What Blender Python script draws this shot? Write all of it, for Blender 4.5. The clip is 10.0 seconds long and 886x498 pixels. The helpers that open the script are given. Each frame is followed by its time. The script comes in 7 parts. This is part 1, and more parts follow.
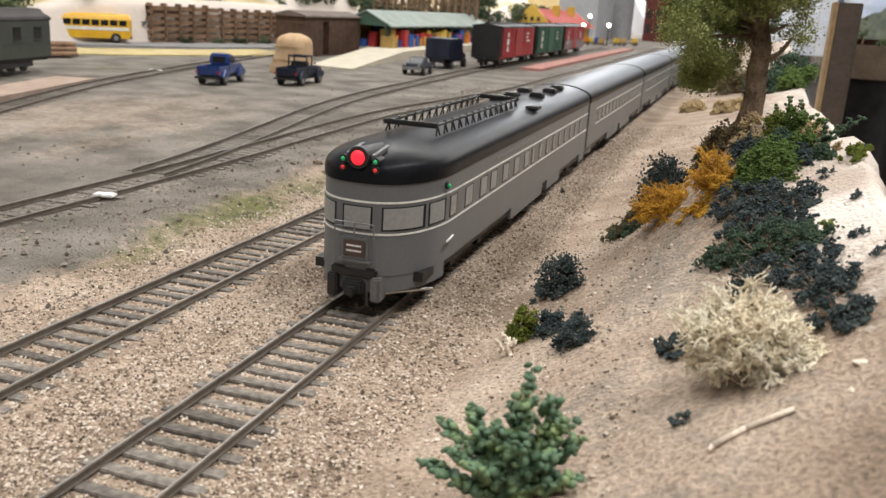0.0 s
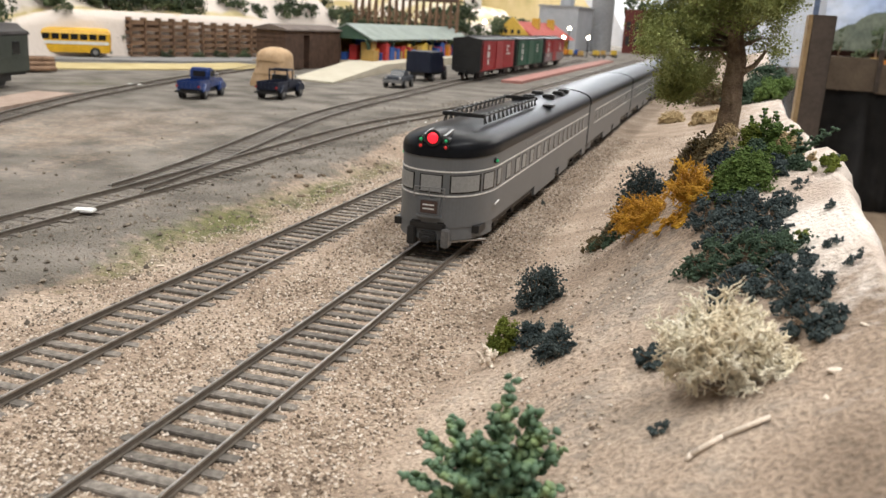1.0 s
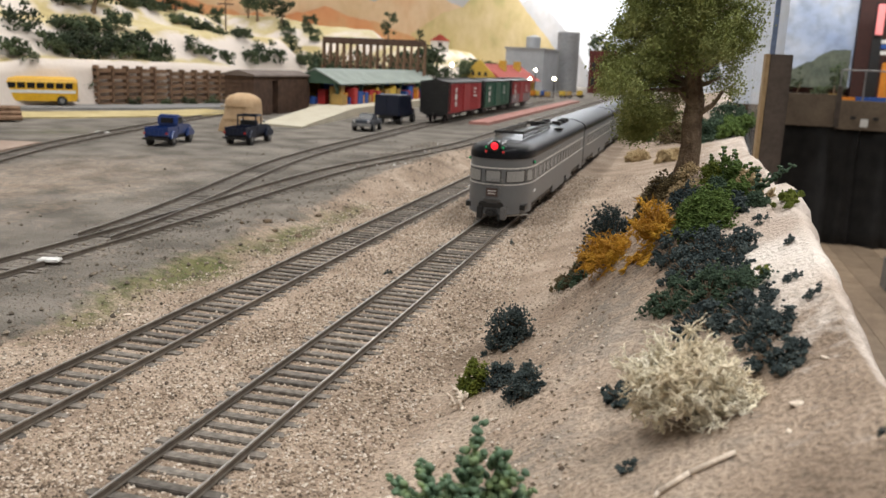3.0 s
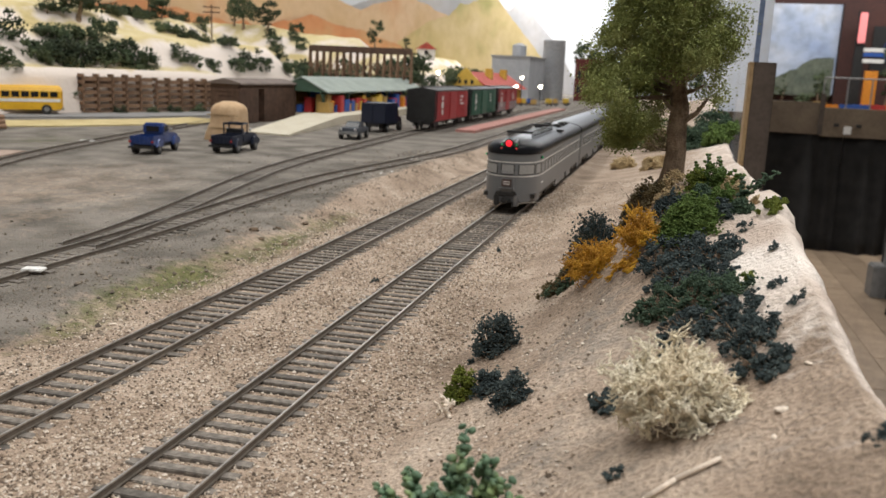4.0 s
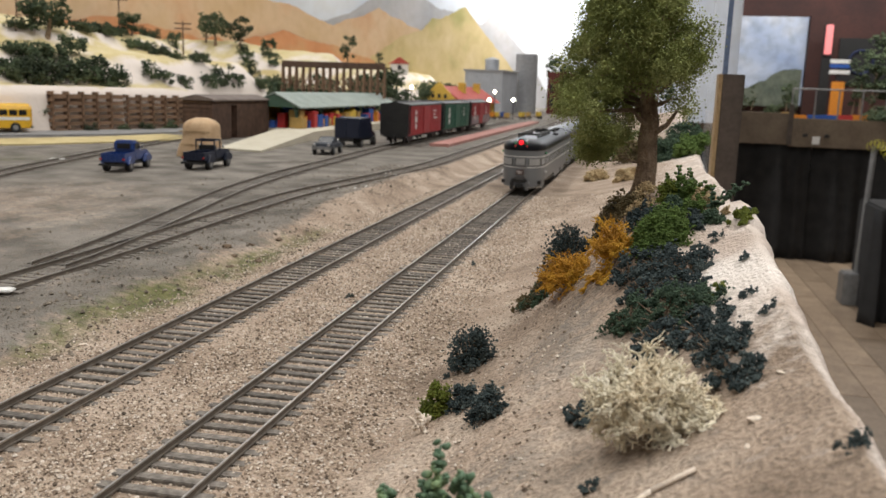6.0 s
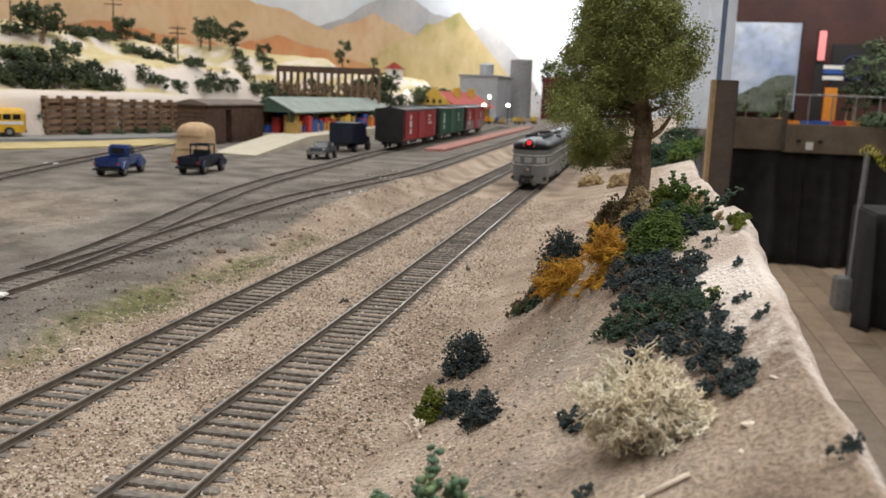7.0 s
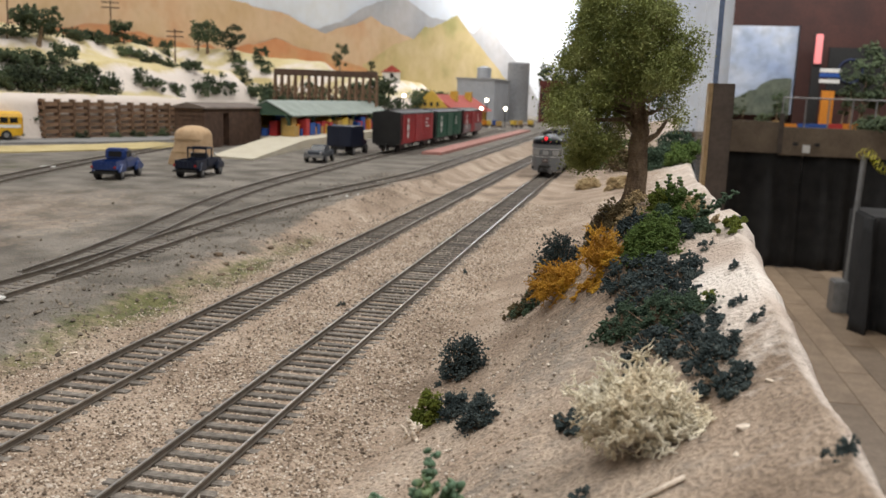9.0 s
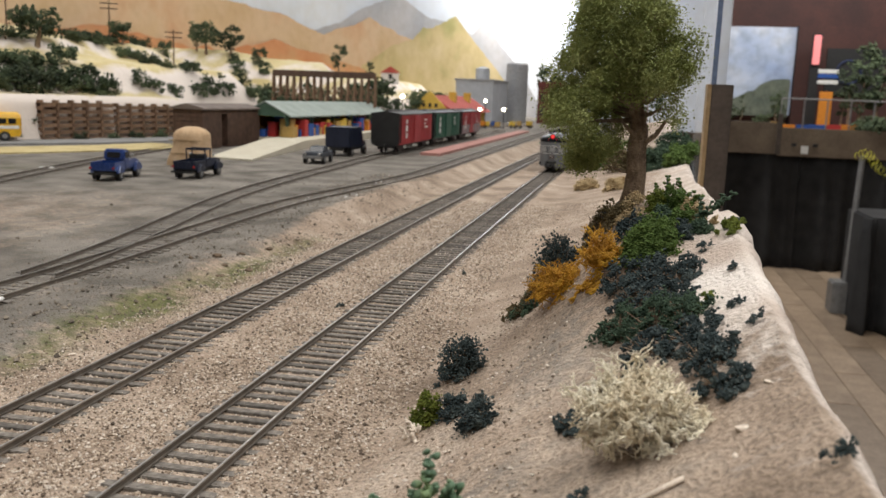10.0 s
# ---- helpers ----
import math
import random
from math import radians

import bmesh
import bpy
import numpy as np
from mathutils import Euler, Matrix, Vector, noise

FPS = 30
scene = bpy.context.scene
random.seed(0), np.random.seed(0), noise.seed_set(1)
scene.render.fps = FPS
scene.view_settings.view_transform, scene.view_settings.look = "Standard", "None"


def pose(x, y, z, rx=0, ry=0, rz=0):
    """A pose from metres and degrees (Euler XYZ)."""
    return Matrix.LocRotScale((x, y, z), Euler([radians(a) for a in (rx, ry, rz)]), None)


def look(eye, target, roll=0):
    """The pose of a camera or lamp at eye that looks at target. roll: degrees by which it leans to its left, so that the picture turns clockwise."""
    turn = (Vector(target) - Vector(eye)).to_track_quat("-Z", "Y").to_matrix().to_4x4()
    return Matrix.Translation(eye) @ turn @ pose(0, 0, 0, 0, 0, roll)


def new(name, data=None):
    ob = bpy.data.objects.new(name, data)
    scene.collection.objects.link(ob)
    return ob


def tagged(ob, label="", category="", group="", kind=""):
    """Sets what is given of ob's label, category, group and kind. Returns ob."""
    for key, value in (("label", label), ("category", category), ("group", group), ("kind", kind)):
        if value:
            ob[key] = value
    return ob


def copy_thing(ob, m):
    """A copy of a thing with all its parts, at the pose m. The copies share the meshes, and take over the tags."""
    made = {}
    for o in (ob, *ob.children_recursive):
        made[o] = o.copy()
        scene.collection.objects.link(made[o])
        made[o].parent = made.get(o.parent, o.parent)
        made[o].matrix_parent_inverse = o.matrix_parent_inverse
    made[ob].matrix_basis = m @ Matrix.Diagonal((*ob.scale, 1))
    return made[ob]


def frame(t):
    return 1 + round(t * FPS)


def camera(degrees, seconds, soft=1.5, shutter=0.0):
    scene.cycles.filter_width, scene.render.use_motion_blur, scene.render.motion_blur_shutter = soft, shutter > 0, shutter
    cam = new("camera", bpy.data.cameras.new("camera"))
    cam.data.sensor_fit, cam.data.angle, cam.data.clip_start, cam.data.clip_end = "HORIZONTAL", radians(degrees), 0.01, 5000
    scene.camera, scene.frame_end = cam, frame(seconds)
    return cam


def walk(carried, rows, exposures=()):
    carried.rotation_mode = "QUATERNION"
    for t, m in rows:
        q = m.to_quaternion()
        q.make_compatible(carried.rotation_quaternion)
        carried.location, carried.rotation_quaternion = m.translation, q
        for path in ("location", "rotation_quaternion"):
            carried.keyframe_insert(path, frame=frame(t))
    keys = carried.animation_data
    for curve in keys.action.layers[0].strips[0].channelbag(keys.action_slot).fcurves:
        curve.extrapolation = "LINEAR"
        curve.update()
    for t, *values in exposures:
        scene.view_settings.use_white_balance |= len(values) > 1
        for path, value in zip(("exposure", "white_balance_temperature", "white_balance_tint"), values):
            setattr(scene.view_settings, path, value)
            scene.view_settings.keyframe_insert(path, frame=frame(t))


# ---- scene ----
cam = camera(54.1, 10.0, soft=1.5)
cam.data.dof.use_dof, cam.data.dof.focus_distance, cam.data.dof.aperture_fstop = True, 0.25, 46
C = 0.01  # a centimetre
# seconds, eye and target in centimetres, roll in degrees
PATH = [
    (0, (8.741, -17.853, 7.961), (-2.779, 18.907, -2.799), 3.6),
    (0.5, (8.758, -17.860, 7.963), (-2.402, 19.080, -2.577), 3.5),
    (1, (8.813, -17.917, 8.002), (-2.027, 19.223, -2.178), 3.4),
    (1.5, (8.831, -17.942, 8.015), (-1.669, 19.438, -1.625), 3.3),
    (2, (8.880, -17.947, 8.032), (-1.380, 19.633, -1.108), 3.0),
    (2.5, (8.926, -17.960, 8.062), (-1.134, 19.780, -0.578), 2.7),
    (4, (8.971, -17.976, 8.077), (-0.329, 20.124, 0.157), 2.5),
    (4.5, (8.986, -17.951, 8.079), (-0.034, 20.249, 0.339), 2.4),
    (5, (9.014, -17.917, 8.089), (0.334, 20.383, 0.549), 2.2),
    (5.5, (9.016, -17.929, 8.090), (0.576, 20.451, 0.690), 2.0),
    (7, (9.027, -17.936, 8.095), (0.987, 20.604, 1.075), 2.1),
    (7.5, (9.048, -17.962, 8.111), (1.068, 20.618, 1.111), 2.0),
    (8, (9.061, -17.958, 8.118), (1.121, 20.622, 1.178), 2.0),
    (8.5, (9.061, -17.936, 8.108), (1.141, 20.664, 1.228), 1.9),
    (9, (9.049, -17.971, 8.112), (1.109, 20.629, 1.232), 2.1),
    (9.5, (9.042, -17.987, 8.102), (1.122, 20.633, 1.282), 2.3),
    (10, (9.043, -17.982, 8.121), (1.163, 20.638, 1.281), 2.1),
]
walk(cam, [(t, look(Vector(e) * C, Vector(a) * C, r)) for t, e, a, r in PATH],
     exposures=[(0, 0.46), (0.5, 0.47), (1, 0.44), (1.5, 0.34), (2.5, 0.18), (4, 0.08), (6, 0.03), (10, 0.0)])

# ---- world and lights ----
world = bpy.data.worlds.new("world")
scene.world = world
world.use_nodes = True
world.node_tree.nodes["Background"].inputs[0].default_value = (0.9, 0.92, 1.0, 1)
world.node_tree.nodes["Background"].inputs[1].default_value = 0.12
scene.view_settings.exposure = 0.0


def ceiling_lamp(x, y, z, sx, sy, watts, colour):
    d = bpy.data.lights.new("ceiling_light", "AREA")
    d.shape, d.size, d.size_y, d.energy, d.color = "RECTANGLE", sx * C, sy * C, watts, colour
    ob = new("ceiling_light", d)
    ob.matrix_world = pose(x * C, y * C, z * C)
    return ob


WARM = (1.0, 0.985, 0.96)
ceiling_lamp(85, 20, 168, 30, 240, 35, WARM)
ceiling_lamp(-50, -70, 168, 30, 200, 19, WARM)
ceiling_lamp(-70, 150, 168, 30, 240, 17, WARM)
ceiling_lamp(-20, 330, 168, 200, 30, 24, WARM)
ceiling_lamp(150, 560, 168, 240, 30, 60, WARM)
# strip light over the far end of the backdrop
valance = ceiling_lamp(-26, 392, 82, 60, 10, 13, (1.0, 0.98, 0.95))
valance.matrix_world = look((-26 * C, 392 * C, 82 * C), (-44 * C, 420 * C, 45 * C))


# ---- materials ----
def shade(name, colours, scale=100.0, rough=0.7, metal=0.0, bump=0.2, fine=None, spots=None, coat=0.0, depth=0.0006, vary=0.0, deep=0.55, gloss=0.5):
    """Colours mixed by two scales of noise, with fine relief. scale in cycles a metre."""
    m = bpy.data.materials.new(name)
    m.use_nodes = True
    nt = m.node_tree
    n, l = nt.nodes, nt.links
    b = n["Principled BSDF"]
    co = n.new("ShaderNodeTexCoord")
    big = n.new("ShaderNodeTexNoise")
    big.inputs["Scale"].default_value, big.inputs["Detail"].default_value = scale, 6
    l.new(co.outputs["Object"], big.inputs["Vector"])
    ramp = n.new("ShaderNodeValToRGB")
    el = ramp.color_ramp.elements
    while len(el) < len(colours):
        el.new(0.5)
    for i, c in enumerate(colours):
        el[i].position = 0.32 + 0.36 * i / max(1, len(colours) - 1)
        el[i].color = (*c, 1)
    l.new(big.outputs["Fac"], ramp.inputs["Fac"])
    small = n.new("ShaderNodeTexNoise")
    small.inputs["Scale"].default_value, small.inputs["Detail"].default_value = fine or scale * 9, 4
    l.new(co.outputs["Object"], small.inputs["Vector"])
    out = ramp.outputs["Color"]
    mul = n.new("ShaderNodeMix")
    mul.data_type, mul.blend_type = "RGBA", "MULTIPLY"
    mul.inputs[0].default_value = 0.55
    r2 = n.new("ShaderNodeValToRGB")
    r2.color_ramp.elements[0].position, r2.color_ramp.elements[1].position = 0.3, 0.6
    r2.color_ramp.elements[0].color = (deep, deep * 0.96, deep * 0.9, 1)
    l.new(small.outputs["Fac"], r2.inputs["Fac"])
    l.new(out, mul.inputs[6])
    l.new(r2.outputs["Color"], mul.inputs[7])
    out = mul.outputs[2]
    if vary:
        info = n.new("ShaderNodeObjectInfo")
        hsv = n.new("ShaderNodeHueSaturation")
        mr = n.new("ShaderNodeMapRange")
        mr.inputs[3].default_value, mr.inputs[4].default_value = 1 - vary, 1 + vary
        l.new(info.outputs["Random"], mr.inputs[0])
        l.new(mr.outputs[0], hsv.inputs["Value"])
        l.new(out, hsv.inputs["Color"])
        out = hsv.outputs["Color"]
    l.new(out, b.inputs["Base Color"])
    b.inputs["Roughness"].default_value, b.inputs["Metallic"].default_value = rough, metal
    b.inputs["Coat Weight"].default_value = coat
    b.inputs["Specular IOR Level"].default_value = gloss
    if bump:
        bp = n.new("ShaderNodeBump")
        bp.inputs["Strength"].default_value, bp.inputs["Distance"].default_value = bump, depth
        l.new(small.outputs["Fac"], bp.inputs["Height"])
        l.new(bp.outputs["Normal"], b.inputs["Normal"])
    return m


def glow(name, colour, power):
    m = bpy.data.materials.new(name)
    m.use_nodes = True
    b = m.node_tree.nodes["Principled BSDF"]
    b.inputs["Base Color"].default_value = (*colour, 1)
    b.inputs["Emission Color"].default_value = (*colour, 1)
    b.inputs["Emission Strength"].default_value = power
    return m


def glass(name, colour=(1, 1, 1), rough=0.02, alpha=0.15):
    m = bpy.data.materials.new(name)
    m.use_nodes = True
    nt = m.node_tree
    b = nt.nodes["Principled BSDF"]
    b.inputs["Base Color"].default_value = (*colour, 1)
    b.inputs["Roughness"].default_value = rough
    b.inputs["Alpha"].default_value = alpha
    return m


def ground_material():
    """Sand, grey cinder yard, dry grass and pale plaster, mixed by the surface's zone colours."""
    m = shade("ground_soil", [(0.265, 0.195, 0.14), (0.42, 0.32, 0.24), (0.55, 0.44, 0.345)], 30, 0.95, 0, 1.0, 1000, depth=0.0012, deep=0.12)
    nt = m.node_tree
    n, l = nt.nodes, nt.links
    b = n["Principled BSDF"]
    old = b.inputs["Base Color"].links[0].from_socket
    att = n.new("ShaderNodeVertexColor")
    att.layer_name = "zone"
    sep = n.new("ShaderNodeSeparateColor")
    l.new(att.outputs["Color"], sep.inputs[0])
    co = n.new("ShaderNodeTexCoord")
    for ch, dark, light, sc in ((0, (0.10, 0.088, 0.072), (0.235, 0.21, 0.18), 30), (1, (0.065, 0.075, 0.022), (0.19, 0.18, 0.075), 160), (2, (0.58, 0.47, 0.395), (0.86, 0.78, 0.71), 40)):
        nz = n.new("ShaderNodeTexNoise")
        nz.inputs["Scale"].default_value, nz.inputs["Detail"].default_value = sc, 8
        l.new(co.outputs["Object"], nz.inputs["Vector"])
        rp = n.new("ShaderNodeValToRGB")
        rp.color_ramp.elements[0].position, rp.color_ramp.elements[1].position = 0.35, 0.65
        rp.color_ramp.elements[0].color, rp.color_ramp.elements[1].color = (*dark, 1), (*light, 1)
        l.new(nz.outputs["Fac"], rp.inputs["Fac"])
        # ragged edge of the zone
        nz2 = n.new("ShaderNodeTexNoise")
        nz2.inputs["Scale"].default_value, nz2.inputs["Detail"].default_value = 260, 6
        l.new(co.outputs["Object"], nz2.inputs["Vector"])
        ad = n.new("ShaderNodeMath")
        ad.operation = "ADD"
        l.new(sep.outputs[ch], ad.inputs[0])
        l.new(nz2.outputs["Fac"], ad.inputs[1])
        mr = n.new("ShaderNodeMapRange")
        mr.inputs[1].default_value, mr.inputs[2].default_value = 0.75, 1.25
        l.new(ad.outputs[0], mr.inputs[0])
        mx = n.new("ShaderNodeMix")
        mx.data_type = "RGBA"
        l.new(mr.outputs[0], mx.inputs[0])
        l.new(old, mx.inputs[6])
        l.new(rp.outputs["Color"], mx.inputs[7])
        old = mx.outputs[2]
    l.new(old, b.inputs["Base Color"])
    return m


SOIL = ground_material()


def grit(name, colours):
    """Loose grains, each with a shade of its own."""
    m = shade(name, colours, 400, 0.9, 0, 0.15, 3000)
    n, l = m.node_tree.nodes, m.node_tree.links
    geo = n.new("ShaderNodeNewGeometry")
    ramp = next(q for q in n if q.type == "VALTORGB")
    for i, e in enumerate(ramp.color_ramp.elements):
        e.position = i / (len(colours) - 1)
    l.new(geo.outputs["Random Per Island"], ramp.inputs["Fac"])
    return m


STONE = grit("ballast_stone", [(0.085, 0.063, 0.046), (0.27, 0.2, 0.145), (0.5, 0.4, 0.305), (0.62, 0.52, 0.42), (0.78, 0.7, 0.62)])
CINDER = grit("cinder_grit", [(0.08, 0.066, 0.052), (0.17, 0.14, 0.11), (0.25, 0.21, 0.165), (0.34, 0.29, 0.23)])
RAIL = shade("rail_steel", [(0.42, 0.39, 0.36), (0.6, 0.57, 0.53)], 200, 0.3, 0.9, 0.05)
RAILSIDE = shade("rail_rust", [(0.1, 0.082, 0.066), (0.16, 0.135, 0.11)], 200, 0.8, 0.1, 0.1)
TIE = shade("tie_wood", [(0.085, 0.074, 0.062), (0.15, 0.132, 0.114), (0.23, 0.205, 0.178)], 500, 0.9, 0, 0.3, 3000, vary=0.35, depth=0.0002)
CARGREY = shade("car_grey_paint", [(0.122, 0.131, 0.141), (0.136, 0.145, 0.155)], 60, 0.42, 0.0, 0.02, 600, deep=0.92)
ROOFBLACK = shade("car_roof_paint", [(0.009, 0.01, 0.012), (0.014, 0.015, 0.018)], 60, 0.3, 0.0, 0.0, 600, gloss=0.05)
BLACK = shade("black_plastic", [(0.012, 0.012, 0.013), (0.024, 0.024, 0.024)], 100, 0.5, 0, 0.05)
WHITEPAINT = shade("stripe_white", [(0.72, 0.72, 0.7), (0.8, 0.8, 0.78)], 100, 0.5, 0, 0)
BLIND = shade("window_blind", [(0.27, 0.275, 0.275), (0.33, 0.335, 0.33)], 900, 0.5, 0, 0.1)
DARKGLASS = shade("dark_glass", [(0.014, 0.015, 0.017), (0.022, 0.023, 0.025)], 60, 0.15, 0, 0, gloss=0.3)
REDGLOW = glow("red_lens", (1.0, 0.015, 0.03), 1.1)
GREENGLOW = glow("green_lens", (0.02, 0.4, 0.15), 0.12)
REDSMALL = glow("small_red_lens", (0.6, 0.03, 0.03), 0.2)
BULB = glow("warm_bulb", (1.0, 0.86, 0.62), 25)
STEEL = shade("bright_steel", [(0.5, 0.5, 0.5), (0.6, 0.6, 0.6)], 100, 0.3, 0.9, 0.02)


# ---- building helpers: meshes are drawn in centimetres ----
def part(name, bm, material, parent=None, label="", smooth=False):
    bmesh.ops.scale(bm, vec=(C, C, C), verts=bm.verts)
    me = bpy.data.meshes.new(name)
    bm.to_mesh(me)
    bm.free()
    me.materials.append(material)
    if smooth:
        me.polygons.foreach_set("use_smooth", [True] * len(me.polygons))
    ob = new(name, me)
    if parent:
        ob.parent = parent
    if label:
        ob["label"] = label
    return ob


def raw(name, verts, faces, material, parent=None, label="", smooth=False):
    me = bpy.data.meshes.new(name)
    me.from_pydata([(x * C, y * C, z * C) for x, y, z in verts], [], faces)
    me.materials.append(material)
    if smooth:
        me.polygons.foreach_set("use_smooth", [True] * len(me.polygons))
    ob = new(name, me)
    if parent:
        ob.parent = parent
    if label:
        ob["label"] = label
    return ob


def at(ob, x, y, z, rz=0, rx=0, ry=0):
    ob.matrix_basis = pose(x * C, y * C, z * C, rx, ry, rz)
    return ob


def thing(name, label, category, x=0, y=0, z=0, rz=0, group="", kind=""):
    return at(tagged(new(name), label, category, group, kind), x, y, z, rz)


def box(bm, x0, y0, z0, x1, y1, z1, bevel=0.0):
    vs = bmesh.ops.create_cube(bm, size=1)["verts"]
    for v in vs:
        v.co = Vector(((x0 + x1) / 2 + v.co.x * (x1 - x0), (y0 + y1) / 2 + v.co.y * (y1 - y0), (z0 + z1) / 2 + v.co.z * (z1 - z0)))
    if bevel:
        es = list({e for v in vs for e in v.link_edges})
        bmesh.ops.bevel(bm, geom=es, offset=bevel, segments=2, affect="EDGES")
    return bm


def rod(bm, a, b, r, r2=None, seg=8):
    a, b = Vector(a), Vector(b)
    d = b - a
    m = Matrix.Translation((a + b) / 2) @ d.to_track_quat("Z", "Y").to_matrix().to_4x4()
    bmesh.ops.create_cone(bm, cap_ends=True, segments=seg, radius1=r, radius2=r if r2 is None else r2, depth=d.length, matrix=m)
    return bm


def ball(bm, p, r, seg=10, sx=1, sy=1, sz=1):
    bmesh.ops.create_uvsphere(bm, u_segments=seg, v_segments=max(5, seg * 2 // 3), radius=r, matrix=Matrix.Translation(p) @ Matrix.Diagonal((sx, sy, sz, 1)))
    return bm


def lump(bm, p, r, rng, sub=1, rough=0.35, squash=(1, 1, 1)):
    vs = bmesh.ops.create_icosphere(bm, subdivisions=sub, radius=r)["verts"]
    for v in vs:
        k = 1 + rng.uniform(-rough, rough)
        v.co = Vector((v.co.x * k * squash[0] + p[0], v.co.y * k * squash[1] + p[1], v.co.z * k * squash[2] + p[2]))


def poly(bm, pts):
    return bm.faces.new([bm.verts.new(p) for p in pts])


def prism(bm, outline, axis, a, b):
    """A closed outline of (u, v) pairs drawn out along axis from a to b."""
    def p(u, v, w):
        return {"x": (w, u, v), "y": (u, w, v), "z": (u, v, w)}[axis]
    lo = [bm.verts.new(p(u, v, a)) for u, v in outline]
    hi = [bm.verts.new(p(u, v, b)) for u, v in outline]
    k = len(outline)
    bm.faces.new(lo)
    bm.faces.new(hi)
    for i in range(k):
        bm.faces.new((lo[i], lo[(i + 1) % k], hi[(i + 1) % k], hi[i]))
    bmesh.ops.recalc_face_normals(bm, faces=bm.faces)
    return bm


def B():
    return bmesh.new()


def ease(a, b, v):
    k = min(1.0, max(0.0, (v - a) / (b - a)))
    return k * k * (3 - 2 * k)


# ---- the lie of the land ----
def near_line(y):
    return 0.00008 * max(0.0, y) ** 2


def far_line(y):
    return near_line(y) - 5.15


def yard(y):
    return 0.55 * ease(13, 42, y)


def edge(y):
    return 12.0 + (0.046 * (y - 5) if y > 5 else 0.0)


def edge_height(y):
    return 3.95 + 0.8 * ease(-5, 3, y) - 0.6 * ease(6, 20, y) - 1.6 * ease(20, 60, y)


def land(x, y, grain=True):
    c = near_line(y)
    z = -0.3
    for b in (c, c - 5.15):
        z += 0.035 * math.exp(-((x - b) / 2.2) ** 4) + 0.07 * math.exp(-((abs(x - b) - 1.4) / 0.4) ** 2)
    left = ease(-7.5, -11.2 + 1.6 * ease(15, 40, y), x - c)
    z += left * (yard(y) + 0.3)
    if x - c > 3.2:
        s = (x - c - 3.2) / (edge(y) - c - 3.2)
        z += min(1.3, s) ** 1.3 * (edge_height(y) + 0.3)
        z += 2.35 * math.exp(-((x - 9.3) ** 2 / 5 + (y - 8.4) ** 2 / 11))
        z += 0.3 * math.exp(-((x - 8.6) ** 2 / 3 + (y - 3.5) ** 2 / 6))
    if grain:
        q = Vector((x, y, 0))
        bed = 1 - max(math.exp(-((x - c) / 1.9) ** 4), math.exp(-((x - c + 5.15) / 1.9) ** 4))
        near = ease(-15, -10, x - c) * (1 - ease(25, 45, y))
        z += bed * ((0.01 + 0.15 * near) * noise.noise(q * 0.35) + near * 0.09 * noise.noise(q * 1.3) + near * (1 - ease(14, 24, y)) * 0.05 * noise.noise(q * 4))
        # the crumbling crest of the bank
        crest = math.exp(-((x - c + 9.6) / 1.5) ** 2) * ease(3, 8, y) * (1 - ease(48, 70, y))
        z += crest * (0.16 + 0.3 * noise.noise(q * 0.55) + 0.16 * noise.noise(q * 1.7))
    return z


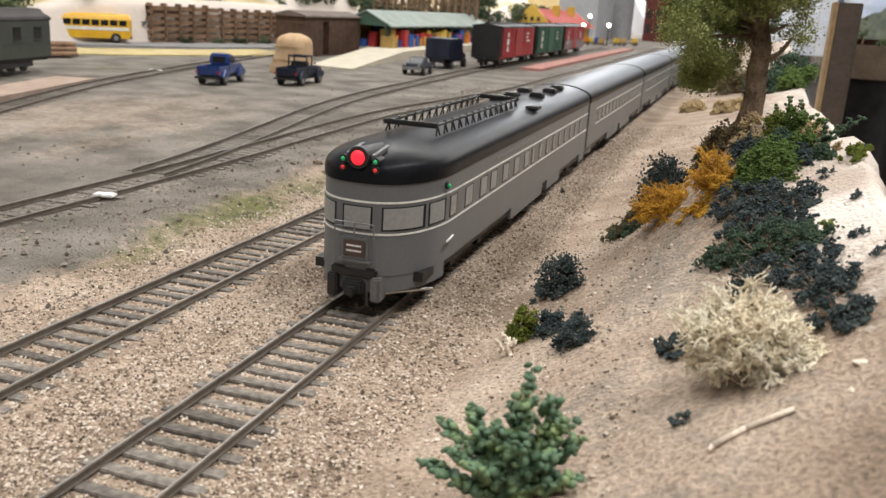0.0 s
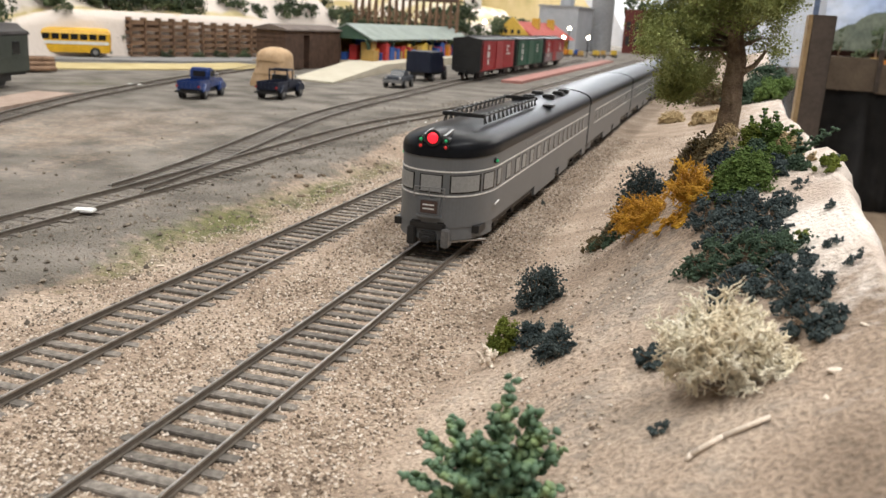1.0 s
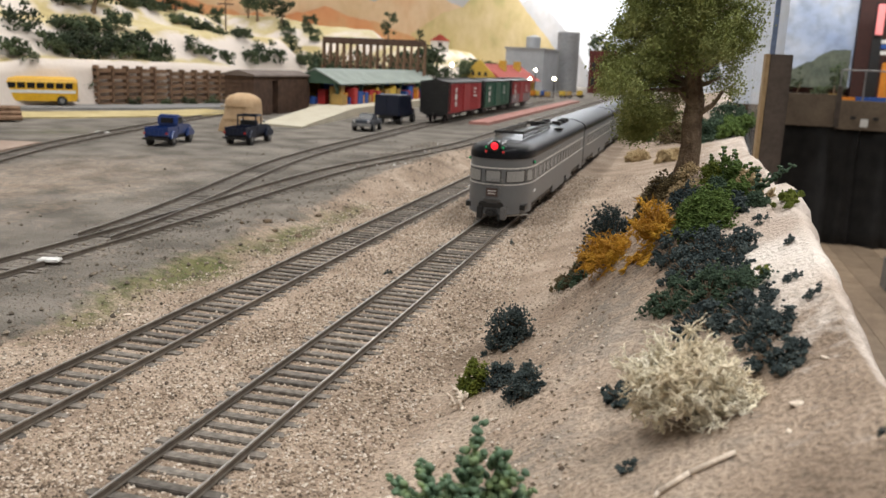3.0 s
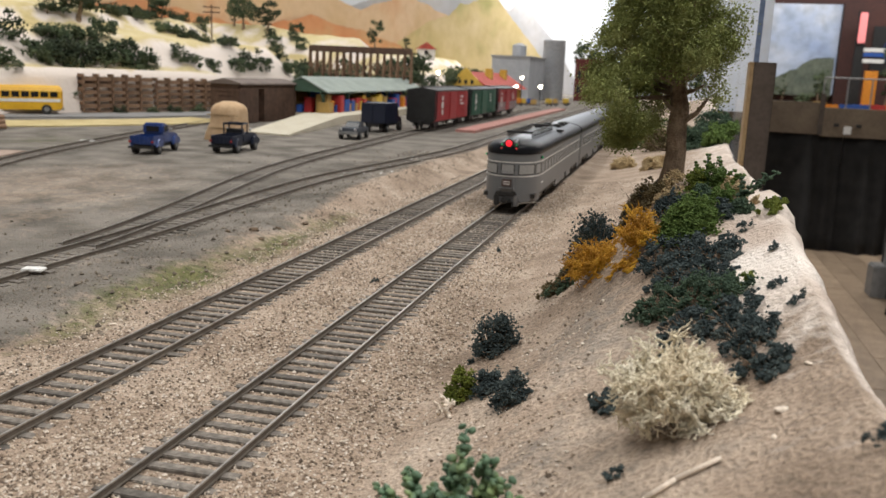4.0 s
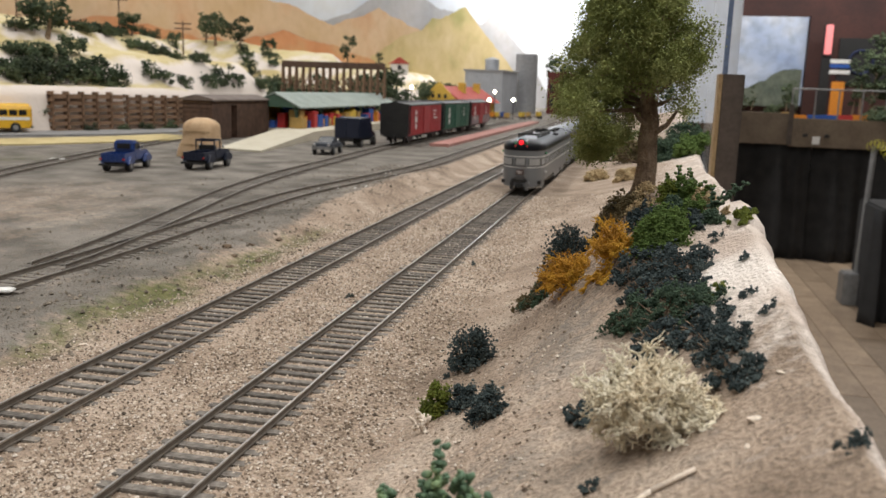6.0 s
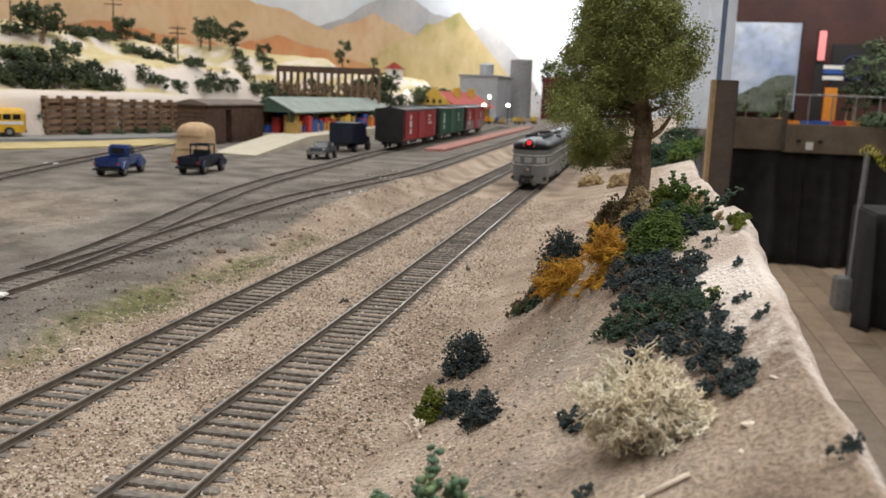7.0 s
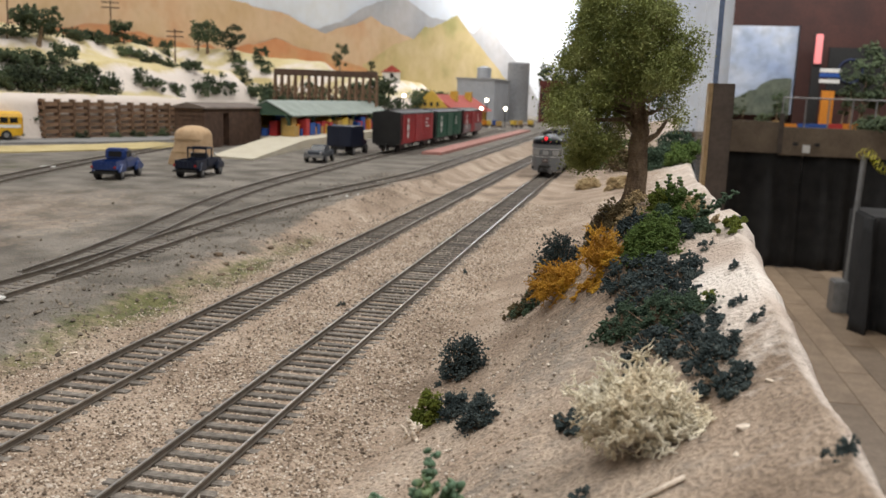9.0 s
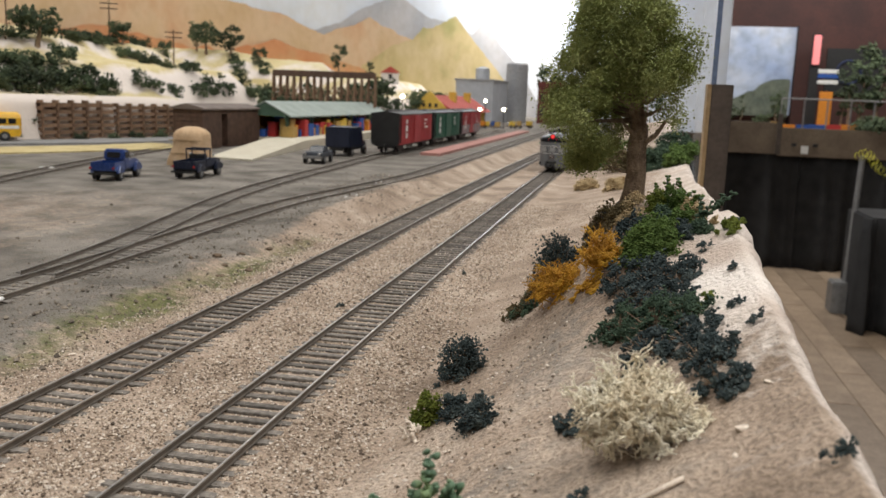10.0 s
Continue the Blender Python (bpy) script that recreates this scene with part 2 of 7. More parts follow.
def ground():
    ys = []
    y = -32.0
    while y < 430:
        ys.append(y)
        y += 0.28 if -12 < y < 25 else 0.28 + 0.02 * max(0, abs(y - 6) - 18)
    us = []
    x = 0.0
    while x < 1:
        us.append(x)
        x += 0.0016 if x > 0.87 else 0.006
    us.append(1.0)
    verts, zone = [], []
    for y in ys:
        e = edge(y)
        for u in us:
            x = -150 + (e + 150) * u
            verts.append((x, y, land(x, y)))
            c = near_line(y)
            n1 = noise.noise(Vector((x * 0.12, y * 0.06, 3)))
            grey = ease(-8.4, -9.8, x - c + 1.6 * n1 + 1.2 * ease(18, 34, y)) * (0.88 + 0.12 * ease(-14, -18, x - c)) * (1 - 0.5 * math.exp(-((x + 27) ** 2 / 90 + (y - 26) ** 2 / 300)))
            n3 = noise.noise(Vector((x * 0.45, y * 0.3, 6)))
            grass = 0.84 * math.exp(-((x - c + 8.5 + 0.8 * n1) ** 2 / 1.3 + ((y - 10) / 8) ** 2)) + 0.7 * n3 * math.exp(-((x - c + 8.6) / 1.6) ** 2 - ((y - 14) / 16) ** 2) + 0.5 * math.exp(-((x - c + 8.2) ** 2 / 0.8 + ((y - 22) / 7) ** 2)) + 0.35 * math.exp(-((x + 46) ** 2 / 30 + ((y - 50) / 9) ** 2))
            grass = max(0.0, grass)
            s = (x - c - 3.2) / (e - c - 3.2)
            pale = 0.95 * ease(0.66, 0.96, s) * (0.08 + 0.92 * ease(-6, 3, y)) * (1 - 0.7 * ease(8, 13, y)) + (1 - ease(14, 30, y)) * 0.15 * noise.noise(Vector((x * 0.6, y * 0.4, 8))) + 0.3 * ease(0.3, 0.8, s) * ease(14, 30, y)
            calm = 1 - 0.85 * ease(14, 34, y)
            grey += 0.45 * math.exp(-((x - 7.6) ** 2 / 1.5 + ((y - 4) / 3) ** 2))
            grey += 0.42 * math.exp(-((x - 7.4) ** 2 / 10 + ((y + 4) / 7) ** 2)) + calm * 0.25 * noise.noise(Vector((x * 0.35, y * 0.3, 4))) + 0.15 * noise.noise(Vector((x * 0.09, y * 0.022, 4)))
            zone.append((max(0, min(1, grey)), min(1, grass), max(0, min(1, pale)), 1))
    w = len(us)
    faces = [(j * w + i, j * w + i + 1, (j + 1) * w + i + 1, (j + 1) * w + i) for j in range(len(ys) - 1) for i in range(w - 1)]
    # the bench's edge falls away, rounded
    base = len(verts)
    for y in ys:
        e = edge(y)
        h = land(e, y)
        wob = 0.12 * noise.noise(Vector((0, y * 0.5, 7)))
        for dx, dz in ((0.25 + wob, -0.12), (0.5 + wob, -0.45), (0.6 + wob, -1.4), (0.6, -9.0)):
            verts.append((e + dx, y, h + dz))
            zone.append((0, 0, 0.75, 1))
    for j in range(len(ys) - 1):
        a, b = j * w + w - 1, (j + 1) * w + w - 1
        for k in range(4):
            c0, c1 = base + j * 4 + k, base + (j + 1) * 4 + k
            faces.append((a, c0, c1, b))
            a, b = c0, c1
    ob = raw("ground", verts, faces, SOIL, smooth=True)
    layer = ob.data.color_attributes.new("zone", "FLOAT_COLOR", "POINT")
    layer.data.foreach_set("color", [v for q in zone for v in q])
    return tagged(ob, "tan sandy layout ground with grey cinder yard and grass", "ground", kind="structure")


ground()


def stones():
    """Loose grit, thickest on the track beds."""
    rng = random.Random(4)
    verts, faces = [], []
    shape = [(1, 0, 0), (-1, 0, 0), (0, 1, 0), (0, -1, 0), (0, 0, 1), (0, 0, -1)]
    tri = [(0, 2, 4), (2, 1, 4), (1, 3, 4), (3, 0, 4), (2, 0, 5), (1, 2, 5), (3, 1, 5), (0, 3, 5)]
    for i in range(72000):
        y = -9 + 62 * rng.random() ** 1.7
        c = near_line(y)
        k = rng.random()
        if k < 0.55:
            x = c + rng.uniform(-3.4, 3.6)
            if abs(x - c) < 1.3 and rng.random() < 0.45:
                x = c + rng.choice((-1, 1)) * rng.uniform(1.3, 3.3)
        elif k < 0.78:
            x = c - 5.15 + rng.uniform(-3.2, 2.6)
        else:
            x = c + rng.uniform(-9, 8)
        r = rng.uniform(0.018, 0.052) * (1.5 if rng.random() < 0.05 else 1)
        z = land(x, y) + r * 0.35
        o = len(verts)
        for v in shape:
            verts.append((x + v[0] * r * rng.uniform(0.6, 1.3), y + v[1] * r * rng.uniform(0.6, 1.3), z + v[2] * r * rng.uniform(0.5, 1)))
        faces += [tuple(o + q for q in f) for f in tri]
    tagged(raw("ballast", verts, faces, STONE), "loose tan and brown ballast grit beside the rails", "ballast", kind="stuff")
    verts, faces = [], []
    for i in range(18000):
        y = -4 + 70 * rng.random() ** 1.3
        x = near_line(y) + (rng.uniform(-15, -7) if rng.random() < 0.75 else rng.uniform(-24, -9))
        r = rng.uniform(0.014, 0.04) * (3.2 if rng.random() < 0.05 else 1)
        z = land(x, y) + r * 0.3
        o = len(verts)
        for v in shape:
            verts.append((x + v[0] * r * rng.uniform(0.6, 1.3), y + v[1] * r * rng.uniform(0.6, 1.3), z + v[2] * r * rng.uniform(0.5, 1)))
        faces += [tuple(o + q for q in f) for f in tri]
    tagged(raw("cinders", verts, faces, CINDER), "dark loose cinders and rubble on the embankment", "cinders", kind="stuff")


stones()


def rail_mesh(name, line, off, y0, y1, parent, base=0.0, step=2.0):
    verts, faces = [], []
    prof = [(-0.026, 0), (-0.026, -0.04), (-0.01, -0.05), (-0.01, -0.155), (-0.04, -0.175), (-0.04, -0.2), (0.04, -0.2), (0.04, -0.175), (0.01, -0.155), (0.01, -0.05), (0.026, -0.04), (0.026, 0)]
    n = max(2, int((y1 - y0) / step))
    k = len(prof)
    for i in range(n + 1):
        y = y0 + (y1 - y0) * i / n
        for px, pz in prof:
            verts.append((line(y) + off + px, y, pz + base(y) if callable(base) else pz + base))
    for i in range(n):
        for j in range(k):
            a, b = i * k + j, i * k + (j + 1) % k
            faces.append((a, b, b + k, a + k))
    ob = raw(name, verts, faces, RAILSIDE, parent)
    ob.data.materials.append(RAIL)
    for i, p in enumerate(ob.data.polygons):
        if i % k in (0, 10, 11):
            p.material_index = 1
    return ob


TIE_MESH = None


def track(line, y0, y1, label, base=0.0, count=300, seed=1):
    global TIE_MESH
    rng = random.Random(seed)
    t = thing("track", label, "railway track", kind="")
    rail_mesh("rail", line, -0.825, y0, y1, t, base)
    rail_mesh("rail", line, 0.825, y0, y1, t, base)
    if TIE_MESH is None:
        bm = B()
        box(bm, -1.3, -0.145, -0.33, 1.3, 0.145, -0.19, 0.02)
        ob = part("tie", bm, TIE, t)
        TIE_MESH = ob.data
        bpy.data.objects.remove(ob)
    n = int((y1 - y0) / 0.6)
    verts, faces = [], []
    for i in range(n):
        y = y0 + 0.6 * i + rng.uniform(-0.05, 0.05)
        z = base(y) if callable(base) else base
        x = line(y) + rng.uniform(-0.07, 0.07)
        turn = math.degrees(math.atan(line(y) - line(y + 1))) + rng.uniform(-1.5, 1.5)
        if i < count:
            ob = new("tie", TIE_MESH)
            ob.parent = t
            at(ob, x, y, z + rng.uniform(-0.03, 0.015), turn)
        else:
            o = len(verts)
            for dx in (-1.3, 1.3):
                for dy in (-0.145, 0.145):
                    for dz in (-0.33, -0.19):
                        verts.append((x + dx, y + dy, z + dz))
            faces += [tuple(o + q for q in f) for f in ((1, 3, 7, 5), (0, 1, 5, 4), (2, 6, 7, 3), (0, 2, 3, 1), (4, 5, 7, 6))]
    if verts:
        tagged(raw("tie_rest", verts, faces, TIE, t), kind="stuff")
    return t


track(near_line, -30, 300, "weathered model track with grey wooden ties and bright rails", 0.0, 220, 1)
track(far_line, -20, 300, "weathered brown model track parallel to the train's line", 0.0, 220, 2)


def yard_line(y):
    return -14.4 + 0.3 * math.exp(-((y - 28) / 9) ** 2) + 3.7 * ease(24, 70, y)


def yard_line_b(y):
    return -14.7 - 5.0 * ease(6, 56, y) - 1.9 * ease(45, 95, y)


def yard_line_c(y):
    return -37.5 - 0.28 * (y - 38) + 0.0011 * (y - 38) ** 2


track(yard_line, -4, 230, "dark weathered yard track half sunk in cinders", lambda y: yard(y) + 0.22, 120, 3)
track(yard_line_b, 14, 200, "dark weathered siding branching off the yard track", lambda y: yard(y) + 0.22, 110, 4)
track(yard_line_c, 5, 120, "dusty siding beside the yard road", lambda y: yard(y) + 0.22, 150, 5)


GREYFIN = shade("fin_grey", [(0.16, 0.16, 0.165), (0.22, 0.22, 0.225)], 100, 0.35, 0.4, 0.02)


# ---- the train ----
NOSE = 3.0


def plan(s, off=0.0):
    """Point and outward normal on the car's outline, s centimetres from the middle of its rounded end."""
    w, a = 1.72, NOSE
    # superellipse from the nose to the straight side
    side = 1 if s >= 0 else -1
    s = abs(s)
    pts = plan.table
    if s >= pts[-1][0]:
        return (side * (w + off), a + s - pts[-1][0], 0), (side, 0)
    for (s0, x0, y0), (s1, x1, y1) in zip(pts, pts[1:]):
        if s <= s1:
            k = (s - s0) / (s1 - s0)
            d = Vector((y1 - y0, -(x1 - x0))).normalized()
            x, y = x0 + (x1 - x0) * k, y0 + (y1 - y0) * k
            return (side * (x + d.x * off), y + d.y * off, 0), (side * d.x, d.y)


def plan_table():
    w, a, out, s = 1.72, NOSE, [], 0.0
    last = None
    for i in range(41):
        th = math.pi / 2 * i / 40
        x = w * math.sin(th) ** (2 / 2.5)
        y = a - a * math.cos(th) ** (2 / 2.2)
        if last:
            s += math.hypot(x - last[0], y - last[1])
        out.append((s, x, y))
        last = (x, y)
    return out


plan.table = plan_table()


def band(bm, s0, s1, z0, z1, off, thick=0.03, step=0.35):
    """A strip that follows the car's outline."""
    n = max(1, int(abs(s1 - s0) / step))
    rows = []
    for i in range(n + 1):
        s = s0 + (s1 - s0) * i / n
        (x, y, _), _ = plan(s, off)
        (xi, yi, _), _ = plan(s, off - thick)
        rows.append([bm.verts.new(p) for p in ((xi, yi, z0), (x, y, z0), (x, y, z1), (xi, yi, z1))])
    for a, b in zip(rows, rows[1:]):
        for j in range(4):
            bm.faces.new((a[j], a[(j + 1) % 4], b[(j + 1) % 4], b[j]))
    bm.faces.new(rows[0])
    bm.faces.new(rows[-1])
    bmesh.ops.recalc_face_normals(bm, faces=bm.faces)
    return bm


LEN = 26.2


def roof_shell(bm, rounded):
    prof = [(1.74, 3.46), (1.755, 3.56), (1.75, 3.72), (1.7, 3.86), (1.59, 3.98), (1.42, 4.08), (1.0, 4.22), (0.5, 4.31), (0.0, 4.34)]
    if rounded:
        # the side's profile carried round the nose, the crown rising behind it
        grid = []
        for x, z in prof:
            x = max(x, 0.03)
            y0 = 1.15 * max(0.0, 1.74 - x) ** 1.15
            half = []
            for i in range(25):
                th = math.pi / 2 * i / 24
                half.append((x * math.sin(th) ** 0.8, y0 + (NOSE + 0.6 * (1 - min(x, 1.74) / 1.74) - y0) * (1 - math.cos(th) ** 0.91) - 0.03))
            half += [(x, y) for y in (NOSE + 1.6, 8.0, LEN / 2, LEN - 0.3, LEN - 0.16, LEN - 0.15)]
            row = [(-px, py) for px, py in reversed(half[1:])] + half
            grid.append([bm.verts.new((px, py, z)) for px, py in row])
        for lo, hi in zip(grid, grid[1:]):
            for i in range(len(lo) - 1):
                bm.faces.new((lo[i], lo[i + 1], hi[i + 1], hi[i]))
        bm.faces.new([g[0] for g in grid] + [g[-1] for g in reversed(grid)])
        crown = grid[-1]
        k = len(crown)
        for i in range(k // 2):
            if i + 1 < k - 2 - i:
                bm.faces.new((crown[i], crown[i + 1], crown[k - 2 - i], crown[k - 1 - i]))
    else:
        ring = prof + [(-x, z) for x, z in reversed(prof[:-1])]
        rows = [[bm.verts.new((x, y, z)) for x, z in ring] for y in (0.15, 0.16, 0.3, LEN / 2, LEN - 0.3, LEN - 0.16, LEN - 0.15)]
        for lo, hi in zip(rows, rows[1:]):
            for j in range(len(ring) - 1):
                bm.faces.new((lo[j], lo[j + 1], hi[j + 1], hi[j]))
        bm.faces.new(rows[0])
        bm.faces.new(rows[-1])
    bmesh.ops.recalc_face_normals(bm, faces=bm.faces)


def bogie(parent, y):
    bm = B()
    box(bm, -1.25, y - 2.2, 0.35, 1.25, y + 2.2, 0.6, 0.03)
    for sx in (-1, 1):
        box(bm, sx * 1.2 - 0.1, y - 2.4, 0.4, sx * 1.2 + 0.1, y + 2.4, 0.75, 0.04)
        for dy in (-1.5, 1.5):
            box(bm, sx * 1.3 - 0.12, y + dy - 0.25, 0.35, sx * 1.3 + 0.12, y + dy + 0.25, 0.75, 0.03)
    frame_ = part("bogie", bm, BLACK, parent)
    for dy in (-1.5, 1.5):
        bm = B()
        for sx in (-0.8, 0.8):
            rod(bm, (sx - 0.12, y + dy, 0.53), (sx + 0.12, y + dy, 0.53), 0.53, seg=20)
        rod(bm, (-0.8, y + dy, 0.53), (0.8, y + dy, 0.53), 0.1)
        part("wheelset", bm, BLACK, frame_)
    return frame_


def passenger_car(rounded, label):
    car = thing("railway_car", label, "railway car", group="cars of the silver-grey train")
    last = plan.table[-1][0]
    smax = last + LEN - NOSE - 0.15
    bm = B()
    if rounded:
        band(bm, -smax, smax, 1.0, 3.5, 0.0, 0.12, 0.14)
        body = part("body", bm, CARGREY, car, smooth=False)
    else:
        box(bm, -1.72, 0.15, 1.0, 1.72, LEN - 0.15, 3.5, 0.05)
        body = part("body", bm, CARGREY, car)
    bm = B()
    roof_shell(bm, rounded)
    roof = part("roof", bm, ROOFBLACK, car, "glossy black roof", smooth=True)
    for p in roof.data.polygons:
        p.use_smooth = len(p.vertices) <= 4
    bm = B()
    box(bm, -1.6, 0.9 if rounded else 0.2, 0.75, 1.6, LEN - 0.2, 1.02)
    part("underframe", bm, BLACK, car)

    def strip(name, s0, s1, z0, z1, off, material, parent, lab="", thick=0.05):
        b2 = B()
        band(b2, s0, s1, z0, z1, off, thick, 0.07 if abs(s1 - s0) < 9 else 0.1)
        return part(name, b2, material, parent, lab)

    first = last - NOSE + 0.4  # arc position of the car's square end
    for z0, z1 in ((2.95, 3.0), (2.1, 2.15)):
        if rounded:
            strip("stripe", -smax, smax, z0, z1, 0.016, WHITEPAINT, body, "thin white stripe")
        else:
            for sd in (-1, 1):
                strip("stripe", sd * first, sd * smax, z0, z1, 0.016, WHITEPAINT, body, "thin white stripe")
    # skirts between the wheels
    spans = ((0.0, 4.4), (10.2, 15.6), (16.6, 19.4), (24.6, LEN)) if rounded else ((0.3, 2.2), (8.0, 13.0), (14.0, 19.2), (25.0, LEN))
    for a, b in spans:
        if rounded and a == 0:
            strip("skirt", -3.3, 3.3, 0.55, 1.02, -0.02, CARGREY, body, thick=0.1)
            continue
        for sd in (-1, 1):
            strip("skirt", sd * (a + last - NOSE), sd * min(b + last - NOSE, smax), 0.55, 1.02, -0.02, CARGREY, body, thick=0.1)
    # windows
    ws = []
    if rounded:
        for a, b in ((0.66, 2.06), (2.2, 3.15), (3.45, 4.1)):
            ws += [(a, b), (-b, -a)]
        ws.append((-0.42, 0.42))
        y = 4.0
        while y < LEN - 2.0:
            wide = 0.85 if y < 12 else 0.5
            for sd in (-1, 1):
                a, b = y + last - NOSE, y + wide + last - NOSE
                ws.append((a, b) if sd > 0 else (-b, -a))
            y += (1.2 if int(y) % 2 else 1.6) if y < 12 else 1.35
    else:
        y = 1.8
        while y < LEN - 2.2:
            for sd in (-1, 1):
                a, b = y + last - NOSE, y + 0.8 + last - NOSE
                ws.append((a, b) if sd > 0 else (-b, -a))
            y += 1.5
    for a, b in ws:
        w = strip("window", a, b, 2.22, 2.86, 0.012, DARKGLASS, body, "dark window", thick=0.04)
        if b - a > 0.52:
            strip("blind", a + 0.05, b - 0.12 if a > 0 else b - 0.05, 2.27, 2.83, 0.02, BLIND, w, "pale grey drawn slatted blind", thick=0.03)
        else:
            strip("blind", a + 0.16, b - 0.05, 2.27, 2.83, 0.02, BLIND, w, "pale grey drawn slatted blind", thick=0.03)
    bogie(car, 5.6)
    bogie(car, LEN - 4.6)
    if not rounded:
        bm = B()
        box(bm, -0.9, -0.25, 0.9, 0.9, 0.15, 3.4, 0.05)
        part("diaphragm", bm, BLACK, car)
    return car, body, roof


def tail_details(car, body, roof):
    bm = B()
    rod(bm, (0, -0.06, 4.12), (0, 1.5, 4.12), 0.29, 0.2, 20)
    part("lamp_housing", bm, BLACK, roof, "black lamp housing")
    bm = B()
    ball(bm, (0, -0.07, 4.12), 0.19, 14, 1, 0.4, 1)
    part("lens", bm, REDGLOW, roof, "glowing red lens", smooth=True)
    for sx in (-1, 1):
        bm = B()
        prism(bm, [(0.1, 4.2), (1.1, 4.34), (0.75, 4.18), (1.1, 4.1), (0.1, 3.95)], "x", sx * 0.36 - 0.05, sx * 0.36 + 0.05)
        part("fin", bm, GREYFIN, roof)
        for z, mm in ((4.04, GREENGLOW), (3.82, REDSMALL)):
            bm = B()
            rod(bm, (sx * 0.45, 0.02, z), (sx * 0.45, 0.5, z), 0.11, 0.09, 12)
            part("marker_housing", bm, BLACK, roof, "black marker housing")
            bm = B()
            ball(bm, (sx * 0.45, 0.02, z), 0.06, 10)
            part("marker_lens", bm, mm, roof, "small glowing marker lens", smooth=True)
    for sx in (-1, 1):
        bm = B()
        (x, y, _), nn = plan(sx * 3.1, 0.04)
        ball(bm, (x, y, 3.22), 0.11, 10)
        shell = part("marker_lamp", bm, BLACK, body, "black marker lamp", smooth=True)
        bm = B()
        ball(bm, (x + sx * 0.07, y - 0.06, 3.22), 0.06, 10)
        part("lens", bm, GREENGLOW, shell, "green glowing lens", smooth=True)
    # roof antenna on stanchions
    ant = B()
    for sx in (-1, 1):
        rod(ant, (sx * 0.75, 3.7, 4.6), (sx * 0.75, 13.6, 4.6), 0.05, seg=6)
        for i in range(14):
            y = 3.9 + 0.73 * i
            for dy in (-0.16, 0.16):
                rod(ant, (sx * 0.75, y, 4.6), (sx * 0.75 + sx * 0.05, y + dy, 4.3), 0.03, seg=5)
            ball(ant, (sx * 0.75, y, 4.62), 0.07, 6)
    for y in (3.7, 13.6):
        box(ant, -0.85, y - 0.08, 4.53, 0.85, y + 0.08, 4.68, 0.03)
    part("roof_antenna", ant, BLACK, roof, "black roof antenna frame on stanchions")
    for y, x in ((14.6, 1.25), (15.6, -0.5), (17.6, -0.4), (18.6, 0.5), (20.4, -0.5), (21.4, 0.5), (23.4, 0.45)):
        bm = B()
        box(bm, x - 0.3, y - 0.35, 4.15, x + 0.3, y + 0.35, 4.5 - 0.2 * (x > 1), 0.06)
        part("roof_vent", bm, BLACK, roof, "black roof vent")
    bm = B()
    box(bm, -0.42, -0.1, 1.4, 0.42, 0.12, 2.06, 0.04)
    box(bm, -0.46, -0.13, 1.36, 0.46, 0.12, 1.42)
    sign = part("sign_box", bm, CARGREY, body)
    bm = B()
    box(bm, -0.32, -0.12, 1.5, 0.32, -0.08, 1.96, 0.02)
    part("sign_face", bm, shade("sign_face_brown", [(0.05, 0.035, 0.03), (0.09, 0.05, 0.045)], 200, 0.5, 0, 0), sign, "dark tail sign")
    bm = B()
    for z in (1.64, 1.78):
        box(bm, -0.22, -0.128, z, 0.2, -0.115, z + 0.045)
    part("sign_mark", bm, WHITEPAINT, sign)
    bm = B()
    box(bm, -0.7, -0.04, 0.9, 0.6, 0.5, 1.2, 0.06)
    box(bm, -0.3, -0.2, 0.5, 0.3, 0.6, 0.85, 0.06)
    box(bm, -0.15, -0.4, 0.5, 0.15, -0.1, 0.72, 0.04)
    part("coupler", bm, BLACK, car, "black coupler and buffer beam")
    bm = B()
    for sx in (-1, 1):
        (x, y, _), nn = plan(sx * 3.3, 0.1)
        rod(bm, (x - 0.0 * sx, y - 0.25, 1.62), (x, y + 0.35, 1.68), 0.03, seg=6)
    part("grab_iron", bm, WHITEPAINT, body)
    # tail gate rail before the end door
    bm = B()
    for z in (2.3, 2.42):
        rod(bm, (-0.55, -0.14, z), (0.55, -0.14, z), 0.02, seg=6)
    for x in (-0.55, 0.0, 0.55):
        rod(bm, (x, -0.14, 2.05), (x, -0.14, 2.42), 0.02, seg=6)
    part("gate_rail", bm, GREYFIN, body, "thin grey gate rail")
    # steps, hose and corner braces below the rounded end
    for sx in (-1, 1):
        bm = B()
        box(bm, sx * 0.62 - 0.14, -0.12, 0.32, sx * 0.62 + 0.14, 0.35, 0.98, 0.04)
        part("buffer_post", bm, GREYFIN if sx > 0 else BLACK, car)
    bm = B()
    rod(bm, (0.4, -0.12, 0.6), (0.46, -0.22, 0.25), 0.04, seg=6)
    part("air_hose", bm, BLACK, car)
    bm = B()
    rod(bm, (0.5, 0.2, 0.45), (1.75, 1.3, 0.5), 0.04, seg=6)
    part("pilot_bar", bm, STEEL, car)
    bm = B()
    rng = random.Random(2)
    y = 7.4
    while y < 13.2:
        w = rng.uniform(0.16, 0.24)
        for sx in (-1, 1):
            box(bm, sx * 1.745 - 0.006, y, 3.2, sx * 1.745 + 0.006, y + w, 3.31)
        y += w + 0.1
    part("lettering", bm, BLIND, body, "pale grey lettering")


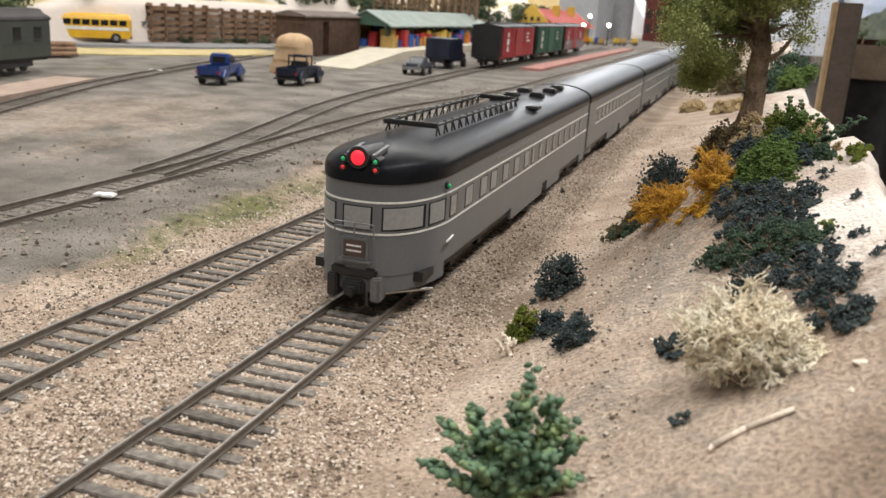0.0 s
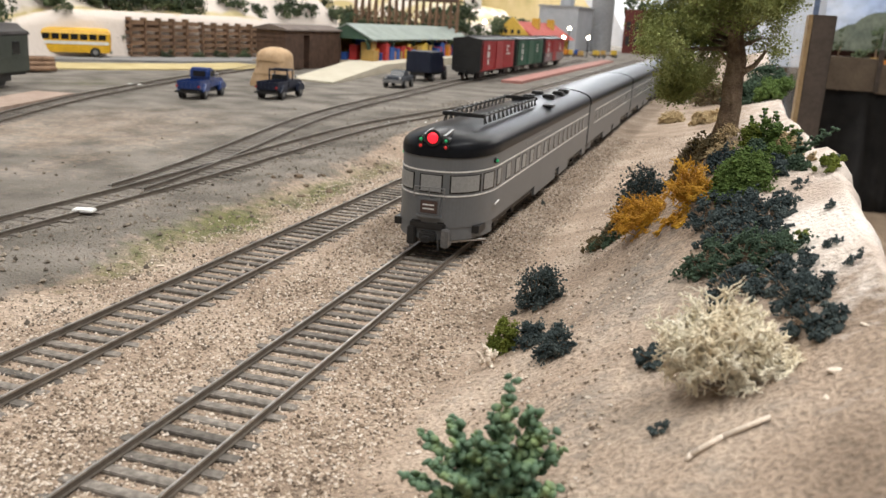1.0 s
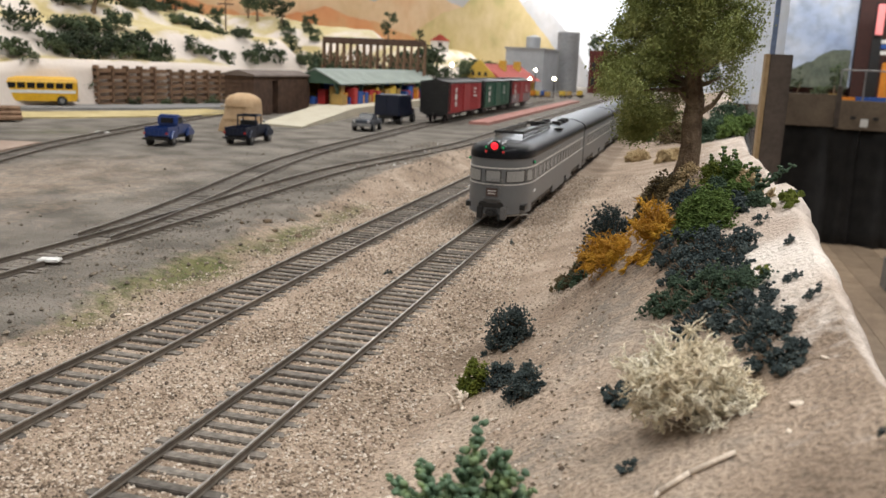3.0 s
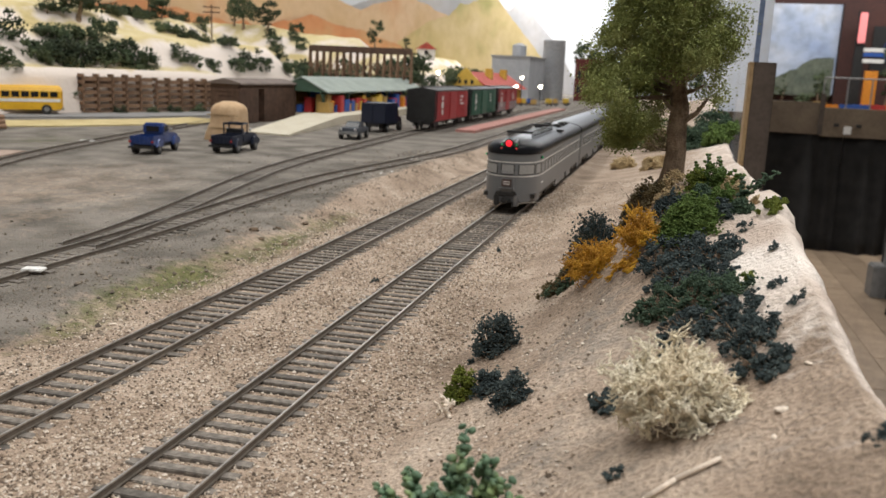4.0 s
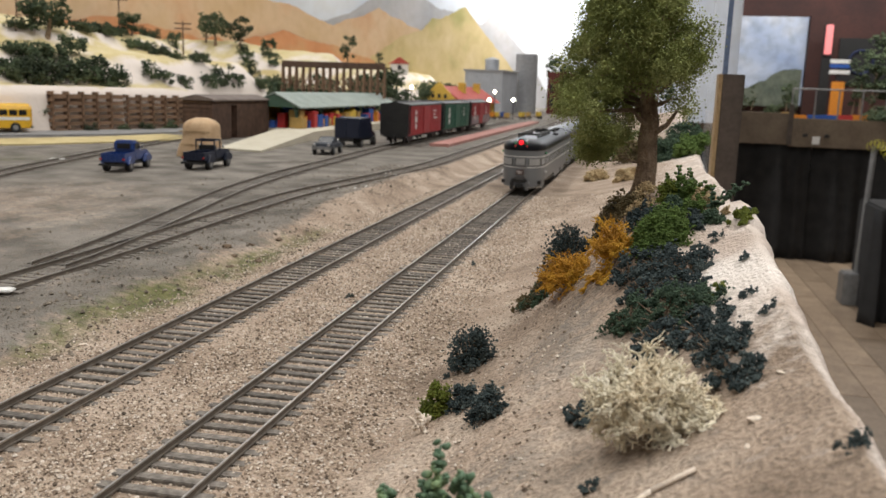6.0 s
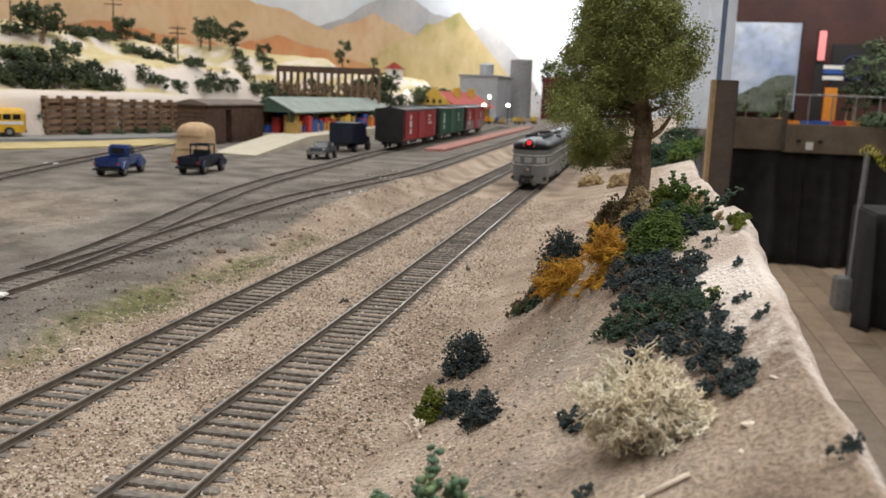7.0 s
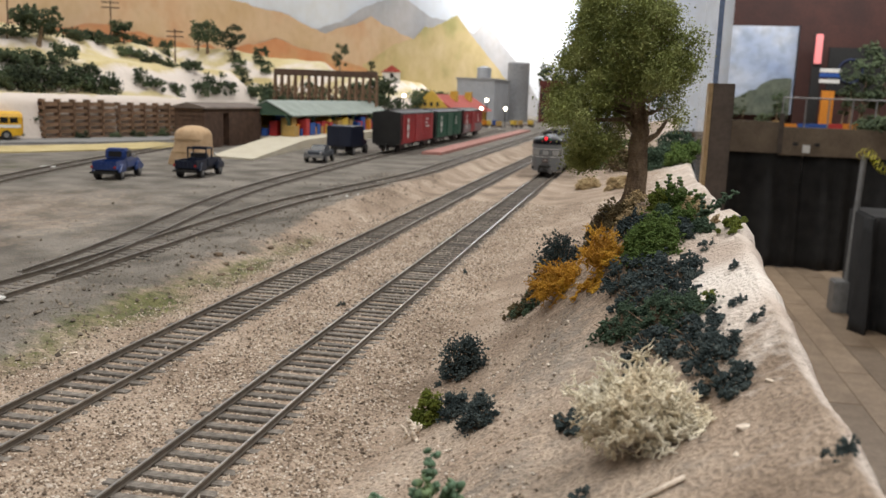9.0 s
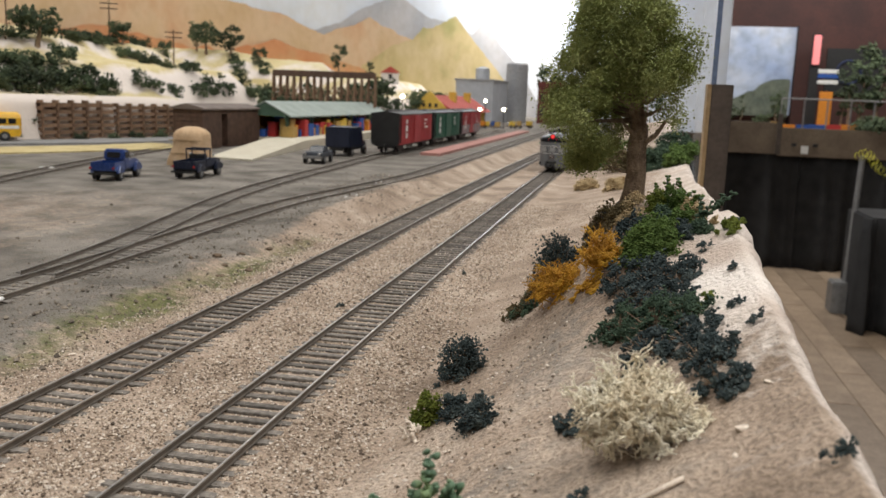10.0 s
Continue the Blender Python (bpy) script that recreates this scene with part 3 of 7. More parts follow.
tail_car, tail_body, tail_roof = passenger_car(True, "grey round-ended observation car with black roof and lit red lamp")
tail_details(tail_car, tail_body, tail_roof)
coach, coach_body, coach_roof = passenger_car(False, "grey streamlined passenger car with black roof and white stripes")
coaches = [coach] + [copy_thing(coach, Matrix()) for i in range(3)]
# lamp positions along the line, seconds and centimetres
RUN = [(0, 2.5), (0.5, 6.5), (1, 10.4), (1.5, 14.3), (2, 18.1), (2.5, 22.0), (3.2, 27.7), (4, 34.2), (4.5, 38.6), (5, 42.9), (5.5, 47.2), (6.2, 53.2), (7, 60.0), (7.5, 64.3), (8, 68.7), (8.5, 73.0), (9, 77.4), (9.5, 81.8), (10, 86.2)]


def car_rows(back):
    out = []
    for t, y in RUN:
        y = y - 0.1 + back
        a, b = y + 3, y + LEN - 3
        turn = -math.degrees(math.atan((near_line(b) - near_line(a)) / (b - a)))
        mid = (near_line(a) + near_line(b)) / 2
        x = mid - (near_line(b) - near_line(a)) / (b - a) * LEN / 2
        out.append((t, pose(x * C, y * C, 0, 0, 0, turn)))
    return out


def motions():
    walk(tail_car, car_rows(0))
    for i, ob in enumerate(coaches):
        walk(ob, car_rows((LEN + 0.25) * (i + 1)))


# ---- materials of the scenery ----
WOODBROWN = shade("brown_boards", [(0.07, 0.04, 0.028), (0.13, 0.075, 0.05)], 120, 0.8, 0, 0.3, 900)
PLANK = shade("crib_timber", [(0.17, 0.1, 0.06), (0.28, 0.175, 0.11)], 90, 0.85, 0, 0.2, 700, vary=0.2)
CREAMDECK = shade("cream_deck", [(0.52, 0.47, 0.36), (0.6, 0.56, 0.45)], 60, 0.8, 0, 0.1, 700)
GREENROOF = shade("green_roof", [(0.2, 0.25, 0.22), (0.28, 0.33, 0.295)], 50, 0.6, 0, 0.1, 500)
GREENTRIM = shade("green_trim", [(0.05, 0.1, 0.065), (0.07, 0.13, 0.09)], 80, 0.6, 0, 0.1)
TANCLOTH = shade("tan_burlap", [(0.52, 0.35, 0.2), (0.64, 0.46, 0.29)], 90, 0.9, 0, 0.3, 900)
BLUEPAINT = shade("blue_paint", [(0.012, 0.04, 0.17), (0.02, 0.055, 0.22)], 60, 0.3, 0.1, 0.03, 500, coat=0.4)
NAVY = shade("navy_paint", [(0.008, 0.013, 0.032), (0.016, 0.022, 0.045)], 60, 0.4, 0.1, 0.03, 500)
GREYCAR = shade("steel_grey_paint", [(0.02, 0.026, 0.038), (0.036, 0.044, 0.06)], 60, 0.6, 0.0, 0.03, 500)
REDPAINT = shade("boxcar_red", [(0.3, 0.02, 0.025), (0.4, 0.035, 0.04)], 50, 0.5, 0, 0.1, 500)
GREENCAR = shade("boxcar_green", [(0.012, 0.09, 0.055), (0.02, 0.12, 0.075)], 50, 0.5, 0, 0.1, 500)
BOXGREY = shade("boxcar_grey", [(0.2, 0.2, 0.21), (0.27, 0.27, 0.28)], 50, 0.6, 0, 0.1, 500)
COACHGREEN = shade("coach_olive", [(0.035, 0.045, 0.035), (0.055, 0.065, 0.05)], 50, 0.5, 0, 0.05, 500)
BUSYELLOW = shade("bus_yellow", [(0.72, 0.4, 0.02), (0.8, 0.47, 0.03)], 50, 0.4, 0, 0.03, 500)
STATIONYELLOW = shade("station_yellow", [(0.62, 0.4, 0.06), (0.72, 0.48, 0.09)], 40, 0.8, 0, 0.1, 400)
REDROOF = shade("red_tile", [(0.38, 0.06, 0.045), (0.5, 0.1, 0.075)], 40, 0.8, 0, 0.3, 300)
PINKBRICK = shade("pink_brick", [(0.36, 0.16, 0.13), (0.46, 0.23, 0.2)], 80, 0.85, 0, 0.2, 600)
CONCRETE = shade("silo_concrete", [(0.3, 0.31, 0.33), (0.38, 0.39, 0.41)], 12, 0.85, 0, 0.1, 200)
GREYWALL = shade("warehouse_grey", [(0.42, 0.45, 0.5), (0.5, 0.53, 0.58)], 30, 0.6, 0.1, 0.1, 300)
ASPHALT = shade("road_grey", [(0.2, 0.2, 0.2), (0.27, 0.265, 0.26)], 40, 0.9, 0, 0.1, 500)
VERGE = shade("yellow_verge", [(0.46, 0.36, 0.16), (0.6, 0.5, 0.26)], 40, 0.95, 0, 0.2, 500)
def hill_material():
    """Yellow sand on the ledges, bare whitish plaster on the steep faces."""
    m = shade("plaster_hill", [(0.52, 0.42, 0.2), (0.62, 0.52, 0.28), (0.66, 0.58, 0.38)], 9, 0.95, 0, 0.4, 150, depth=0.002, deep=0.8)
    n, l = m.node_tree.nodes, m.node_tree.links
    b = n["Principled BSDF"]
    sand = b.inputs["Base Color"].links[0].from_socket
    geo = n.new("ShaderNodeNewGeometry")
    sep = n.new("ShaderNodeSeparateXYZ")
    l.new(geo.outputs["Normal"], sep.inputs[0])
    co = n.new("ShaderNodeTexCoord")
    nz = n.new("ShaderNodeTexNoise")
    nz.inputs["Scale"].default_value, nz.inputs["Detail"].default_value = 22, 6
    l.new(co.outputs["Object"], nz.inputs["Vector"])
    ad = n.new("ShaderNodeMath")
    ad.operation = "ADD"
    l.new(sep.outputs[2], ad.inputs[0])
    l.new(nz.outputs["Fac"], ad.inputs[1])
    mr = n.new("ShaderNodeMapRange")
    mr.inputs[1].default_value, mr.inputs[2].default_value = 1.43, 1.25
    l.new(ad.outputs[0], mr.inputs[0])
    mx = n.new("ShaderNodeMix")
    mx.data_type = "RGBA"
    mx.inputs[7].default_value = (0.74, 0.66, 0.6, 1)
    l.new(mr.outputs[0], mx.inputs[0])
    l.new(sand, mx.inputs[6])
    l.new(mx.outputs[2], b.inputs["Base Color"])
    return m


HILL = hill_material()
FOAMDARK = shade("dark_foam", [(0.016, 0.028, 0.03), (0.045, 0.066, 0.068), (0.085, 0.11, 0.105)], 350, 0.95, 0, 0.3, 3000)
FOAMGREEN = shade("green_foam", [(0.028, 0.055, 0.035), (0.07, 0.115, 0.065)], 300, 0.95, 0, 0.3, 3000)
FOAMLIME = shade("lime_foam", [(0.08, 0.11, 0.012), (0.19, 0.22, 0.03)], 300, 0.95, 0, 0.3, 3000)
FOAMMID = shade("moss_foam", [(0.05, 0.09, 0.015), (0.12, 0.19, 0.04)], 300, 0.95, 0, 0.3, 3000)
FOAMOLIVE = shade("olive_foam", [(0.1, 0.075, 0.035), (0.19, 0.15, 0.075)], 300, 0.95, 0, 0.3, 3000)
FARGREEN = shade("far_foliage", [(0.022, 0.042, 0.022), (0.06, 0.085, 0.042), (0.115, 0.14, 0.068)], 60, 0.95, 0, 0.3, 600, vary=0.4)
LEAF = shade("tree_leaf", [(0.16, 0.19, 0.05), (0.28, 0.32, 0.1), (0.4, 0.43, 0.17)], 90, 0.9, 0, 0.1, 3000)
SAGE = shade("sage_leaf", [(0.04, 0.09, 0.05), (0.1, 0.18, 0.1), (0.24, 0.33, 0.13)], 220, 0.6, 0, 0.1, 2000)
BARK = shade("bark", [(0.13, 0.085, 0.055), (0.26, 0.185, 0.125), (0.38, 0.29, 0.205)], 250, 0.95, 0, 0.9, 1800, depth=0.001)
ORANGE = shade("orange_lichen", [(0.36, 0.17, 0.015), (0.56, 0.29, 0.022), (0.66, 0.39, 0.035)], 150, 0.85, 0, 0.2, 2000)
CORAL = shade("cream_lichen", [(0.76, 0.65, 0.47), (0.85, 0.78, 0.61), (0.9, 0.86, 0.74)], 120, 0.85, 0, 0.2, 2000)
TANFOAM = shade("straw_foam", [(0.4, 0.29, 0.15), (0.55, 0.43, 0.25)], 200, 0.95, 0, 0.3, 2000)
TWIG = shade("pale_twig", [(0.68, 0.57, 0.46), (0.8, 0.71, 0.61)], 200, 0.8, 0, 0.1)
WHITE = shade("white_card", [(0.75, 0.75, 0.73), (0.82, 0.82, 0.8)], 60, 0.6, 0, 0)
POSTWOOD = shade("post_wood", [(0.06, 0.045, 0.035), (0.1, 0.075, 0.06)], 40, 0.6, 0, 0.1, 400)
POSTSIDE = shade("post_ply", [(0.3, 0.2, 0.1), (0.42, 0.3, 0.16)], 80, 0.7, 0, 0.1, 400)
FASCIA = shade("fascia_wood", [(0.13, 0.095, 0.065), (0.19, 0.145, 0.1)], 8, 0.5, 0, 0.05, 90)
DRAPE = shade("black_drape", [(0.016, 0.016, 0.017), (0.03, 0.03, 0.031)], 12, 0.95, 0, 0.2, 300)
WALLRED = shade("dark_red_boards", [(0.034, 0.01, 0.008), (0.06, 0.018, 0.013)], 6, 0.7, 0, 0.1, 60)
ROOMWALL = shade("room_wall", [(0.55, 0.53, 0.5), (0.62, 0.6, 0.57)], 5, 0.9, 0, 0.05, 60)
CEIL = shade("ceiling_white", [(0.7, 0.69, 0.67), (0.76, 0.75, 0.73)], 5, 0.9, 0, 0.05, 60)
YELLOWPLASTIC = shade("yellow_plastic", [(0.75, 0.7, 0.02), (0.8, 0.76, 0.04)], 50, 0.4, 0, 0)
GREYMETAL = shade("grey_metal", [(0.2, 0.2, 0.2), (0.28, 0.28, 0.28)], 30, 0.5, 0.3, 0.05)
CRATES = [shade("crate_" + n, [c, tuple(min(1, v * 1.3) for v in c)], 60, 0.6, 0, 0.1) for n, c in
          (("blue", (0.02, 0.08, 0.32)), ("orange", (0.6, 0.22, 0.02)), ("red", (0.4, 0.03, 0.03)), ("yellow", (0.6, 0.42, 0.06)), ("straw", (0.4, 0.26, 0.08)))]
SKYBLUE = shade("mural_sky", [(0.5, 0.55, 0.66), (0.62, 0.67, 0.75), (0.74, 0.77, 0.82)], 1.6, 0.9, 0, 0, 20, deep=0.9)
PAINTORANGE = shade("mural_orange_hills", [(0.5, 0.2, 0.085), (0.56, 0.27, 0.13), (0.55, 0.38, 0.2)], 6, 0.9, 0, 0, 30, deep=0.85)
PAINTTAN = shade("mural_tan_mountains", [(0.38, 0.34, 0.17), (0.55, 0.39, 0.23), (0.6, 0.44, 0.29), (0.56, 0.33, 0.19)], 3.5, 0.9, 0, 0, 30, deep=0.85)
PAINTGREEN = shade("mural_ochre_peaks", [(0.33, 0.31, 0.12), (0.5, 0.4, 0.2), (0.58, 0.47, 0.27)], 6, 0.9, 0, 0, 30, deep=0.85)
PAINTGREY = shade("mural_grey_peaks", [(0.36, 0.37, 0.4), (0.48, 0.47, 0.48)], 6, 0.9, 0, 0, 30, deep=0.85)

# ---- the room ----
bm = B()
box(bm, -400, -320, -101, 460, 760, -95)
FLOOR = tagged(part("floor", bm, shade("floor_wood", [(0.17, 0.12, 0.08), (0.25, 0.18, 0.125)], 14, 0.4, 0, 0.1, 120)), "brown wooden room floor", "floor", kind="structure")
bm = B()
box(bm, -400, -320, 170, 460, 760, 176)
tagged(part("ceiling", bm, CEIL), "white room ceiling", "ceiling", kind="structure")
for nm, a in (("wall_west", (-406, -320, -95, -400, 760, 170)), ("wall_east", (460, -320, -95, 466, 760, 170)), ("wall_south", (-400, -326, -95, 460, -320, 170)), ("wall_north", (-400, 760, -95, 460, 766, 170))):
    bm = B()
    box(bm, *a)
    tagged(part(nm, bm, ROOMWALL), "plain pale room wall", "wall", kind="structure")


# ---- hills and painted backdrop behind the town ----
def foot(y):
    """Where the hills start, behind the crib wall."""
    pts = ((-40, -96), (40, -84), (60, -76), (87, -67.2), (106, -60.2), (122, -59), (150, -55), (168, -48), (184, -43.5), (198, -45), (210, -53), (300, -57), (430, -62))
    for (y0, x0), (y1, x1) in zip(pts, pts[1:]):
        if y <= y1:
            return x0 + (x1 - x0) * (y - y0) / (y1 - y0)
    return pts[-1][1]


def rise(d, y):
    """Height of the hills, d centimetres behind their foot."""
    n1 = math.sin(y * 0.11 + 1) + 0.6 * math.sin(y * 0.23 + 2.1 + d * 0.05)
    n2 = math.sin(y * 0.61 + d * 0.3) * math.sin(d * 0.47 + y * 0.19)
    wall = 5.4 * ease(56, 80, y) * (1 - 0.85 * ease(138, 158, y)) + 1.0
    lip = 1.2 + 4.5 * ease(110, 122, y)
    dd = d + 1.5 * n1 * ease(1, 6, d)
    z = 5.0 * ease(3, 9, dd) + 0.8 * ease(9, 17, dd) + 3.2 * ease(17, 23, dd) + 0.8 * ease(23, 36, dd) + 1.8 * ease(34, 46, dd)
    z *= 1 - 0.5 * math.exp(-((y - 163) / 17) ** 2)
    z += 5.0 * math.exp(-((y - 187) / 13) ** 2) * ease(0.5, 7, d) + 3 * ease(200, 250, y) * ease(2, 25, d)
    return 0.3 + wall * ease(0, lip, d) + z + 0.35 * n2 * ease(2, 10, d)


def hills():
    ys = [-36 + 2.2 * i for i in range(210)]
    ds = [0, 0.4, 0.8, 1.2] + [1.2 + 1.5 * i for i in range(1, 52)]
    verts = [(foot(y) - d, y, rise(d, y) if d else 0.2) for y in ys for d in ds]
    w = len(ds)
    faces = [(j * w + i, (j + 1) * w + i, (j + 1) * w + i + 1, j * w + i + 1) for j in range(len(ys) - 1) for i in range(w - 1)]
    tagged(raw("hillside", verts, faces, HILL, smooth=True), "cream and white plaster hills behind the model town", "hill", kind="structure")


hills()


def wall_curve(u):
    """The backdrop's line from above, u from 0 to 1."""
    pts = [(-150, -60), (-147, 60), (-138, 170), (-118, 260), (-86, 340), (-48, 405), (0, 450), (60, 480)]
    f = u * (len(pts) - 1)
    i = min(int(f), len(pts) - 2)
    k = f - i
    p0, p1, p2, p3 = pts[max(0, i - 1)], pts[i], pts[i + 1], pts[min(len(pts) - 1, i + 2)]
    return tuple(0.5 * (2 * b + (c - a) * k + (2 * a - 5 * b + 4 * c - d) * k * k + (3 * b - a - 3 * c + d) * k ** 3) for a, b, c, d in zip(p0, p1, p2, p3))


def mural(name, label, top, low, off, material, parent=None, u0=0.0, u1=1.0, n=240):
    verts, faces = [], []
    for i in range(n + 1):
        u = u0 + (u1 - u0) * i / n
        x, y = wall_curve(u)
        x2, y2 = wall_curve(min(1, u + 0.002)) if u < 0.998 else (2 * x - wall_curve(u - 0.002)[0], 2 * y - wall_curve(u - 0.002)[1])
        d = Vector((y2 - y, -(x2 - x))).normalized() * off
        verts += [(x + d.x, y + d.y, low), (x + d.x, y + d.y, max(low + 0.2, top(u)))]
    faces = [(2 * i, 2 * i + 2, 2 * i + 3, 2 * i + 1) for i in range(n)]
    return raw(name, verts, faces, material, parent, label)


def skyline(points, rough):
    """A painted outline: heights between named points, with a hand's unevenness."""
    def top(u):
        w = rough * (noise.noise(Vector((u * 90, 1.5, rough))) + 0.5 * noise.noise(Vector((u * 240, 4.5, rough))))
        if u <= points[0][0]:
            return points[0][1] + w
        for (u0, z0), (u1, z1) in zip(points, points[1:]):
            if u <= u1:
                return z0 + (z1 - z0) * (u - u0) / (u1 - u0) + w
        return points[-1][1] + w
    return top


sky_wall = tagged(mural("backdrop", "", lambda u: 120, -5, 0, SKYBLUE), "painted sky and desert mountains on a curved backdrop", "backdrop", kind="structure")
mural("painted_peaks", "grey-blue painted peaks", skyline([(0.48, 30), (0.509, 35.2), (0.531, 41.7), (0.567, 49.4), (0.586, 46), (0.607, 41.5), (0.635, 41.5), (0.661, 37.2), (0.672, 42.6), (0.688, 38.7), (0.709, 30.3), (0.729, 22.8), (0.76, 5)], 0.6), -4, 0.5, PAINTGREY, sky_wall, 0.45, 0.76, 300)
mural("painted_mountains", "tan painted desert mountains", skyline([(0.0, 36), (0.262, 36), (0.309, 38), (0.386, 38.3), (0.408, 36.5), (0.427, 36.4), (0.446, 35), (0.462, 34.9), (0.484, 31.4), (0.494, 29.8), (0.509, 33.5), (0.523, 34.8), (0.538, 38.9), (0.55, 36.4), (0.561, 35.6), (0.571, 33.4), (0.594, 31.3), (0.623, 23.9), (0.65, 10)], 0.7), -4, 1.0, PAINTTAN, sky_wall, 0.0, 0.65, 400)
mural("painted_pinnacles", "green and ochre painted pinnacles", skyline([(0.532, 20), (0.561, 28.9), (0.584, 32.1), (0.597, 37.8), (0.607, 37.3), (0.625, 41.5), (0.637, 44.5), (0.654, 37.4), (0.673, 30.5), (0.694, 22), (0.73, 8)], 0.7), -4, 1.3, PAINTGREEN, sky_wall, 0.53, 0.73, 300)
mural("painted_hills", "orange painted desert hills", skyline([(0.0, 20), (0.261, 18.2), (0.283, 22.1), (0.297, 21), (0.323, 23.8), (0.355, 23), (0.385, 21.4), (0.414, 20.9), (0.427, 22.9), (0.45, 25.8), (0.474, 24.3), (0.499, 22.2), (0.532, 17.9), (0.56, 8)], 0.9), -4, 1.6, PAINTORANGE, sky_wall, 0.0, 0.56, 300)


# ---- foliage ----
OCT = ((1, 0, 0), (-1, 0, 0), (0, 1, 0), (0, -1, 0), (0, 0, 1), (0, 0, -1))
OCTF = ((0, 2, 4), (2, 1, 4), (1, 3, 4), (3, 0, 4), (2, 0, 5), (1, 2, 5), (3, 1, 5), (0, 3, 5))


def bit(verts, faces, p, r, rng):
    o = len(verts)
    for v in OCT:
        verts.append((p[0] + v[0] * r * rng.uniform(0.5, 1.4) + rng.uniform(-0.3, 0.3) * r, p[1] + v[1] * r * rng.uniform(0.5, 1.4) + rng.uniform(-0.3, 0.3) * r, p[2] + v[2] * r * rng.uniform(0.5, 1.4)))
    faces.extend(tuple(o + q for q in f) for f in OCTF)


def tube(verts, faces, a, b, r0, r1, seg=5):
    a, b = Vector(a), Vector(b)
    q = (b - a).to_track_quat("Z", "Y")
    o = len(verts)
    for p, r in ((a, r0), (b, r1)):
        for i in range(seg):
            t = 2 * math.pi * i / seg
            verts.append(tuple(p + q @ Vector((r * math.cos(t), r * math.sin(t), 0))))
    for i in range(seg):
        j = (i + 1) % seg
        faces.append((o + i, o + j, o + seg + j, o + seg + i))
    faces.append(tuple(o + seg + i for i in range(seg)))


def shrub(label, x, y, w, h, material, seed, n=420, size=0.055, dz=0.0, twigs=True, z=None, name="shrub", cat="shrub", depth=None, group=""):
    """A clump of foam on fine twigs: small grains gathered in overlapping tufts, ragged at the rim."""
    rng = random.Random(seed)
    t = thing(name, label, cat, x, y, (land(x, y) if z is None else z) + dz, group=group)
    verts, faces, tv, tf = [], [], [], []
    depth = depth or w
    n, size = int(n * 2.6), size * 0.66
    tufts = max(9, n // 36)
    for i in range(tufts):
        th, ph = rng.uniform(0, 2 * math.pi), math.acos(rng.uniform(-0.1, 1))
        k = rng.uniform(0.3, 1.0) ** 0.7
        c = (w / 2 * k * math.sin(ph) * math.cos(th), depth / 2 * k * math.sin(ph) * math.sin(th), h * (0.1 + 0.8 * max(0, k * math.cos(ph))))
        tr = min(w, h) * rng.uniform(0.09, 0.22)
        if twigs:
            tube(tv, tf, (c[0] * 0.1, c[1] * 0.1, -0.05), c, 0.025, 0.01, 4)
        for j in range(n // tufts):
            d = Vector((rng.gauss(0, 0.55), rng.gauss(0, 0.55), rng.gauss(0, 0.5))) * tr
            px, py = c[0] + d.x, c[1] + d.y
            low = land(x + px, y + py, False) - land(x, y, False) if z is None else 0
            bit(verts, faces, (px, py, max(low + 0.02, c[2] + low * 0.8 + d.z)), size * rng.uniform(0.5, 1.5), rng)
    raw("foliage", verts, faces, material, t)
    if twigs:
        raw("twig_core", tv, tf, BARK, t)
    return t


def lichen(label, x, y, w, h, material, seed, stems=26, thick=0.05, levels=4, droop=0.0, spread=1.0, depth=None, core=0.15, fork=0.6, reach=(0.24, 0.33)):
    """A branching tuft of lichen: bent fingers that fork and end bluntly."""
    rng = random.Random(seed)
    t = thing("lichen", label, "lichen", x, y, land(x, y))
    depth = depth or w

    def grow(verts, faces, p, d, length, r, lev):
        q = p
        for i in range(3):
            d = (d + Vector((rng.gauss(0, 0.3), rng.gauss(0, 0.3), rng.gauss(0, 0.25) - droop * 0.2))).normalized()
            e = q + d * length * 0.33
            e += Vector((rng.gauss(0, 0.02), rng.gauss(0, 0.02), rng.gauss(0, 0.02)))
            e.z = max(e.z, 0.03 + land(x + e.x, y + e.y, False) - land(x, y, False))
            tube(verts, faces, q, e, r, r * 0.93, 5)
            q, r = e, r * 0.93
            if lev and i == 1 and rng.random() < 0.6:
                grow(verts, faces, q, (d + Vector((rng.gauss(0, 0.8), rng.gauss(0, 0.8), rng.gauss(0, 0.6)))).normalized(), length * 0.45, r * 0.75, 0)
        if lev == 0:
            return
        for i in range(rng.choice((2, 2, 3))):
            grow(verts, faces, q, (d + Vector((rng.gauss(0, fork), rng.gauss(0, fork), rng.gauss(0, fork * 0.85)))).normalized(), length * rng.uniform(0.6, 0.9), r * 0.84, lev - 1)

    for i in range(stems):
        verts, faces = [], []
        th, ph = rng.uniform(0, 2 * math.pi), math.acos(rng.uniform(0.02, 1)) * spread
        d = Vector((math.sin(ph) * math.cos(th), math.sin(ph) * math.sin(th), math.cos(ph)))
        s = math.sqrt((d.x * w / 2) ** 2 + (d.y * depth / 2) ** 2 + (d.z * h) ** 2)
        g = core * rng.uniform(0.5, 1)
        grow(verts, faces, Vector((d.x * w * g, d.y * depth * g, h * 0.1 + d.z * h * g * 1.6)), d, s * rng.uniform(*reach), thick * rng.uniform(0.8, 1.2), levels - 1)
        raw("branch", verts, faces, material, t, smooth=True)
    return t


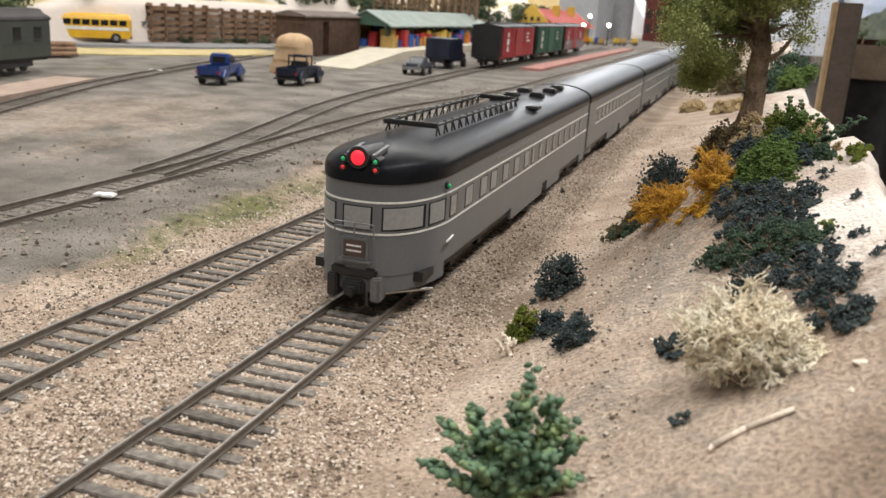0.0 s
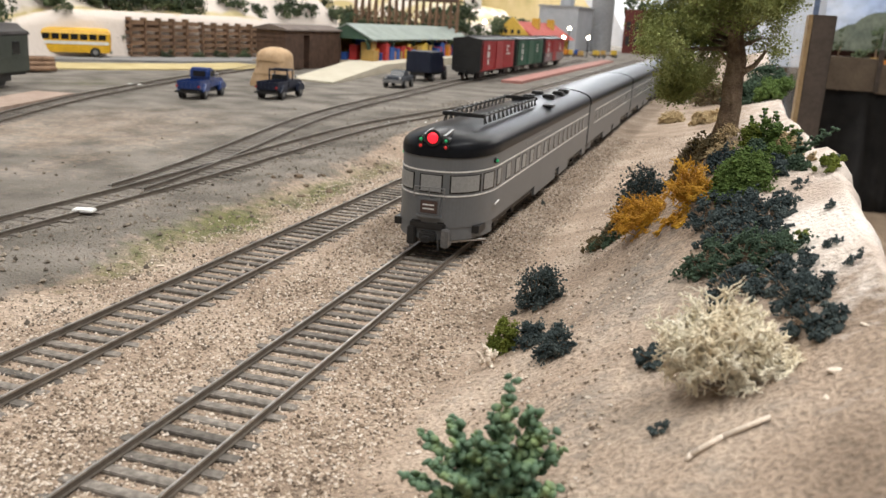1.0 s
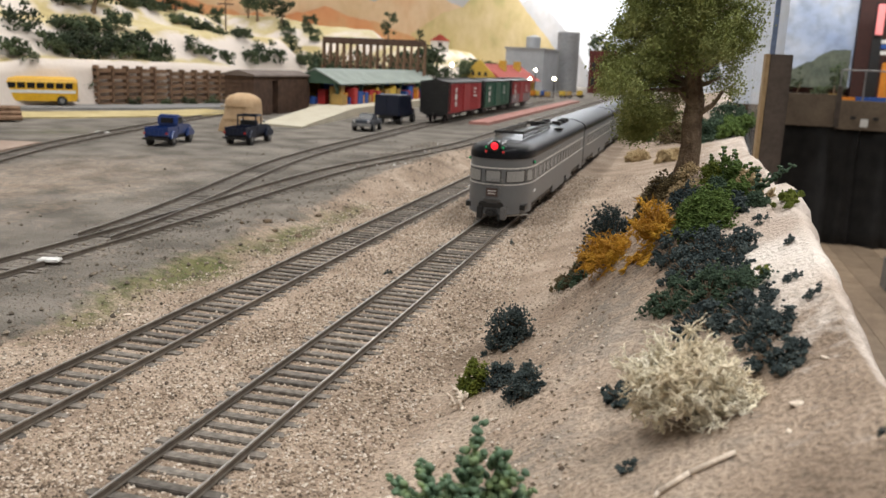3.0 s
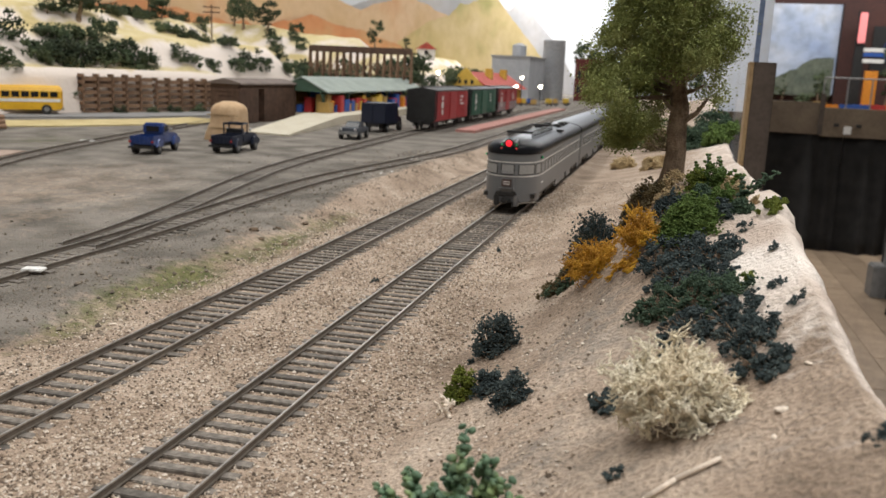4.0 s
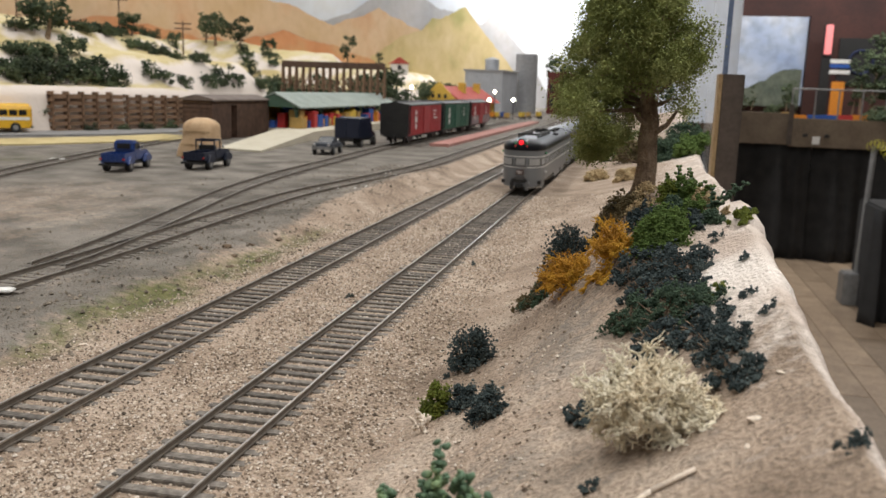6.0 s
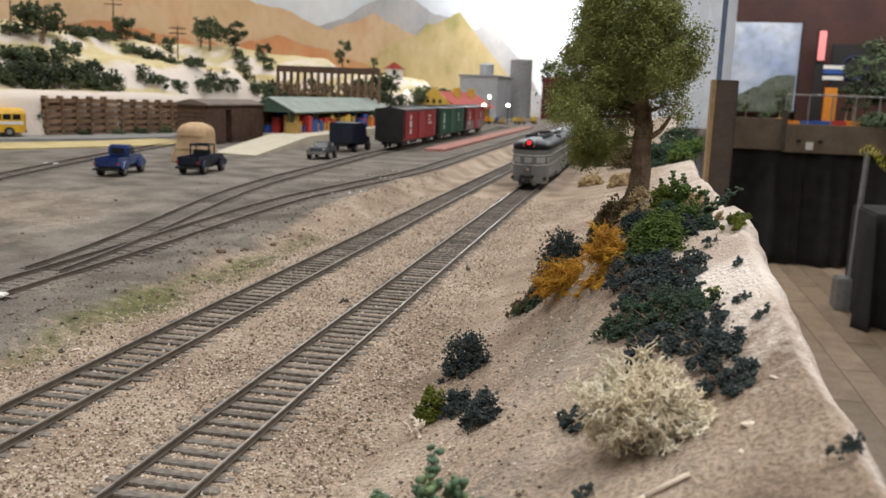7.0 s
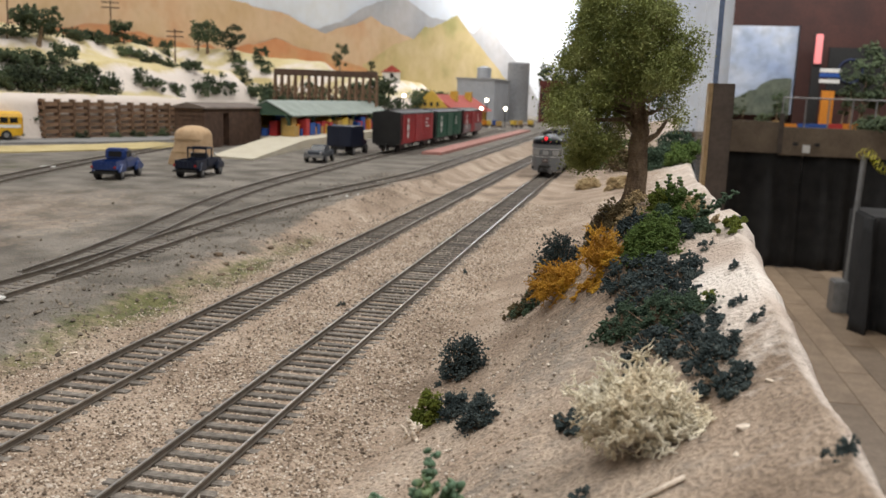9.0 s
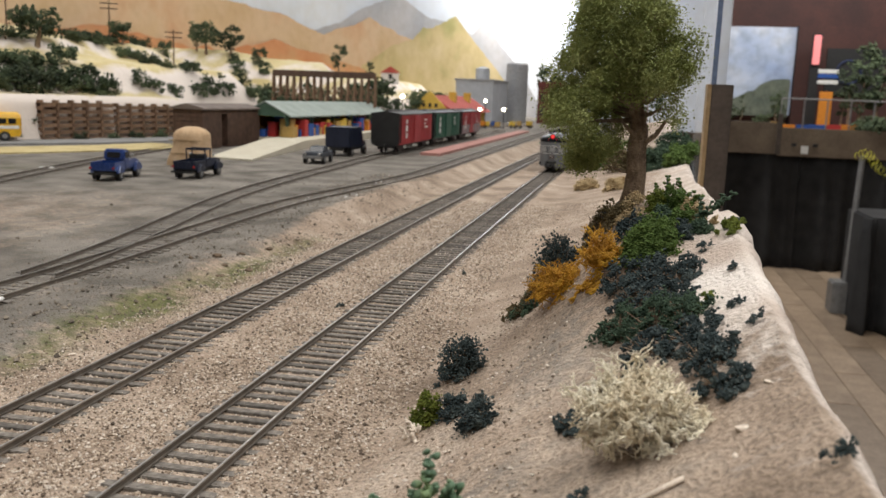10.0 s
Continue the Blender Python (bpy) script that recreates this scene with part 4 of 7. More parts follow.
def crown_span(z):
    """How far the big tree's crown reaches to either side of its trunk, by height."""
    rows = ((1.3, -2.1, -1.3), (1.7, -2.7, -0.9), (2.25, -3.3, 1.0), (2.7, -3.4, 1.4), (3.3, -3.25, 1.6), (4.1, -3.0, 1.7), (5.0, -2.6, 1.65), (5.7, -2.35, 1.35), (6.4, -2.0, 0.75), (6.9, -1.4, 0.3), (7.1, -0.9, -0.2))
    if z <= rows[0][0]:
        return rows[0][1:]
    for (z0, a0, b0), (z1, a1, b1) in zip(rows, rows[1:]):
        if z <= z1:
            k = (z - z0) / (z1 - z0)
            return a0 + (a1 - a0) * k, b0 + (b1 - b0) * k
    return rows[-1][1:]


def big_tree(x, y):
    rng = random.Random(21)
    t = thing("tree", "olive-green model tree with a furrowed brown trunk", "tree", x, y, land(x, y) - 0.25)
    line = [(0, 0, 0), (-0.02, 0.05, 0.3), (0.02, 0.05, 0.7), (0.07, 0.05, 1.2), (0.03, 0.1, 1.8), (0.06, 0.1, 2.4), (-0.05, 0.1, 3.0), (-0.16, 0.1, 3.7), (-0.26, 0.05, 4.5), (-0.34, 0, 5.6)]
    rad = [0.4, 0.34, 0.3, 0.28, 0.28, 0.25, 0.21, 0.16, 0.12, 0.05]
    verts, faces = [], []
    seg, fine = 40, 6
    path = []
    for k in range(len(line) - 1):
        for q in range(fine):
            f = q / fine
            path.append((tuple(u + (v - u) * f for u, v in zip(line[k], line[k + 1])), rad[k] + (rad[k + 1] - rad[k]) * f))
    path.append((line[-1], rad[-1]))
    for p, r in path:
        for i in range(seg):
            a = 2 * math.pi * i / seg
            furrow = abs(math.sin(a * 6 + p[2] * 1.1 + 1.5 * noise.noise(Vector((a, p[2] * 1.2, 0))))) ** 0.6
            rr = r * (0.86 + 0.2 * furrow + 0.12 * noise.noise(Vector((math.cos(a) * 2.2, math.sin(a) * 2.2, p[2] * 0.9)))) * (1 + 0.3 * max(0, math.sin(a * 3)) * max(0, 1 - p[2] / 0.4))
            verts.append((p[0] + rr * math.cos(a), p[1] + rr * math.sin(a), p[2]))
    for k in range(len(path) - 1):
        for i in range(seg):
            j = (i + 1) % seg
            faces.append((k * seg + i, k * seg + j, (k + 1) * seg + j, (k + 1) * seg + i))
    raw("trunk", verts, faces, BARK, t, "furrowed brown bark trunk", smooth=True)
    ends = []
    for i in range(26):
        k = rng.uniform(2.7, 5.2)
        base = Vector(min(line, key=lambda q: abs(q[2] - k)))
        base.z = k
        th = rng.uniform(0, 2 * math.pi)
        top = k + rng.uniform(0.1, 1.1)
        lo, hi = crown_span(top)
        half, mid = (hi - lo) / 2 * rng.uniform(0.45, 0.8), (lo + hi) / 2
        e = Vector((mid + math.cos(th) * half, math.sin(th) * half, top))
        lv, lf = [], []
        m = (base + e) / 2 + Vector((rng.gauss(0, 0.1), rng.gauss(0, 0.1), -0.15))
        tube(lv, lf, base, m, 0.09, 0.055, 6)
        tube(lv, lf, m, e, 0.055, 0.02, 5)
        for q in range(4):
            s = m.lerp(e, rng.uniform(0.1, 0.9))
            f = s + Vector((rng.gauss(0, 0.3), rng.gauss(0, 0.3), rng.uniform(-0.2, 0.4)))
            tube(lv, lf, s, f, 0.025, 0.01, 4)
            ends.append(f)
        ends.append(e)
        raw("limb", lv, lf, BARK, t)
    # bare stubs low on the trunk
    for a, b, r in (((0.15, 0.0, 2.05), (0.8, 0.1, 2.75), 0.1), ((-0.1, 0, 1.2), (-0.8, -0.1, 1.4), 0.05), ((-0.05, -0.1, 2.3), (-0.5, -0.2, 2.75), 0.08)):
        lv, lf = [], []
        m = tuple((u + v) / 2 + d for u, v, d in zip(a, b, (0.06, 0, -0.08)))
        tube(lv, lf, a, m, r, r * 0.75, 7)
        tube(lv, lf, m, b, r * 0.75, r * 0.4, 7)
        raw("limb", lv, lf, BARK, t)
    verts, faces = [], []
    # crown of very many small leaves in loose tufts
    centres = []
    while len(centres) < 760:
        z = rng.uniform(1.35, 6.95)
        lo, hi = crown_span(z)
        half, mid = (hi - lo) / 2, (lo + hi) / 2
        th = rng.uniform(0, 2 * math.pi)
        k = rng.uniform(0.12, 1.0) ** 0.5 * (0.93 + 0.22 * noise.noise(Vector((math.cos(th) * 1.6, math.sin(th) * 1.6, z * 0.9))))
        c = Vector((mid + half * k * 0.93 * math.cos(th), half * 0.9 * k * math.sin(th), z))
        if c.x < -1.85 and z < 2.6:
            continue
        if z < 3.5 and -0.75 < c.x < 1.0 and c.y < 0.45:
            continue
        if z < 2.9 and c.x > 0.2 and rng.random() < 0.45:
            continue
        if noise.noise(c * 0.8 + Vector((3, 1, 7))) < -0.16:
            continue
        centres.append(c)
    for c in centres + [e for e in ends if e.z > 3.2]:
        tr = rng.uniform(0.14, 0.36)
        for j in range(170):
            p = c + Vector((rng.gauss(0, 0.65), rng.gauss(0, 0.65), rng.gauss(0, 0.6))) * tr
            n = Vector((rng.gauss(0, 1), rng.gauss(0, 1), rng.gauss(0, 1))).normalized()
            s = n.orthogonal() * rng.uniform(0.014, 0.029)
            u = n.cross(s) * rng.uniform(0.6, 1.1)
            o = len(verts)
            verts.extend([tuple(p - s), tuple(p + u), tuple(p + s), tuple(p - u)])
            faces.append((o, o + 1, o + 2, o + 3))
    raw("crown", verts, faces, LEAF, t, "olive-green leafy crown")
    return t


big_tree(9.36, 8.5)
shrub("dark blue-green foam shrub on bare sand", 4.85, 5.4, 1.25, 1.25, FOAMDARK, 1, 900, 0.05)
shrub("yellow-green foam bush on bare sand", 4.72, 1.9, 0.7, 1.0, FOAMLIME, 2, 800, 0.045, twigs=False)
shrub("dark foam shrub beside a yellow-green bush", 5.4, 1.65, 0.65, 0.75, FOAMDARK, 3, 520, 0.045)
shrub("dark blue-green foam shrub on bare sand", 6.2, 0.2, 0.72, 0.95, FOAMDARK, 4, 640, 0.045)
shrub("dark foam shrub under an orange lichen", 7.2, 10.0, 1.5, 2.35, FOAMDARK, 5, 1500, 0.05, z=land(7.2, 10.0, False) - 0.1)
shrub("low dark foam shrub at the tree's foot", 8.6, 9.6, 1.7, 0.8, FOAMDARK, 6, 700, 0.05)
shrub("low green foam beside orange lichen", 6.75, 10.5, 2.4, 0.8, FOAMGREEN, 7, 700, 0.055)
shrub("brown and olive foam scrub", 6.0, 11.2, 1.5, 0.8, FOAMOLIVE, 8, 500, 0.055)
shrub("rounded moss-green foam bush below the tree", 9.9, 5.5, 1.5, 1.0, FOAMMID, 9, 2200, 0.05, twigs=False)
shrub("small straw-coloured scrub between bushes", 8.5, 8.2, 1.0, 0.9, FOAMOLIVE, 10, 420, 0.045)
for i, (sx, sy, sw, sh, mm) in enumerate(((9.2, 4.9, 1.5, 0.75, FOAMDARK), (10.0, 4.6, 1.5, 0.7, FOAMDARK), (10.7, 4.0, 1.4, 0.6, FOAMDARK), (9.7, 3.7, 1.6, 0.7, FOAMDARK), (10.4, 3.0, 1.4, 0.6, FOAMDARK), (9.2, 2.6, 1.5, 0.75, FOAMGREEN), (10.0, 2.0, 1.6, 0.8, FOAMGREEN), (10.7, 1.5, 1.4, 0.7, FOAMGREEN), (9.9, 0.6, 1.5, 0.6, FOAMDARK), (10.8, 0.4, 1.3, 0.65, FOAMDARK), (11.0, -0.8, 1.3, 0.65, FOAMDARK), (11.2, -1.9, 1.1, 0.5, FOAMDARK), (8.5, -1.0, 1.0, 0.4, FOAMDARK), (9.3, -0.6, 1.2, 0.5, FOAMDARK))):
    shrub("low creeping dark green foam on the pale mound" if mm is FOAMDARK else "low creeping green foam on the pale mound", sx - 0.12 * max(0, sx - 9.4), sy - 0.5 - 0.09 * max(0, 5 - sy), sw * 0.85, sh * 0.85, mm, 30 + i, 560, 0.047, depth=sw * 1.3, group="creeping foam on the mound")
for i, (sx, sy, sw) in enumerate(((11.65, 2.45, 0.22), (11.2, 4.8, 0.4), (10.8, 5.7, 0.35), (8.7, -5.1, 0.3), (12.05, 6.3, 0.3), (11.5, 0.2, 0.35), (11.7, -1.2, 0.3), (8.1, -1.6, 0.22), (6.6, 0.4, 0.2), (4.3, 5.0, 0.2), (11.9, -7.0, 0.45), (1.86, 22.4, 0.3), (-1.65, 14.2, 0.3))):
    shrub("tiny dark scrap of foam on pale sand", sx, sy, sw, sw * 0.8, FOAMDARK, 60 + i, 60, 0.035, twigs=False, name="foam_scrap", cat="foam scrap", group="foam scraps")
shrub("yellow-green foam at the mound's edge", 11.9, 5.6, 0.8, 0.4, FOAMLIME, 80, 320, 0.045, twigs=False)
shrub("tiny yellow-green tuft among dark foam", 10.95, 1.1, 0.35, 0.45, FOAMLIME, 81, 120, 0.04, twigs=False)
lichen("bleached cream lichen tuft like branching coral", 9.58, -3.9, 2.7, 1.9, CORAL, 3, 105, 0.054, 5, depth=2.2, core=0.24, fork=0.85, reach=(0.14, 0.2))
lichen("drooping orange lichen tuft", 7.42, 7.0, 2.0, 1.1, ORANGE, 5, 105, 0.034, 4, droop=0.45, depth=1.9, core=0.22, fork=0.7, reach=(0.2, 0.28))
lichen("upright orange lichen tuft", 8.6, 5.5, 1.1, 1.25, ORANGE, 6, 44, 0.04, 4, spread=0.8, core=0.22)
lichen("orange lichen branch lying on sand", 8.25, 5.2, 1.2, 0.6, ORANGE, 7, 12, 0.045, 3, droop=0.3)
lichen("pale dried root on bare sand", 4.5, 1.05, 0.8, 0.75, TWIG, 8, 9, 0.06, 2, spread=0.7)
lichen("dry tan scrap beside the tree", 11.4, 6.6, 1.0, 0.4, TANFOAM, 9, 9, 0.06, 2)
shrub("small tan straw tuft at the tree's foot", 9.35, 7.4, 0.9, 0.8, TANFOAM, 83, 320, 0.045, twigs=False)


def leafy_plant(name, label, x, y, stems, leaf, material, seed, z=None, count=9, shape=(1, 1, 0.6)):
    """Upright stems that carry pairs of thick round leaves."""
    rng = random.Random(seed)
    single = len(stems) * count * 4 <= 300
    leaf_mesh = None
    t = thing(name, label, "plant", x, y, land(x, y) if z is None else z)
    for a, b in stems:
        a, b = Vector(a), Vector(b)
        verts, faces = [], []
        mid = (a + b) / 2 + Vector((rng.gauss(0, 0.08), rng.gauss(0, 0.08), 0))
        tube(verts, faces, a, mid, 0.05, 0.04, 6)
        tube(verts, faces, mid, b, 0.04, 0.02, 6)
        stem = raw("stem", verts, faces, SAGE, t, smooth=True)
        bm = B()
        for i in range(count):
            k = (i + 0.7) / count
            p = a.lerp(mid, k * 2) if k < 0.5 else mid.lerp(b, k * 2 - 1)
            for q in range(4):
                th = rng.uniform(0, 2 * math.pi)
                r = leaf * rng.uniform(0.7, 1.25) * (1.1 - 0.5 * k)
                c = p + Vector((math.cos(th), math.sin(th), rng.uniform(-0.2, 0.5))) * r * rng.uniform(0.8, 1.7)
                m = Matrix.Translation(c) @ Euler((rng.uniform(-0.8, 0.8), rng.uniform(-0.8, 0.8), th)).to_matrix().to_4x4() @ Matrix.Diagonal((r * shape[0], r * shape[1], r * shape[2], 1))
                if single:
                    if leaf_mesh is None:
                        b2 = B()
                        bmesh.ops.create_icosphere(b2, subdivisions=2, radius=1)
                        first = part("leaf", b2, material, stem, smooth=True)
                        leaf_mesh = first.data
                    else:
                        first = new("leaf", leaf_mesh)
                        first.parent = stem
                    m.translation = c * C
                    first.matrix_basis = m
                else:
                    bmesh.ops.create_icosphere(bm, subdivisions=2, radius=1, matrix=m)
        if single:
            bm.free()
        else:
            tagged(part("leafage", bm, material, stem, smooth=True), kind="stuff")
    return t


leafy_plant("foreground_plant", "grey-green fleshy-leaved plant in the sand", 6.5, -6.3,
            [((0, 0, -0.2), (0.05, 0.2, 2.0)), ((0.05, 0, 0), (0.45, 0.2, 1.6)), ((0, 0, -0.2), (0.15, -0.1, 1.65)), ((0, 0, -0.2), (-0.6, -0.2, 1.05)), ((0, 0, -0.1), (-0.95, -0.4, 0.75)), ((0, 0, -0.1), (-1.3, -0.5, 0.5)), ((0, 0, 0), (-0.3, -0.3, 1.25)), ((0, 0, 0), (0.85, 0.2, 1.0)), ((0, 0, 0), (0.6, -0.3, 0.95)), ((0, 0, 0), (0.15, -0.6, 1.15)), ((0, 0, 0), (-0.6, -0.8, 0.8)), ((0, 0, 0), (0.95, -0.4, 0.7)), ((0, 0, 0), (-0.15, 0.1, 1.4)), ((0, 0, 0), (-1.2, -0.1, 1.0)), ((0, 0, 0), (-0.8, 0.1, 1.25)), ((0, 0, 0), (0.7, 0.1, 1.35))],
            0.112, SAGE, 5, count=20, shape=(1, 0.8, 0.55))
leafy_plant("succulent_plant", "green leafy sprigs at the tree's foot", 10.35, 7.6,
            [((0, 0, -0.1), (-0.05, 0, 0.85)), ((0.2, 0, -0.1), (0.25, 0.1, 0.8)), ((0, 0, 0), (-0.4, 0.1, 0.6)), ((0.3, 0, 0), (0.7, 0, 0.45)), ((0.5, -0.4, 0), (0.8, -0.4, 0.4)), ((0.1, -0.3, 0), (0.2, -0.5, 0.5)), ((0.5, 0.1, 0), (1.0, -0.1, 0.35))], 0.065, FOAMMID, 7, count=9)
leafy_plant("twisted_sprig", "dark twisted sprig with round leaves", 11.1, 6.3,
            [((0, 0, -0.1), (0.35, 0, 0.75)), ((0.2, 0, 0.3), (0.95, 0.05, 1.0)), ((0.1, 0, 0.2), (0.05, 0, 0.8)), ((0.4, 0, 0.5), (0.6, 0, 0.95))], 0.07, FOAMGREEN, 8, count=5)
for i, (sx, sy, sw, sh, mm, words) in enumerate((
        (10.15, 6.75, 0.8, 0.55, FOAMGREEN, "low green foam tuft at the tree's foot"), (10.75, 6.75, 0.8, 0.5, FOAMMID, "moss-green foam tuft at the tree's foot"),
        (10.5, 7.5, 0.9, 0.7, FOAMMID, "moss-green foam tuft at the tree's foot"), (11.2, 6.0, 0.6, 0.35, FOAMGREEN, "low green foam tuft at the tree's foot"),
        (10.7, 6.0, 0.7, 0.4, FOAMDARK, "dark foam tuft below the tree"), (9.3, 6.6, 0.9, 0.55, FOAMDARK, "dark foam tuft below the tree"),
        (11.0, 7.2, 0.8, 0.5, TANFOAM, "straw-coloured foam tuft at the tree's foot"), (10.0, 7.4, 0.6, 0.6, FOAMLIME, "yellow-green foam tuft at the tree's foot"),
        (9.0, 7.6, 0.8, 0.7, FOAMOLIVE, "brown dry scrub at the tree's foot"), (6.3, 10.6, 0.7, 0.9, FOAMOLIVE, "brown dry scrub beside orange lichen"))):
    shrub(words, sx, sy, sw, sh, mm, 120 + i, 420, 0.045, twigs=False)
# twig lying on the sand
bm = B()
for a, b in (((9.2, -6.25), (9.6, -6.05)), ((9.6, -6.05), (10.2, -5.8))):
    rod(bm, (a[0], a[1], land(*a) + 0.05), (b[0], b[1], land(*b) + 0.05), 0.045, 0.04, 7)
rod(bm, (9.2, -6.25, land(9.2, -6.25) + 0.05), (9.16, -6.35, land(9.16, -6.35) + 0.04), 0.04, 0.03, 6)
tagged(part("twig", bm, TWIG, smooth=True), "pale bare twig lying on the sand", "twig")
for i, (cx, cy, r) in enumerate(((8.05, -1.3, 0.12), (11.05, -4.9, 0.12), (-7.65, 5.6, 0.11), (10.9, -5.6, 0.07), (11.6, -3.5, 0.07))):
    bm = B()
    lump(bm, (0, 0, 0.03), r, random.Random(i), 1, 0.3, (1.4, 0.8, 0.4))
    at(tagged(part("chip", bm, TWIG), "small pale chip lying on sand", "chip", "pale chips"), cx, cy, land(cx, cy), 30 * i)
for i, (cx, cy, r) in enumerate(((-9.8, 20.1, 0.28), (-8.5, 17.7, 0.22), (-7.95, 19.5, 0.25), (-2.35, 20.5, 0.16), (-2.97, 32.4, 0.2), (-9.2, 21.5, 0.2), (-8.8, 24.0, 0.22), (2.0, 25.5, 0.15), (-10.4, 18.6, 0.16), (-8.9, 19.0, 0.18))):
    bm = B()
    lump(bm, (0, 0, 0.02), r * 0.7, random.Random(90 + i), 2, 0.25, (1.3, 1, 0.6))
    at(tagged(part("rock", bm, shade("rock_brown", [(0.1, 0.07, 0.045), (0.2, 0.14, 0.09)], 300, 0.9, 0, 0.4, 2000) if i == 0 else bpy.data.materials["rock_brown"]), "small brown rock beside the tracks", "rock", "brown rocks"), cx, cy, land(cx, cy), 40 * i)
bm = B()
box(bm, -0.4, -0.27, 0.0, 0.4, 0.27, 0.12, 0.04)
at(tagged(part("switch_cover", bm, WHITE), "small white plate between yard rails", "plate"), -13.55, 9.3, yard(9) + 0.12, 15)
bm = B()
box(bm, -0.6, -0.3, 0, 0.6, 0.3, 0.1, 0.03)
at(tagged(part("white_card", bm, WHITE), "small white card on the yard ground", "card"), -42.3, 52, land(-42.3, 52) + 0.02, 20)
# glints of light by the yard track, put in as small white chips
rng = random.Random(8)
for i in range(16):
    cx, cy = -12.2 + rng.uniform(-1.6, 1.6) + 0.02 * i, 40 + rng.uniform(0, 24)
    bm = B()
    lump(bm, (0, 0, 0.02), rng.uniform(0.07, 0.13), rng, 1, 0.3, (1, 1, 0.4))
    at(tagged(part("fleck", bm, WHITE), "tiny white chip standing in for a glint by the yard track", "fleck", "white flecks"), cx, cy, land(cx, cy) + 0.03)
# straw tufts and scrub along the far end of the mound
for i, (hx, hy, w, h, mm) in enumerate(((5.7, 66, 2.4, 1.2, TANFOAM), (8.6, 60, 2.2, 1.2, TANFOAM), (9.8, 64, 1.4, 0.8, TANFOAM), (12.3, 76, 5, 2.6, FOAMGREEN), (14.6, 74, 4, 2.4, FOAMMID), (10.0, 84, 6, 3, FOAMOLIVE), (14.5, 88, 5, 3.4, FOAMGREEN), (8.2, 92, 6, 3.5, FOAMMID), (5.5, 104, 6, 4, FOAMGREEN))):
    shrub("straw-coloured foam tuft on sand" if mm is TANFOAM else "green scrub along the layout's edge", hx, hy, w, h, mm, 100 + i, 800, 0.12 if w < 3 else 0.2, twigs=False)


# ---- trees and brush on the hills ----
def far_tree(x, y, z, w, h, seed, trunk=True, label="dark green model tree on the hillside", clumps=16):
    rng = random.Random(seed)
    t = thing("tree", label, "tree", x, y, z, group="trees on the hills")
    if trunk:
        verts, faces = [], []
        tube(verts, faces, (0, 0, -0.3), (rng.gauss(0, 0.1) * w, 0, h * 0.7), 0.06 * w + 0.06, 0.04, 6)
        raw("trunk", verts, faces, BARK, t)
    verts, faces = [], []
    lo = 0.3 if trunk else 0.05
    for i in range(clumps):
        th, k = rng.uniform(0, 6.3), rng.random() ** 0.5
        zz = h * rng.uniform(lo, 0.95)
        c = (w / 2 * k * math.cos(th) * 0.9, w / 2 * k * math.sin(th) * 0.9, zz)
        tr = w * rng.uniform(0.12, 0.24)
        for j in range(26):
            d = Vector((rng.gauss(0, 1), rng.gauss(0, 1), rng.gauss(0, 1))).normalized() * tr * rng.random() ** 0.4
            bit(verts, faces, (c[0] + d.x, c[1] + d.y, max(0, c[2] + d.z * 0.8)), w * rng.uniform(0.022, 0.055), rng)
    raw("crown", verts, faces, FARGREEN, t)
    return t


rng = random.Random(77)
hill_z = lambda x, y: rise(max(0.0, foot(y) - x), y)
k = 0
for y0 in range(30, 86, 5):
    for d0, dens, tw, th in ((2.5, 0.95, 3.6, 2.8), (5, 0.75, 4.2, 3.0), (9, 0.4, 4.2, 3.0), (14, 0.3, 4.6, 3.2), (20, 0.5, 4.4, 3.6), (28, 0.45, 4.8, 4.6)):
        if rng.random() < dens:
            y, d = y0 + rng.uniform(-3, 3), d0 + rng.uniform(-1.5, 3)
            x = foot(y) - d
            far_tree(x, y, hill_z(x, y) - 0.2, tw * rng.uniform(0.7, 1.3), th * rng.uniform(0.6, 1.3), 500 + k, trunk=d0 >= 28)
            k += 1
# place, width and height of the brush on the ledges and in the gullies
BRUSH = [(-73.1, 87.3, 7.1, 5.6), (-71.8, 90.1, 8.2, 6.2), (-71.1, 94.1, 8.4, 5.8), (-69.3, 96.8, 6.3, 4.8), (-67.5, 98.9, 6.4, 4.8), (-75.0, 90.5, 6.3, 4.2), (-73.3, 94.3, 7.4, 4.2), (-72.5, 97.6, 5.4, 4.3), (-69.5, 98.5, 5.3, 4.3), (-66.7, 100.6, 4.3, 3.2), (-75.9, 89.4, 4.2, 3.1), (-77.4, 121.0, 5.0, 2.5), (-76.2, 123.5, 5.0, 2.3), (-72.4, 122.3, 5.5, 2.5), (-67.9, 119.7, 3.6, 2.2), (-66.0, 123.6, 5.8, 2.4), (-78.5, 137.2, 4.7, 5.1), (-65.0, 105.5, 3.8, 4.4), (-63.8, 108.3, 4.4, 3.9), (-63.1, 113.2, 4.0, 3.4), (-63.5, 121.8, 6.0, 3.6), (-62.9, 126.3, 6.1, 5.5), (-62.2, 130.3, 5.0, 3.7)]
